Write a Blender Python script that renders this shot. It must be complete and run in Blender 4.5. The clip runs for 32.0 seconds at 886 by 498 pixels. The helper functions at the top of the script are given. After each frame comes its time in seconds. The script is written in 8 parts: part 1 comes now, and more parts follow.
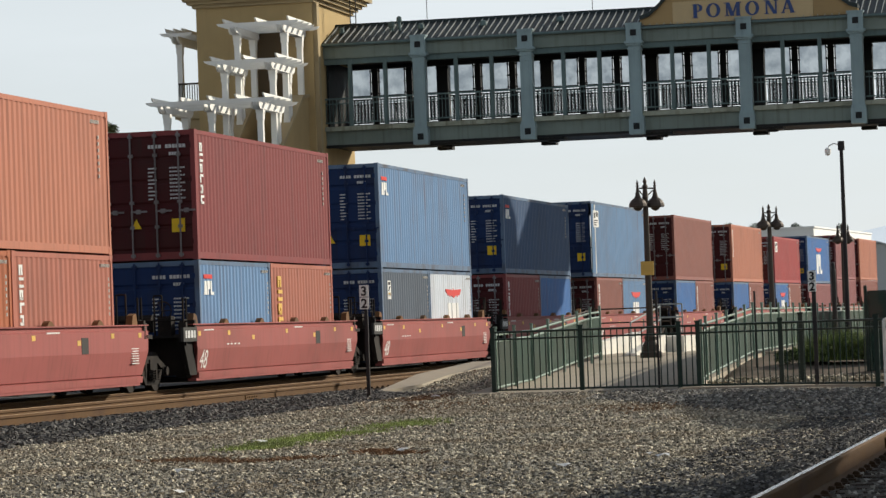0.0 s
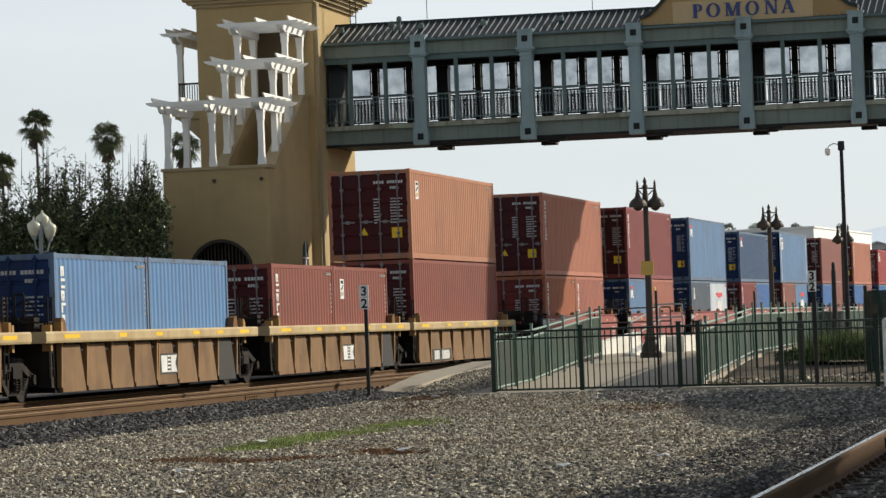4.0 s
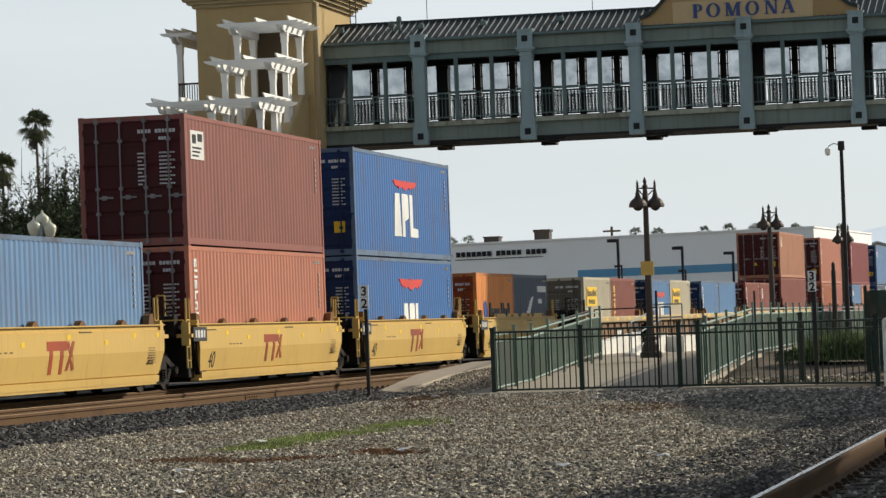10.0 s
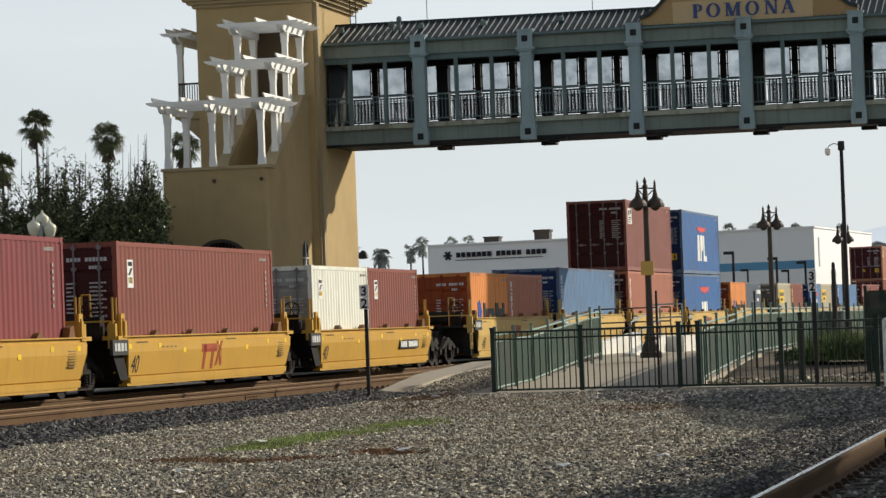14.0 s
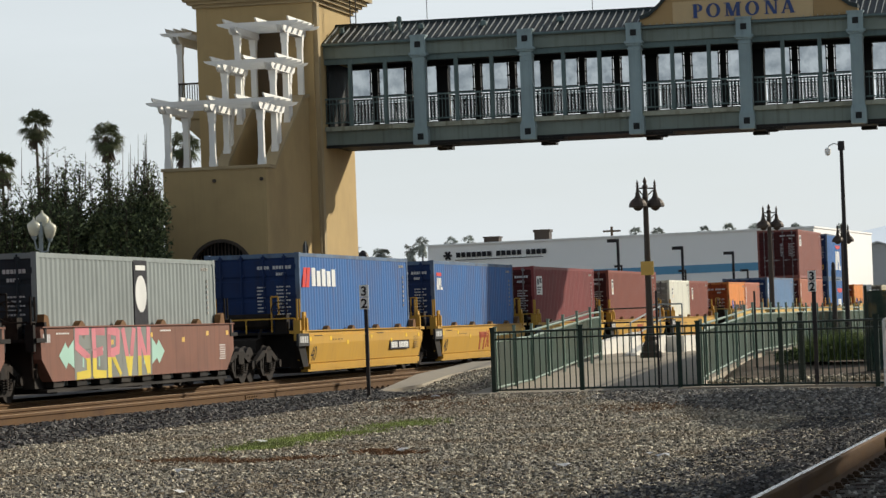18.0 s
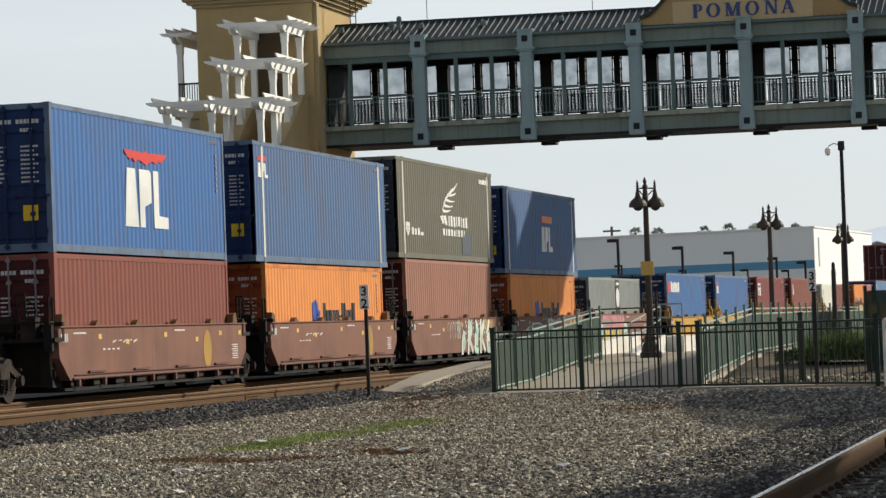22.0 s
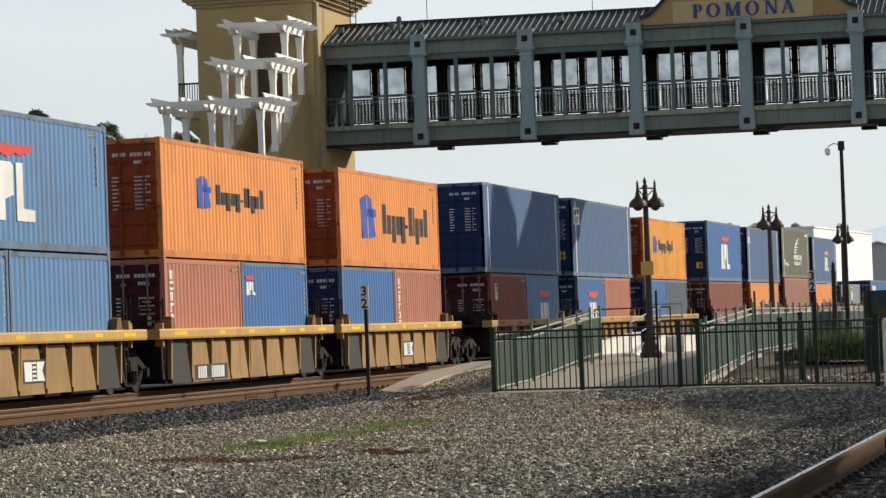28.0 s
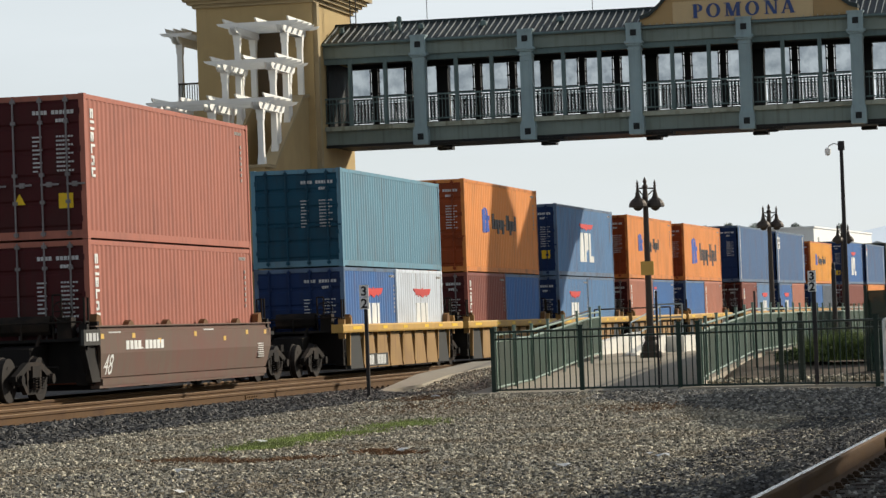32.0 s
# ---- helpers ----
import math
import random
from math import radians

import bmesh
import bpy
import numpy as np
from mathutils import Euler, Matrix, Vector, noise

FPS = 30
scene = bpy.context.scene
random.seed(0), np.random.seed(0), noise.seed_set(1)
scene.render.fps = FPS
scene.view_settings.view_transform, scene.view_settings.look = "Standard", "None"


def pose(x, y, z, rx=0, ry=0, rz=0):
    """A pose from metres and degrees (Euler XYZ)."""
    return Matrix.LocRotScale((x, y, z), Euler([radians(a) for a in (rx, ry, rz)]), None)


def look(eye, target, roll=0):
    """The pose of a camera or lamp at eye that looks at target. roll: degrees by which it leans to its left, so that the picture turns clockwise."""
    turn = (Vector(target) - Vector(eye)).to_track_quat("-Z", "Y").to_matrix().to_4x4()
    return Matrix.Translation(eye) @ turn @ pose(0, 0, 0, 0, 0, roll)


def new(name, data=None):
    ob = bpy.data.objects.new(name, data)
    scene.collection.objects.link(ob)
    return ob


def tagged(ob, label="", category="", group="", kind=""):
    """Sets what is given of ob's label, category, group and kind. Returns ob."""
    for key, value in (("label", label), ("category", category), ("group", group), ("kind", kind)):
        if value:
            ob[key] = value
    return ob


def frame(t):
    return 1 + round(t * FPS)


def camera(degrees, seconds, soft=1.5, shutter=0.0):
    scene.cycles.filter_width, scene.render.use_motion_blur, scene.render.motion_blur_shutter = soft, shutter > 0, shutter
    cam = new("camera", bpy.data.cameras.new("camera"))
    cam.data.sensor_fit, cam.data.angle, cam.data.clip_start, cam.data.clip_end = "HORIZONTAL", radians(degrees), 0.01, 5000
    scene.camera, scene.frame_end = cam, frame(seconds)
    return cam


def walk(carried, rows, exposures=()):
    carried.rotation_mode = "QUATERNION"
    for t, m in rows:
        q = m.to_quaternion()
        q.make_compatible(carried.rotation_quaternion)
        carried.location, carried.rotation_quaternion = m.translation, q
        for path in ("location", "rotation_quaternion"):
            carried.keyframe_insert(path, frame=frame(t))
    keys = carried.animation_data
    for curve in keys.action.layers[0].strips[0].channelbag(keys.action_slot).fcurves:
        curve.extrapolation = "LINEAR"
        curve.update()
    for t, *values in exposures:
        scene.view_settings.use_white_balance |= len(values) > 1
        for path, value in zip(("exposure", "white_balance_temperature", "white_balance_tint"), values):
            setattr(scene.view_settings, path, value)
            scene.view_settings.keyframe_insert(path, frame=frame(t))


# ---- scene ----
EYE = (0.0, 0.0, 1.157)
cam = camera(15.4854, 32.0, soft=1.45)
AIM = Matrix.Translation(EYE) @ pose(0, 0, 0, 0, 0, 12.1903) @ pose(0, 0, 0, 91.3725, 0, 0) @ pose(0, 0, 0, 0, 0, -2.0947)
walk(cam, [(0.0, AIM), (32.0, AIM)], exposures=[(0.0, 0.05), (8.2, 0.07), (8.9, 0.0), (25.5, 0.0), (27.5, 0.05), (32.0, 0.05)])

# ---- light ----
SUN_DIR = Vector((1.65, 1.62, 1.0)).normalized()
world = bpy.data.worlds.new("sky")
scene.world = world
world.use_nodes = True
wn = world.node_tree
sky = wn.nodes.new("ShaderNodeTexSky")
sky.sky_type = "NISHITA"
sky.sun_disc = False
sky.sun_elevation = math.asin(SUN_DIR.z)
sky.sun_rotation = math.atan2(SUN_DIR.x, SUN_DIR.y)
sky.air_density, sky.dust_density, sky.ozone_density = 1.0, 0.6, 2.0
geo = wn.nodes.new("ShaderNodeTexCoord")
spread = wn.nodes.new("ShaderNodeMapping")
spread.inputs["Scale"].default_value = (1.5, 1.5, 9.0)
cloud = wn.nodes.new("ShaderNodeTexNoise")
cloud.inputs["Scale"].default_value = 2.2
cloud.inputs["Detail"].default_value = 6
veil = wn.nodes.new("ShaderNodeMapRange")
veil.inputs["From Min"].default_value, veil.inputs["From Max"].default_value = 0.35, 0.65
veil.inputs["To Min"].default_value, veil.inputs["To Max"].default_value = 0.72, 1.0
part_z = wn.nodes.new("ShaderNodeSeparateXYZ")
thin = wn.nodes.new("ShaderNodeMapRange")
thin.inputs["From Min"].default_value, thin.inputs["From Max"].default_value = 0.10, 0.45
thin.inputs["To Min"].default_value, thin.inputs["To Max"].default_value = 0.95, 0.12
haze = wn.nodes.new("ShaderNodeMath")
haze.operation = "MULTIPLY"
mix = wn.nodes.new("ShaderNodeMix")
mix.data_type = "RGBA"
mix.inputs["B"].default_value = (7.3, 7.88, 8.2, 1)
wn.links.new(geo.outputs["Generated"], spread.inputs["Vector"])
wn.links.new(spread.outputs[0], cloud.inputs["Vector"])
wn.links.new(cloud.outputs["Fac"], veil.inputs["Value"])
wn.links.new(geo.outputs["Generated"], part_z.inputs[0])
wn.links.new(part_z.outputs["Z"], thin.inputs["Value"])
wn.links.new(veil.outputs[0], haze.inputs[0])
wn.links.new(thin.outputs[0], haze.inputs[1])
toward = wn.nodes.new("ShaderNodeVectorMath")
toward.operation = "DOT_PRODUCT"
toward.inputs[1].default_value = (SUN_DIR.x / math.hypot(SUN_DIR.x, SUN_DIR.y), SUN_DIR.y / math.hypot(SUN_DIR.x, SUN_DIR.y), 0)
forward = wn.nodes.new("ShaderNodeMapRange")
forward.inputs["From Min"].default_value, forward.inputs["From Max"].default_value = -0.5, 0.6
forward.inputs["To Min"].default_value, forward.inputs["To Max"].default_value = 0.75, 1.0
glow = wn.nodes.new("ShaderNodeMath")
glow.operation = "MULTIPLY"
wn.links.new(geo.outputs["Generated"], toward.inputs[0])
wn.links.new(toward.outputs["Value"], forward.inputs["Value"])
wn.links.new(haze.outputs[0], glow.inputs[0])
wn.links.new(forward.outputs[0], glow.inputs[1])
wn.links.new(glow.outputs[0], mix.inputs["Factor"])
calm = wn.nodes.new("ShaderNodeHueSaturation")
calm.inputs["Saturation"].default_value, calm.inputs["Value"].default_value = 0.55, 0.9
wn.links.new(sky.outputs[0], calm.inputs["Color"])
wn.links.new(calm.outputs[0], mix.inputs["A"])
wn.nodes["Background"].inputs["Strength"].default_value = 0.105
wn.links.new(mix.outputs["Result"], wn.nodes["Background"].inputs["Color"])
sun = new("sun", bpy.data.lights.new("sun", "SUN"))
sun.data.energy, sun.data.angle, sun.data.color = 4.6, radians(0.9), (1.0, 0.92, 0.77)
sun.matrix_world = look(SUN_DIR * 100, (0, 0, 0))

# ---- materials ----
def material(name, col, rough=0.6, metal=0.0, vary=0.12, grain=6.0, stain=0.5, bump=0.0, bump_scale=60.0, dirt=(0.06, 0.05, 0.04), spread=0.0, streak=0.0):
    """Painted, rusty or mineral surface: colour, broad stains, fine grain, optional run-off streaks and relief."""
    m = bpy.data.materials.new(name)
    m.use_nodes = True
    nt = m.node_tree
    n, l = nt.nodes, nt.links
    bsdf = n["Principled BSDF"]
    tc = n.new("ShaderNodeTexCoord")
    info = n.new("ShaderNodeObjectInfo")
    off = n.new("ShaderNodeVectorMath")
    off.operation = "MULTIPLY_ADD"
    comb = n.new("ShaderNodeCombineXYZ")
    for k in range(3):
        l.new(info.outputs["Random"], comb.inputs[k])
    l.new(comb.outputs[0], off.inputs[0])
    off.inputs[1].default_value = (37.0, 17.0, 23.0)
    l.new(tc.outputs["Object"], off.inputs[2])
    broad = n.new("ShaderNodeTexNoise")
    broad.inputs["Scale"].default_value = stain
    broad.inputs["Detail"].default_value = 5
    fine = n.new("ShaderNodeTexNoise")
    fine.inputs["Scale"].default_value = grain
    fine.inputs["Detail"].default_value = 6
    l.new(off.outputs[0], broad.inputs["Vector"])
    l.new(off.outputs[0], fine.inputs["Vector"])
    hsv = n.new("ShaderNodeHueSaturation")
    hsv.inputs["Color"].default_value = (*col, 1)
    mul = n.new("ShaderNodeMath")
    mul.operation = "MULTIPLY_ADD"
    l.new(fine.outputs["Fac"], mul.inputs[0])
    mul.inputs[1].default_value = vary * 2
    mul.inputs[2].default_value = 1 - vary
    val = mul.outputs[0]
    if spread:
        add = n.new("ShaderNodeMath")
        add.operation = "MULTIPLY_ADD"
        l.new(info.outputs["Random"], add.inputs[0])
        add.inputs[1].default_value = spread
        l.new(val, add.inputs[2])
        val = add.outputs[0]
    l.new(val, hsv.inputs["Value"])
    mix = n.new("ShaderNodeMix")
    mix.data_type = "RGBA"
    ramp = n.new("ShaderNodeMapRange")
    ramp.inputs["From Min"].default_value = 0.48
    ramp.inputs["From Max"].default_value = 0.8
    ramp.inputs["To Max"].default_value = min(0.9, vary * 4)
    l.new(broad.outputs["Fac"], ramp.inputs["Value"])
    l.new(ramp.outputs[0], mix.inputs["Factor"])
    l.new(hsv.outputs[0], mix.inputs["A"])
    mix.inputs["B"].default_value = (*dirt, 1)
    out = mix.outputs["Result"]
    if streak:
        sc = n.new("ShaderNodeMapping")
        sc.inputs["Scale"].default_value = (7.0, 7.0, 0.35)
        l.new(off.outputs[0], sc.inputs["Vector"])
        run = n.new("ShaderNodeTexNoise")
        run.inputs["Scale"].default_value = 1.0
        run.inputs["Detail"].default_value = 4
        l.new(sc.outputs[0], run.inputs["Vector"])
        r2 = n.new("ShaderNodeMapRange")
        r2.inputs["From Min"].default_value = 0.52
        r2.inputs["From Max"].default_value = 0.75
        r2.inputs["To Max"].default_value = streak
        l.new(run.outputs["Fac"], r2.inputs["Value"])
        mx = n.new("ShaderNodeMix")
        mx.data_type = "RGBA"
        l.new(r2.outputs[0], mx.inputs["Factor"])
        l.new(out, mx.inputs["A"])
        mx.inputs["B"].default_value = (*dirt, 1)
        out = mx.outputs["Result"]
    l.new(out, bsdf.inputs["Base Color"])
    rr = n.new("ShaderNodeMapRange")
    rr.inputs["To Min"].default_value = max(0.05, rough - 0.12)
    rr.inputs["To Max"].default_value = min(1.0, rough + 0.12)
    l.new(fine.outputs["Fac"], rr.inputs["Value"])
    l.new(rr.outputs[0], bsdf.inputs["Roughness"])
    bsdf.inputs["Metallic"].default_value = metal
    bsdf.inputs["Specular IOR Level"].default_value = 0.5 if rough < 0.45 else 0.14
    if bump:
        bt = n.new("ShaderNodeTexNoise")
        bt.inputs["Scale"].default_value = bump_scale
        bt.inputs["Detail"].default_value = 4
        l.new(off.outputs[0], bt.inputs["Vector"])
        bp = n.new("ShaderNodeBump")
        bp.inputs["Strength"].default_value = bump
        bp.inputs["Distance"].default_value = 0.02
        l.new(bt.outputs["Fac"], bp.inputs["Height"])
        l.new(bp.outputs[0], bsdf.inputs["Normal"])
    return m


RUST = (0.10, 0.045, 0.025)
PAINT = {k: material("paint_" + k, c, 0.55, vary=0.08, grain=3.0, stain=0.6, dirt=(0.14, 0.085, 0.05) if k in ("blue", "mid blue", "light blue", "grey blue", "teal", "white", "pale blue") else tuple(0.35 * q + 0.03 for q in c), streak=0.42) for k, c in {
    "salmon": (0.46, 0.18, 0.115), "tan salmon": (0.42, 0.19, 0.11), "maroon": (0.23, 0.055, 0.055), "brown": (0.27, 0.105, 0.085), "dusty brown": (0.36, 0.17, 0.12), "mauve": (0.27, 0.10, 0.10),
    "red": (0.36, 0.06, 0.06), "red brown": (0.24, 0.075, 0.055), "orange brown": (0.38, 0.125, 0.06), "brick": (0.41, 0.15, 0.105), "blue": (0.055, 0.165, 0.41), "deep blue": (0.045, 0.09, 0.18), "light blue": (0.14, 0.255, 0.43),
    "mid blue": (0.115, 0.24, 0.44), "grey blue": (0.085, 0.165, 0.32), "slate": (0.10, 0.125, 0.16), "orange": (0.80, 0.30, 0.085), "yellow orange": (0.80, 0.34, 0.05), "tan": (0.50, 0.45, 0.33), "white": (0.80, 0.80, 0.70),
    "pale blue": (0.64, 0.69, 0.75), "grey": (0.27, 0.30, 0.29), "olive grey": (0.155, 0.15, 0.115), "teal": (0.14, 0.285, 0.37)}.items()}
# Darker copies of the paints: shade put into the doors and end walls.
SHADED_END = {k: material("door_" + k, c, 0.55, vary=0.12, grain=3.0, stain=0.8, dirt=(0.03, 0.025, 0.02), streak=0.3) for k, c in {
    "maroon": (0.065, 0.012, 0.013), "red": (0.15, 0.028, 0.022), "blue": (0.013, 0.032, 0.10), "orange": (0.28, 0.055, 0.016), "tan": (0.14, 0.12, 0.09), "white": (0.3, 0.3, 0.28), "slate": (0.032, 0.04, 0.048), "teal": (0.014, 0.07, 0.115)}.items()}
M = {}
M["mark_white"] = material("mark_white", (0.75, 0.75, 0.72), 0.5, vary=0.08, grain=5)
M["mark_rust"] = material("mark_rust", (0.36, 0.07, 0.03), 0.6, vary=0.15)
M["mark_red"] = material("mark_red", (0.62, 0.06, 0.05), 0.5, vary=0.08)
M["mark_blue"] = material("mark_blue", (0.03, 0.09, 0.40), 0.5, vary=0.08)
M["mark_black"] = material("mark_black", (0.02, 0.02, 0.025), 0.5, vary=0.08)
M["mark_yellow"] = material("mark_yellow", (0.80, 0.52, 0.03), 0.5, vary=0.08)
M["mark_gold"] = material("mark_gold", (0.70, 0.45, 0.12), 0.5, vary=0.08)
M["well_red"] = material("well_red", (0.33, 0.10, 0.09), 0.6, vary=0.14, grain=2.5, stain=0.45, dirt=(0.14, 0.06, 0.05), streak=0.35)
M["well_pale"] = material("well_pale", (0.58, 0.385, 0.115), 0.55, vary=0.07, grain=2.5, stain=0.5, dirt=(0.34, 0.22, 0.09), streak=0.3)
# Paler than the near palms: distance haze put into the leaf colour.
M["palm_haze"] = material("palm_haze", (0.34, 0.37, 0.33), 0.8, vary=0.2, grain=3)
M["well_yellow"] = material("well_yellow", (0.52, 0.30, 0.052), 0.55, vary=0.09, grain=2.5, stain=0.5, dirt=(0.32, 0.19, 0.06), streak=0.3)
M["well_tan"] = material("well_tan", (0.33, 0.195, 0.072), 0.65, vary=0.14, grain=2.5, stain=0.7, dirt=(0.20, 0.11, 0.055), streak=0.5)
M["well_dull"] = material("well_dull", (0.27, 0.145, 0.055), 0.75, vary=0.2, grain=2.5, stain=0.9, dirt=(0.10, 0.05, 0.026), streak=0.5)
M["dull_flange"] = material("dull_flange", (0.43, 0.25, 0.075), 0.65, vary=0.2, grain=2.5, stain=1.1, dirt=(0.19, 0.10, 0.045), streak=0.35)
M["flange_rust"] = material("flange_rust", (0.24, 0.13, 0.05), 0.7, vary=0.2, grain=4)
M["well_rib"] = material("well_rib", (0.27, 0.16, 0.075), 0.75, vary=0.16, grain=2.5, stain=0.7, dirt=(0.12, 0.07, 0.04), streak=0.5)
M["well_brownish"] = material("well_brownish", (0.215, 0.13, 0.066), 0.75, vary=0.22, grain=2.0, stain=0.8, dirt=(0.10, 0.058, 0.036), streak=0.5, spread=0.15)
M["well_panel"] = material("well_panel", (0.31, 0.19, 0.078), 0.7, vary=0.15, grain=2.0, stain=0.8, dirt=(0.16, 0.09, 0.06), streak=0.5, spread=0.2)
M["well_grey"] = material("well_grey", (0.05, 0.05, 0.048), 0.7, vary=0.15, grain=2.0)
M["well_brown"] = material("well_brown", (0.22, 0.105, 0.075), 0.65, vary=0.15, grain=2.5, stain=0.7, dirt=(0.10, 0.055, 0.045), streak=0.4)
M["well_dusty"] = material("well_dusty", (0.15, 0.105, 0.082), 0.75, vary=0.16, grain=2.5, stain=0.6, dirt=(0.20, 0.07, 0.06), streak=0.4)
M["pipe_brown"] = material("pipe_brown", (0.14, 0.07, 0.055), 0.7, vary=0.15, grain=4)
# Near black: shade below and between the cars as colour; also graffiti outlines.
M["black_and_shade"] = material("black_and_shade", (0.013, 0.011, 0.010), 0.7, vary=0.2, grain=4)
# Dirty steel of trucks and wheels, darkened further for shade under the cars.
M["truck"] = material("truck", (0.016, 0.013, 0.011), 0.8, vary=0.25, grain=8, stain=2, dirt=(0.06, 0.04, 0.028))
M["edge_blue"] = material("edge_blue", (0.12, 0.18, 0.27), 0.6, vary=0.2, grain=6, stain=1.5, dirt=(0.07, 0.045, 0.03), streak=0.3)
M["edge_orange"] = material("edge_orange", (0.62, 0.22, 0.06), 0.6, vary=0.2, grain=6, stain=1.5, dirt=(0.10, 0.05, 0.03), streak=0.3)
M["rail_polish"] = material("rail_polish", (0.62, 0.61, 0.60), 0.22, 1.0, vary=0.1, grain=10)
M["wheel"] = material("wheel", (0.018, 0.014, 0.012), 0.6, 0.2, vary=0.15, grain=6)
M["steel"] = material("steel", (0.45, 0.43, 0.42), 0.4, 0.7, vary=0.1)
M["rail_side"] = material("rail_side", (0.108, 0.059, 0.025), 0.8, vary=0.2, grain=5, stain=1.2, dirt=(0.07, 0.036, 0.02), bump=0.3, streak=0.3)
M["rail_head"] = material("rail_head", (0.30, 0.20, 0.11), 0.5, 0.5, vary=0.1, grain=10)
M["tie"] = material("tie", (0.09, 0.07, 0.055), 0.9, vary=0.25, grain=4, bump=0.5)
M["tie_rust"] = material("tie_rust", (0.075, 0.045, 0.025), 0.85, vary=0.25, grain=9)
M["stone"] = material("stone", (0.19, 0.175, 0.155), 0.85, vary=0.2, grain=10)
M["stucco"] = material("stucco", (0.47, 0.345, 0.172), 0.9, vary=0.09, grain=1.5, stain=0.35, dirt=(0.22, 0.155, 0.085), bump=0.3, bump_scale=40, streak=0.13)
M["doorway"] = material("doorway_shade", (0.11, 0.078, 0.045), 0.8, vary=0.12, grain=2)
M["stucco_trim"] = material("stucco_trim", (0.42, 0.33, 0.195), 0.85, vary=0.08, grain=2, bump=0.2)
M["white_wood"] = material("white_wood", (0.86, 0.85, 0.81), 0.55, vary=0.06, grain=4, stain=1.0, dirt=(0.4, 0.38, 0.33))
M["bridge"] = material("bridge_paint", (0.125, 0.18, 0.18), 0.55, vary=0.10, grain=2.5, stain=0.5, dirt=(0.06, 0.075, 0.06), streak=0.35)
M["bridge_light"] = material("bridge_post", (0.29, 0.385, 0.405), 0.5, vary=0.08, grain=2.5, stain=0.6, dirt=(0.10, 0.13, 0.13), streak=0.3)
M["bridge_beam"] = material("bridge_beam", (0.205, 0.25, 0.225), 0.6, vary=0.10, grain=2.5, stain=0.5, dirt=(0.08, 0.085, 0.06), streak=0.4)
M["bridge_ledge"] = material("bridge_ledge", (0.34, 0.36, 0.29), 0.7, vary=0.25, grain=3.0, stain=0.9, dirt=(0.09, 0.085, 0.045), streak=0.5)
# Dark fittings; also shade painted onto the bridge's inside, rear and underside.
M["bridge_dark"] = material("bridge_dark_and_shade", (0.02, 0.022, 0.023), 0.6, vary=0.15, grain=3)
M["roof"] = material("roof_metal", (0.036, 0.047, 0.047), 0.5, 0.2, vary=0.12, grain=3)
# Seams paler than the roof: their lit edges put into the colour.
M["roof_seam"] = material("roof_seam", (0.30, 0.33, 0.33), 0.4, 0.3, vary=0.1)
M["sign_tan"] = material("sign_tan", (0.42, 0.29, 0.14), 0.7, vary=0.06)
M["sign_board"] = material("sign_board", (0.55, 0.42, 0.24), 0.7, vary=0.06)
M["sign_blue"] = material("sign_blue", (0.05, 0.085, 0.22), 0.5, vary=0.06)
M["fence"] = material("fence_green", (0.022, 0.04, 0.032), 0.45, vary=0.15, grain=8)
M["fence_rail"] = material("fence_rail", (0.17, 0.25, 0.20), 0.4, vary=0.12, grain=8)
M["mesh_green"] = material("mesh_green", (0.036, 0.066, 0.051), 0.8, vary=0.15, grain=30)
M["concrete"] = material("concrete", (0.40, 0.35, 0.275), 0.85, vary=0.10, grain=3, stain=0.8, dirt=(0.25, 0.23, 0.20), bump=0.15)
M["white_conc"] = material("white_concrete", (0.72, 0.70, 0.64), 0.8, vary=0.08, grain=3)
M["iron"] = material("iron", (0.075, 0.06, 0.05), 0.5, 0.3, vary=0.15, grain=8)
M["pole"] = material("pole_dark", (0.03, 0.028, 0.03), 0.5, vary=0.15)
M["plate"] = material("sign_plate", (0.84, 0.84, 0.81), 0.5, vary=0.08)
M["mark_dim"] = material("mark_dim", (0.16, 0.11, 0.05), 0.6, vary=0.15)
M["globe"] = material("globe_glass", (0.66, 0.64, 0.50), 0.3, vary=0.05)
M["lamp_arm"] = material("lamp_arm", (0.30, 0.34, 0.34), 0.5, vary=0.1)
M["warehouse"] = material("warehouse_white", (0.89, 0.89, 0.87), 0.85, vary=0.03, grain=0.3, stain=0.05, dirt=(0.7, 0.7, 0.69))
M["warehouse_blue"] = material("warehouse_blue", (0.14, 0.34, 0.52), 0.8, vary=0.04, grain=0.3)
M["far_grey"] = material("far_grey", (0.45, 0.47, 0.48), 0.85, vary=0.05, grain=0.5)
# Pale blue and a glow put distance haze into the hills.
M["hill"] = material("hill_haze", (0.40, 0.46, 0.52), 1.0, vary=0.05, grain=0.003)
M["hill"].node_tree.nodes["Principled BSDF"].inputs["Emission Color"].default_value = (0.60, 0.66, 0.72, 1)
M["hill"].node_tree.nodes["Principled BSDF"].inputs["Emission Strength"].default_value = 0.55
M["leaf_light"] = material("leaf_light", (0.07, 0.10, 0.03), 0.6, vary=0.3, grain=3)
M["palm_leaf"] = material("palm_leaf", (0.085, 0.10, 0.045), 0.6, vary=0.25, grain=3)
M["bark"] = material("bark", (0.11, 0.085, 0.065), 0.9, vary=0.25, grain=6, bump=0.4)
M["grass"] = material("grass", (0.30, 0.36, 0.12), 0.8, vary=0.3, grain=6)
M["dry"] = material("dry_weed", (0.22, 0.13, 0.075), 0.9, vary=0.3, grain=6)
M["litter"] = material("litter", (0.7, 0.7, 0.68), 0.7, vary=0.08)
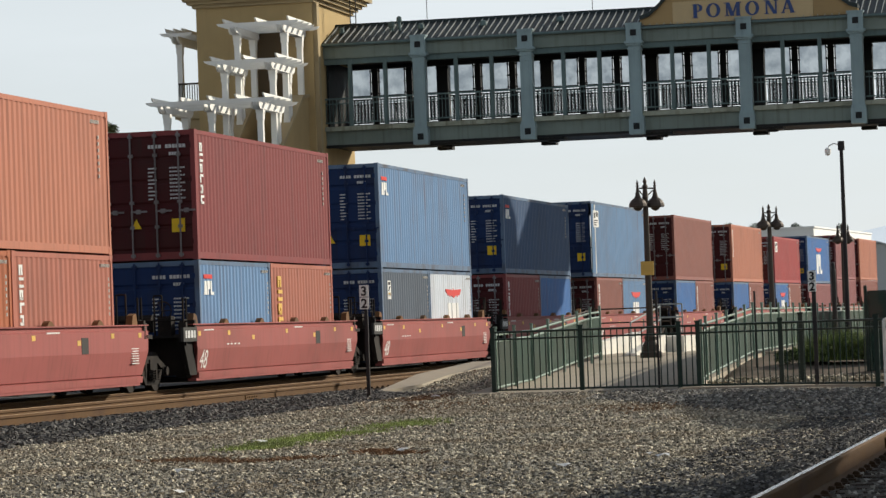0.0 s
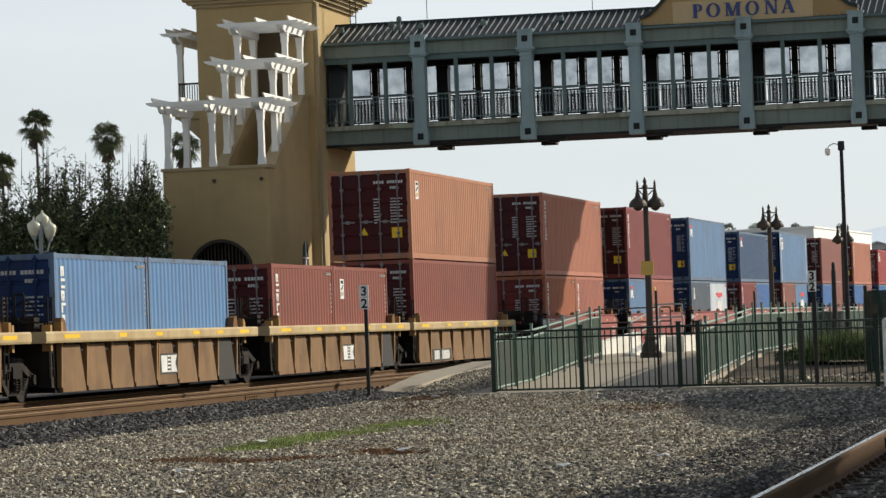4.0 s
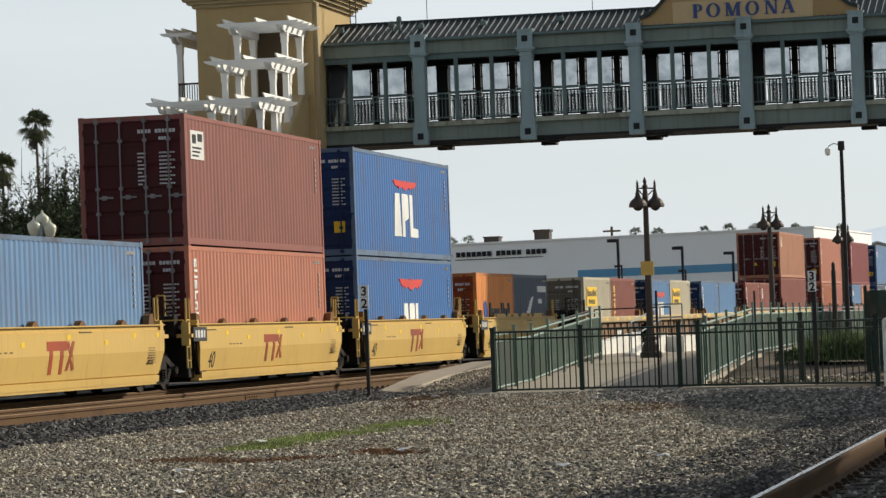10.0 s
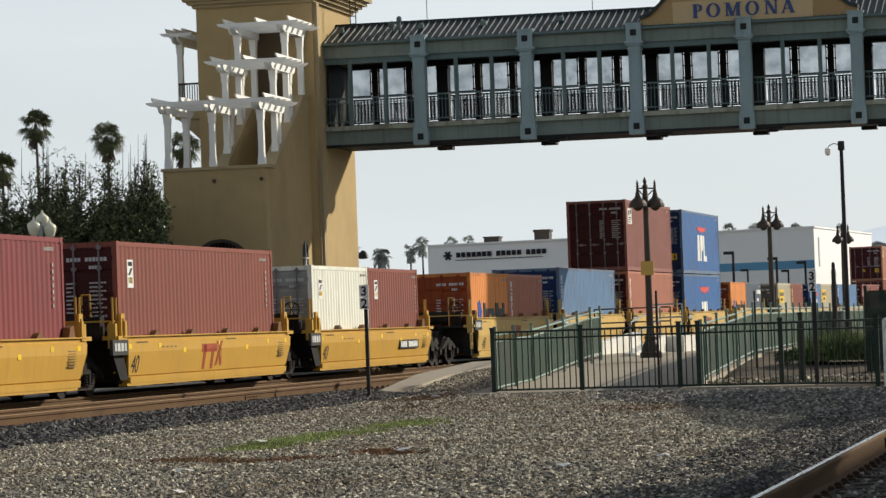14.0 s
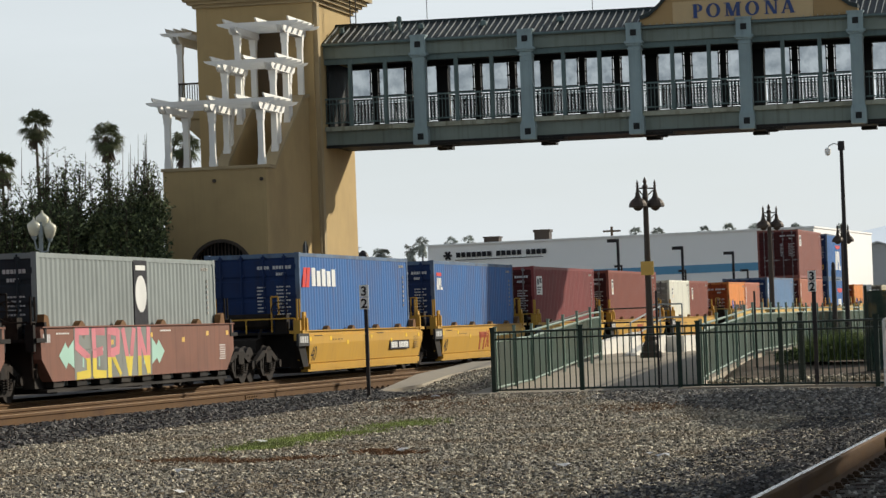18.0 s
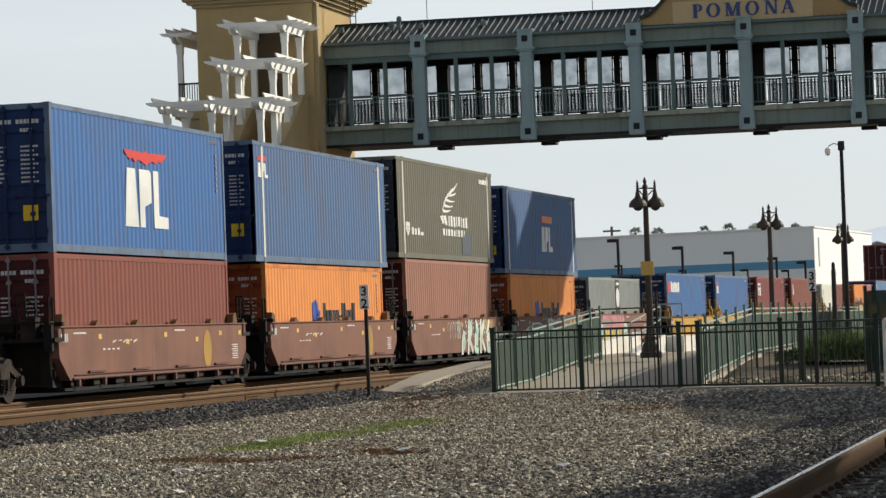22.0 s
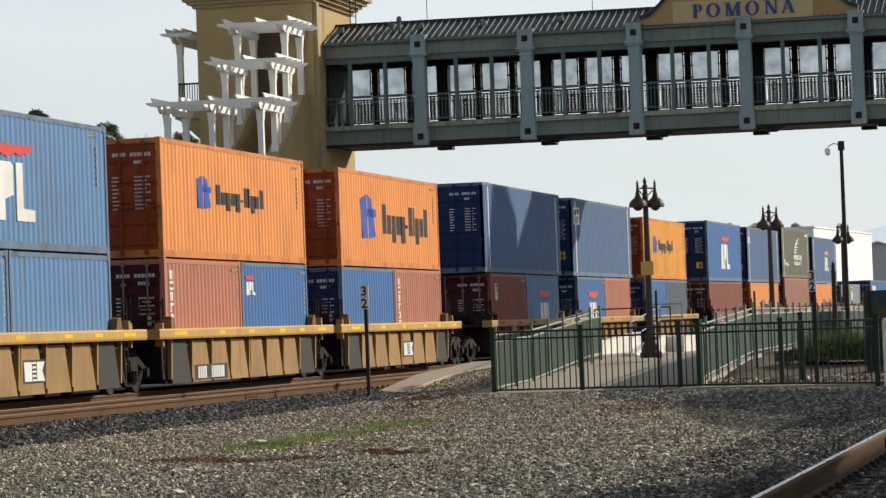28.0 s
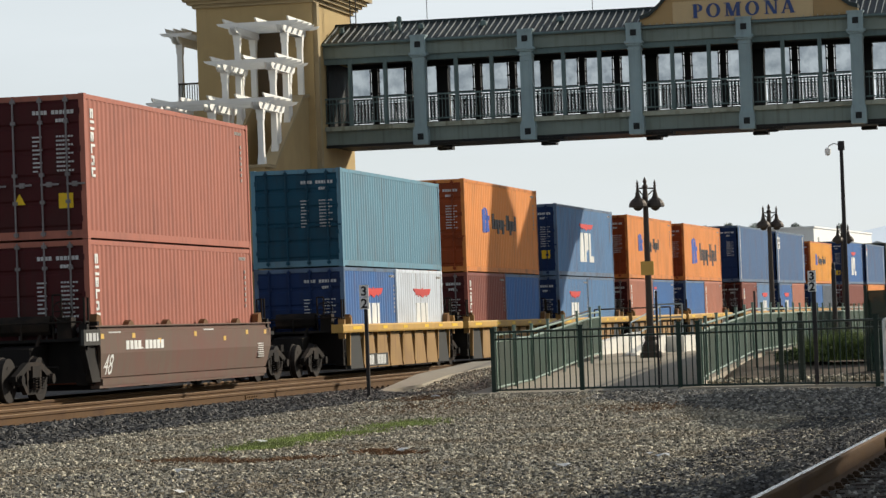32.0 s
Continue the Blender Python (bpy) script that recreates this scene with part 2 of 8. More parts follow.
M["well_flange"] = material("well_flange", (0.52, 0.315, 0.09), 0.6, vary=0.14, grain=2.5, stain=0.8, dirt=(0.30, 0.18, 0.08), streak=0.35)
M["dusty_flange"] = material("dusty_flange", (0.47, 0.36, 0.20), 0.65, vary=0.2, grain=2.5, stain=0.9, dirt=(0.30, 0.19, 0.08), streak=0.35)
M["mark_faint"] = material("mark_faint", (0.42, 0.40, 0.37), 0.6, vary=0.15)
M["guide_rust"] = material("guide_rust", (0.17, 0.085, 0.035), 0.7, vary=0.2, grain=4)
M["rod"] = material("lock_rod", (0.22, 0.20, 0.20), 0.45, 0.3, vary=0.15)
M["spray_pink"] = material("spray_pink", (0.62, 0.22, 0.25), 0.6, vary=0.15, grain=2)
M["spray_yellow"] = material("spray_yellow", (0.70, 0.55, 0.08), 0.6, vary=0.15, grain=2)
M["spray_mint"] = material("spray_mint", (0.40, 0.62, 0.52), 0.6, vary=0.15, grain=2)
M["spray_grey"] = material("spray_grey", (0.24, 0.25, 0.23), 0.6, vary=0.15, grain=2)
M["spray_white"] = material("spray_white", (0.66, 0.64, 0.58), 0.6, vary=0.15, grain=2)
M["patch_blue"] = material("patch_blue", (0.085, 0.105, 0.13), 0.6, vary=0.2, grain=2)
M["spray_pale"] = material("spray_pale", (0.60, 0.68, 0.60), 0.6, vary=0.15, grain=2)
M["spray_gold"] = material("spray_gold", (0.42, 0.25, 0.06), 0.6, vary=0.15, grain=2)
M["mulch"] = material("mulch", (0.15, 0.115, 0.085), 0.9, vary=0.35, grain=9, bump=0.6, bump_scale=20)


def gravel_material():
    m = bpy.data.materials.new("gravel_ground")
    m.use_nodes = True
    n, l = m.node_tree.nodes, m.node_tree.links
    b = n["Principled BSDF"]
    tc = n.new("ShaderNodeTexCoord")
    vor = n.new("ShaderNodeTexVoronoi")
    vor.inputs["Scale"].default_value = 16
    l.new(tc.outputs["Object"], vor.inputs["Vector"])
    big = n.new("ShaderNodeTexNoise")
    big.inputs["Scale"].default_value = 0.35
    big.inputs["Detail"].default_value = 6
    l.new(tc.outputs["Object"], big.inputs["Vector"])
    ramp = n.new("ShaderNodeValToRGB")
    ramp.color_ramp.elements[0].color = (0.09, 0.08, 0.06, 1)
    ramp.color_ramp.elements[1].color = (0.40, 0.35, 0.265, 1)
    l.new(vor.outputs["Color"], ramp.inputs["Fac"])
    mix = n.new("ShaderNodeMix")
    mix.data_type = "RGBA"
    rng = n.new("ShaderNodeMapRange")
    rng.inputs["From Min"].default_value = 0.42
    rng.inputs["From Max"].default_value = 0.68
    rng.inputs["To Max"].default_value = 0.7
    l.new(big.outputs["Fac"], rng.inputs["Value"])
    l.new(rng.outputs[0], mix.inputs["Factor"])
    l.new(ramp.outputs[0], mix.inputs["A"])
    mix.inputs["B"].default_value = (0.17, 0.125, 0.08, 1)
    l.new(mix.outputs["Result"], b.inputs["Base Color"])
    b.inputs["Roughness"].default_value = 0.9
    bp = n.new("ShaderNodeBump")
    bp.inputs["Distance"].default_value = 0.05
    bp.inputs["Strength"].default_value = 0.8
    l.new(vor.outputs["Distance"], bp.inputs["Height"])
    l.new(bp.outputs[0], b.inputs["Normal"])
    return m


def dark_bed():
    m = gravel_material()
    m.name = "ballast_bed"
    ramp = next(q for q in m.node_tree.nodes if q.type == "VALTORGB")
    ramp.color_ramp.elements[0].color = (0.03, 0.027, 0.025, 1)
    ramp.color_ramp.elements[1].color = (0.085, 0.072, 0.06, 1)
    mixn = next(q for q in m.node_tree.nodes if q.type == "MIX")
    mixn.inputs["B"].default_value = (0.09, 0.07, 0.055, 1)
    return m


def stone_material(name, lo, hi, patchy=False):
    m = bpy.data.materials.new(name)
    m.use_nodes = True
    n, l = m.node_tree.nodes, m.node_tree.links
    b = n["Principled BSDF"]
    geo = n.new("ShaderNodeNewGeometry")
    ramp = n.new("ShaderNodeValToRGB")
    ramp.color_ramp.elements[0].color = (*lo, 1)
    ramp.color_ramp.elements[1].color = (*hi, 1)
    mid = ramp.color_ramp.elements.new(0.62)
    mid.color = (*[0.72 * a + 0.28 * b for a, b in zip(lo, hi)], 1)
    l.new(geo.outputs["Random Per Island"], ramp.inputs["Fac"])
    tc = n.new("ShaderNodeTexCoord")
    nz = n.new("ShaderNodeTexNoise")
    nz.inputs["Scale"].default_value = 25
    l.new(tc.outputs["Object"], nz.inputs["Vector"])
    mx = n.new("ShaderNodeMix")
    mx.data_type, mx.blend_type = "RGBA", "OVERLAY"
    mx.inputs["Factor"].default_value = 0.5
    l.new(ramp.outputs[0], mx.inputs["A"])
    l.new(nz.outputs["Fac"], mx.inputs["B"])
    wide = n.new("ShaderNodeTexNoise")
    wide.inputs["Scale"].default_value = 0.45
    wide.inputs["Detail"].default_value = 7
    l.new(tc.outputs["Object"], wide.inputs["Vector"])
    reach = n.new("ShaderNodeMapRange")
    reach.inputs["From Min"].default_value, reach.inputs["From Max"].default_value = 0.46, 0.66
    reach.inputs["To Min"].default_value, reach.inputs["To Max"].default_value = 0.0, 0.5 if patchy else 0.0
    l.new(wide.outputs["Fac"], reach.inputs["Value"])
    soil = n.new("ShaderNodeMix")
    soil.data_type = "RGBA"
    l.new(reach.outputs[0], soil.inputs["Factor"])
    l.new(mx.outputs["Result"], soil.inputs["A"])
    soil.inputs["B"].default_value = (0.23, 0.165, 0.095, 1)
    l.new(soil.outputs["Result"], b.inputs["Base Color"])
    b.inputs["Roughness"].default_value = 0.85
    return m


M["mesh_green"].node_tree.nodes["Principled BSDF"].inputs["Alpha"].default_value = 0.84
M["gravel"] = gravel_material()
M["bed"] = dark_bed()
# Leaf tones vary at random, the palest standing for sunlit leaves.
M["leaf"] = stone_material("leaf_dark", (0.026, 0.038, 0.017), (0.26, 0.31, 0.13))
M["leaf_grass"] = stone_material("leaf_grass", (0.05, 0.075, 0.02), (0.30, 0.38, 0.10))
M["pebble"] = stone_material("pebbles", (0.10, 0.09, 0.068), (0.88, 0.79, 0.60), True)
M["grey_stone"] = stone_material("grey_stones", (0.05, 0.046, 0.04), (0.46, 0.43, 0.37))
M["ballast"] = stone_material("ballast_stones", (0.03, 0.028, 0.027), (0.19, 0.178, 0.16))


# ---- mesh helpers ----
def box(bm, x0, x1, y0, y1, z0, z1):
    v = [bm.verts.new((x, y, z)) for z in (z0, z1) for y in (y0, y1) for x in (x0, x1)]
    for f in ((0, 2, 3, 1), (4, 5, 7, 6), (0, 1, 5, 4), (2, 6, 7, 3), (0, 4, 6, 2), (1, 3, 7, 5)):
        bm.faces.new([v[i] for i in f])
    return v


def bar(bm, a, b, r, sides=6, r2=None):
    """A round bar from a to b."""
    a, b = Vector(a), Vector(b)
    q = (b - a).to_track_quat("Z", "Y")
    rings = []
    for p, rad in ((a, r), (b, r if r2 is None else r2)):
        rings.append([bm.verts.new(p + q @ Vector((rad * math.cos(2 * math.pi * k / sides), rad * math.sin(2 * math.pi * k / sides), 0))) for k in range(sides)])
    for k in range(sides):
        j = (k + 1) % sides
        bm.faces.new((rings[0][k], rings[0][j], rings[1][j], rings[1][k]))
    bm.faces.new(rings[0][::-1])
    bm.faces.new(rings[1])


def lathe(bm, prof, sides=12, x=0.0, y=0.0):
    """A solid of revolution about the upright axis; prof: (radius, height) rising."""
    rings = [[bm.verts.new((x + r * math.cos(2 * math.pi * k / sides), y + r * math.sin(2 * math.pi * k / sides), z)) for k in range(sides)] for r, z in prof]
    for a, b in zip(rings, rings[1:]):
        for k in range(sides):
            j = (k + 1) % sides
            bm.faces.new((a[k], a[j], b[j], b[k]))
    bm.faces.new(rings[0][::-1])
    bm.faces.new(rings[-1])


def prism(bm, pts, axis, a0, a1):
    """A flat outline pushed along an axis ('x', 'y' or 'z') from a0 to a1; pts are the two other coordinates in order."""
    def at(p, a):
        return (a, p[0], p[1]) if axis == "x" else (p[0], a, p[1]) if axis == "y" else (p[0], p[1], a)
    lo = [bm.verts.new(at(p, a0)) for p in pts]
    hi = [bm.verts.new(at(p, a1)) for p in pts]
    for k in range(len(pts)):
        j = (k + 1) % len(pts)
        bm.faces.new((lo[k], lo[j], hi[j], hi[k]))
    bm.faces.new(lo[::-1])
    bm.faces.new(hi)


def mesh_of(name, bm, smooth=False):
    bmesh.ops.recalc_face_normals(bm, faces=bm.faces)
    me = bpy.data.meshes.new(name)
    bm.to_mesh(me)
    bm.free()
    if smooth:
        me.polygons.foreach_set("use_smooth", [True] * len(me.polygons))
    me.materials.append(None)
    return me


def piece(name, me, mat, parent=None, label="", m=None):
    """One object on a shared mesh with a material of its own."""
    ob = new(name, me)
    ob.material_slots[0].link = "OBJECT"
    ob.material_slots[0].material = mat
    if parent is not None:
        ob.parent = parent
    if m is not None:
        ob.matrix_basis = m
    if label:
        ob["label"] = label
    return ob


def part(name, bm, mat, parent=None, label="", m=None, smooth=False):
    return piece(name, mesh_of(name, bm, smooth), mat, parent, label, m)


CACHE = {}


def cached(key, build, smooth=False):
    if key not in CACHE:
        bm = bmesh.new()
        build(bm)
        CACHE[key] = mesh_of(str(key[0]), bm, smooth)
    return CACHE[key]


def thing(name, m, label, category, group="", kind=""):
    ob = new(name)
    ob.empty_display_size = 0.2
    ob.matrix_basis = m
    return tagged(ob, label, category, group, kind)


# ---- the line of the tracks: along y, a very gentle right-hand bend and sag ----
TRAIN_X = -21.822


def bend(s):
    c = min(max(s, 0.0), 320.0)
    return 5.866e-5 * (c - 100) ** 2 + 2 * 5.866e-5 * (c - 100) * (s - c)


def rise(s):
    c = min(max(s, 10.0), 240.0)
    return 1.447e-5 * (c - 100) ** 2


def track_pose(s, x=TRAIN_X, z=0.0):
    dx = (bend(s + 1) - bend(s - 1)) / 2
    dz = (rise(s + 1) - rise(s - 1)) / 2
    return pose(x + bend(s), s, z + rise(s), math.degrees(math.atan(dz)), 0, -math.degrees(math.atan(dx)))


def travelled(t):
    return 15.24909 * t + 0.0042991 * t * t + 0.00016972 * t ** 3

# ---- ground and tracks ----
def smooth_step(v, a, b):
    k = min(max((v - a) / (b - a), 0.0), 1.0)
    return k * k * (3 - 2 * k)


def ground_z(x, y):
    near = smooth_step(y, 43, 56) * smooth_step(x, -15.5, -11.5) * (1 - smooth_step(y, 95, 130))
    berm = 0.40 * smooth_step(y, 68.5, 79.5) * smooth_step(x, -17.3, -16.3) * (1 - smooth_step(y, 95, 130))
    return max(-0.27 + 0.17 * near, -0.27 + berm)


def spaced(a, b, step):
    return [a + step * k for k in range(int((b - a) / step) + 1)]


HEIGHTS = []


def build_ground():
    xs = [-3200, -1500, -700, -350, -180, -100, -60, -40] + spaced(-30, 12, 0.75) + [20, 40, 90, 200, 500, 1300, 3200]
    ys = [-900, -300, -120, -50, -20, 0] + spaced(10, 100, 1.0) + [110, 130, 160, 200, 260, 350, 500, 900, 1800, 4500]
    bm = bmesh.new()
    rows = []
    for y in ys:
        rows.append([bm.verts.new((x, y, ground_z(x, y) + (0.035 * noise.noise(Vector((x * 0.9, y * 0.9, 0))) if -30 < x < 12 and 10 < y < 100 else 0))) for x in xs])
    HEIGHTS.extend([[v.co.z for v in row[8:65]] for row in rows[6:97]])
    for a, b in zip(rows, rows[1:]):
        for i in range(len(xs) - 1):
            bm.faces.new((a[i], a[i + 1], b[i + 1], b[i]))
    g = part("ground", bm, M["gravel"], smooth=True)
    return tagged(g, "grey-brown gravel yard with thin weeds between the tracks", "ground", kind="structure")


build_ground()


def sweep(bm, prof, x, y0, y1, step, z=0.0):
    """Push an outline (across, up) along the line of the tracks."""
    rings = []
    for s in spaced(y0, y1, step):
        bx, rz = x + bend(s), z + rise(s)
        rings.append([bm.verts.new((bx + a, s, rz + u)) for a, u in prof])
    for a, b in zip(rings, rings[1:]):
        for k in range(len(prof)):
            j = (k + 1) % len(prof)
            bm.faces.new((a[k], a[j], b[j], b[k]))


RAIL_FOOT = [(-0.076, -0.186), (0.076, -0.186), (0.076, -0.172), (0.012, -0.15), (0.010, -0.055), (0.037, -0.043), (0.037, -0.012), (0.026, 0.0), (-0.026, 0.0), (-0.037, -0.012), (-0.037, -0.043), (-0.010, -0.055), (-0.012, -0.15), (-0.076, -0.172)]
RAIL_TOP = [(-0.022, -0.004), (0.016, -0.004), (0.014, 0.0035), (-0.02, 0.0035)]


def railway_track(name, x, label, y0, y1, head="rail_head"):
    t = thing(name, pose(0, 0, 0), label, "railway track", "station tracks", "structure")
    bm = bmesh.new()
    # Main bed widened behind the train: dark colour for shade under the cars.
    far = 13.0 if name == "track_main" else 2.6
    sweep(bm, [(-far, -0.42), (2.6, -0.42), (1.45, -0.2), (-1.45, -0.2), (1.15 - far, -0.24)], x, y0, y1, 10.0)
    part("ballast_bed", bm, M["bed"], t, "dark crushed-stone ballast")
    for dx in (-0.7525, 0.7525):
        bm = bmesh.new()
        sweep(bm, RAIL_FOOT, x + dx, y0, y1, 5.0)
        r = part("rail", bm, M["rail_side"], t, "rust-brown steel rail")
        bm = bmesh.new()
        sweep(bm, RAIL_TOP, x + dx, y0, y1, 5.0)
        part("rail_head", bm, M[head], r, "polished running surface")
    return t


main_track = railway_track("track_main", TRAIN_X, "rusty-sided main-line track under the freight train", -500, 790)
near_track = railway_track("track_second", -18.22, "empty second main track with rust-brown rails", -60, 500)
side_track = railway_track("track_platform", -1.93, "platform track with a polished rail in shade", -30, 260, "rail_polish")
tie_mesh = cached(("tie",), lambda bm: box(bm, -1.3, 1.3, -0.115, 0.115, -0.36, -0.19))
clip_mesh = cached(("clip",), lambda bm: (box(bm, -0.14, 0.14, -0.09, 0.09, -0.19, -0.175), prism(bm, [(0.06, -0.176), (0.125, -0.176), (0.115, -0.15), (0.08, -0.145)], "y", -0.045, 0.045), prism(bm, [(-0.125, -0.176), (-0.06, -0.176), (-0.08, -0.145), (-0.115, -0.15)], "y", -0.045, 0.045)))
for tr, x, y0, y1 in ((near_track, -18.22, 44, 92), (side_track, -1.93, 17, 60)):
    for s in spaced(y0, y1, 0.55):
        piece("tie", tie_mesh, M["tie"], tr, m=track_pose(s, x))
        for dx in (-0.7525, 0.7525):
            piece("tie_plate", clip_mesh, M["tie_rust"], tr, m=track_pose(s, x) @ pose(dx, 0, 0))
# rail joints
joint = cached(("joint",), lambda bm: (box(bm, 0.012, 0.03, -0.45, 0.45, -0.145, -0.06), [box(bm, 0.03, 0.045, q - 0.018, q + 0.018, -0.115, -0.085) for q in (-0.35, -0.2, -0.06, 0.06, 0.2, 0.35)]))
for s in (62.0, 76.0):
    piece("joint_bar", joint, M["rail_side"], near_track, m=track_pose(s, -17.4675))
piece("joint_bar", joint, M["rail_side"], side_track, m=track_pose(30.0, -2.6825))


# ---- stair tower ----
SX0, SX1, SY0, SY1 = -35.13, -30.57, 119.5, 125.6
BX0, BX1, BY0 = -34.67, -30.82, 113.0


def arch_face(bm, x0, x1, z0, z1, cx, r, spring, y0, y1):
    """A wall facing -y with a round-headed opening through it that rises from z0."""
    pts = [(x0, z0), (cx - r, z0)] + [(cx + r * math.cos(math.pi - math.pi * k / 16), spring + r * math.sin(math.pi * k / 16)) for k in range(17)] + [(cx + r, z0), (x1, z0), (x1, z1), (x0, z1)]
    prism(bm, pts, "y", y0, y1)


def column(bm, x, y, z0, z1, w=0.105):
    box(bm, x - w * 1.25, x + w * 1.25, y - w * 1.25, y + w * 1.25, z0, z0 + 0.22)
    box(bm, x - w * 1.12, x + w * 1.12, y - w * 1.12, y + w * 1.12, z0 + 0.22, z0 + 0.36)
    h = w * 0.97
    v = [bm.verts.new((x + a * k, y + b * k, z)) for k, z in ((w, z0 + 0.36), (h, z1 - 0.42)) for a, b in ((-1, -1), (1, -1), (1, 1), (-1, 1))]
    for k in range(4):
        j = (k + 1) % 4
        bm.faces.new((v[k], v[j], v[j + 4], v[k + 4]))
    bm.faces.new(v[3::-1])
    bm.faces.new(v[4:])
    box(bm, x - w * 1.0, x + w * 1.0, y - w * 1.0, y + w * 1.0, z1 - 0.42, z1 - 0.36)
    box(bm, x - w * 1.18, x + w * 1.18, y - w * 1.18, y + w * 1.18, z1 - 0.36, z1 - 0.14)
    box(bm, x - w * 1.32, x + w * 1.32, y - w * 1.32, y + w * 1.32, z1 - 0.14, z1)


def slat(bm, axis, a0, a1, c, w, z0, z1, cut=0.16):
    """A timber with undercut ends, along 'x' or 'y'."""
    pts = [(a0 + cut, z0), (a1 - cut, z0), (a1 - cut * 0.35, z0 + 0.35 * (z1 - z0)), (a1, z1), (a0, z1), (a0 + cut * 0.35, z0 + 0.35 * (z1 - z0))]
    if axis == "x":
        prism(bm, pts, "y", c - w / 2, c + w / 2)
    else:
        prism(bm, pts, "x", c - w / 2, c + w / 2)


def pergola(xs, y0, y1, bases, top, label):
    p = thing("pergola", pose(0, 0, 0), label, "pergola", "stair tower pergolas")
    for x in xs:
        for y, b in ((y0, bases[0]), (y1, bases[1])):
            if b is None:
                continue
            bm = bmesh.new()
            column(bm, x, y, b, top)
            part("post", bm, M["white_wood"], p)
        for dx in (-0.11, 0.11):
            bm = bmesh.new()
            slat(bm, "y", y0 - 0.75, y1 + 0.55, x + dx, 0.07, top, top + 0.26, 0.3)
            part("beam", bm, M["white_wood"], p)
    a, b = xs[0] - 0.62, xs[-1] + 0.72
    for k in range(5):
        y = y0 - 0.6 + k * (y1 - y0 + 0.9) / 4
        bm = bmesh.new()
        slat(bm, "x", a, b, y, 0.06, top + 0.26, top + 0.40, 0.22)
        part("slat", bm, M["white_wood"], p)
    n = max(3, round((b - a) / 0.95))
    for k in range(n):
        x = a + 0.35 + k * (b - a - 0.7) / (n - 1)
        bm = bmesh.new()
        slat(bm, "y", y0 - 0.95, y1 + 0.5, x, 0.06, top + 0.40, top + 0.54, 0.22)
        part("rafter", bm, M["white_wood"], p)
    return p


def stair_tower():
    t = thing("stair_tower", pose(0, 0, 0), "ochre stucco stair tower with white timber pergolas beside the tracks", "tower", kind="structure")
    bm = bmesh.new()
    box(bm, SX0, SX1, SY0, SY1, -0.4, 13.65)
    part("shaft", bm, M["stucco"], t)
    # Thin panel on the wall; its brown is the opening's shade.
    bm = bmesh.new()
    box(bm, -32.75, -31.62, SY0 - 0.03, SY0 + 0.02, 9.9, 12.62)
    part("landing_doorway", bm, M["doorway"], t, "flat brown panel, the shaded inside of the bridge doorway as colour")

    bm = bmesh.new()
    box(bm, SX1, SX1 + 0.16, SY0 + 0.15, SY0 + 0.5, -0.4, 13.65)
    part("pilaster", bm, M["stucco_trim"], t)
    # stepped cornice
    bm = bmesh.new()
    for k, (o, z0, z1) in enumerate(((0.12, 13.65, 13.78), (0.28, 13.78, 13.9), (0.42, 13.9, 14.02), (0.58, 14.02, 14.16), (0.75, 14.16, 14.6), (0.3, 14.6, 16.5))):
        box(bm, SX0 - o, SX1 + o, SY0 - o, SY1 + o, z0, z1)
    part("cornice", bm, M["stucco_trim"], t, "stepped plaster cornice")
    # lower stair block
    bm = bmesh.new()
    arch_face(bm, BX0, BX1, -0.4, 7.13, -32.6, 1.12, 3.4, BY0, BY0 + 0.35)
    part("front_wall", bm, M["stucco"], t)
    side = [(BY0 + 0.35, -0.4), (SY0, -0.4), (SY0, 10.05), (SY0 - 0.9, 9.95), (BY0 + 1.6, 7.45), (BY0 + 1.2, 7.13), (BY0 + 0.35, 7.13)]
    for x0, x1 in ((BX1 - 0.35, BX1), (BX0, BX0 + 0.35), (-32.95, -32.65)):
        bm = bmesh.new()
        prism(bm, side if x0 == BX1 - 0.35 else [(BY0 + 0.35, -0.4), (SY0, -0.4), (SY0, 7.13), (BY0 + 0.35, 7.13)] if x0 == BX0 else [p if p[1] > 0 else (p[0], 4.6) for p in side], "x", x0, x1)
        part("side_wall", bm, M["stucco"], t)
    bm = bmesh.new()
    box(bm, BX0 - 0.06, BX0 + 0.425, BY0 + 0.42, SY0, 7.13, 7.238)
    for x0, x1 in ((BX1 - 0.42, BX1 + 0.06), (-33.02, -32.58)):
        prism(bm, [(BY0 + (-0.06 if x0 > -31.5 else 0.44), 7.13), (BY0 + 1.2, 7.13), (BY0 + 1.6, 7.45), (SY0 - 0.9, 9.95), (SY0, 10.05), (SY0, 10.17), (SY0 - 0.93, 10.07), (BY0 + 1.55, 7.56), (BY0 + 1.15, 7.24), (BY0 + (-0.06 if x0 > -31.5 else 0.44), 7.24)], "x", x0, x1)
    box(bm, BX0 - 0.06, BX1 - 0.43, BY0 - 0.06, BY0 + 0.415, 7.13, 7.239)
    part("coping", bm, M["stucco_trim"], t, "pale plaster coping")
    bm = bmesh.new()
    n = 18
    for k in range(n):
        y = BY0 + 0.9 + k * 0.3
        box(bm, BX0 + 0.35, BX1 - 0.35, y, SY0, 4.8 + 0.17 * k, 4.8 + 0.17 * (k + 1))
    part("stair_flight", bm, M["concrete"], t)
    # Near-black floor and back wall: the arch's shaded inside put into colour.
    bm = bmesh.new()
    box(bm, BX0 + 0.35, BX1 - 0.35, BY0 + 0.9, SY0, -0.4, -0.1)
    box(bm, BX0 + 0.4, BX1 - 0.4, BY0 + 1.6, BY0 + 1.8, -0.1, 4.8)
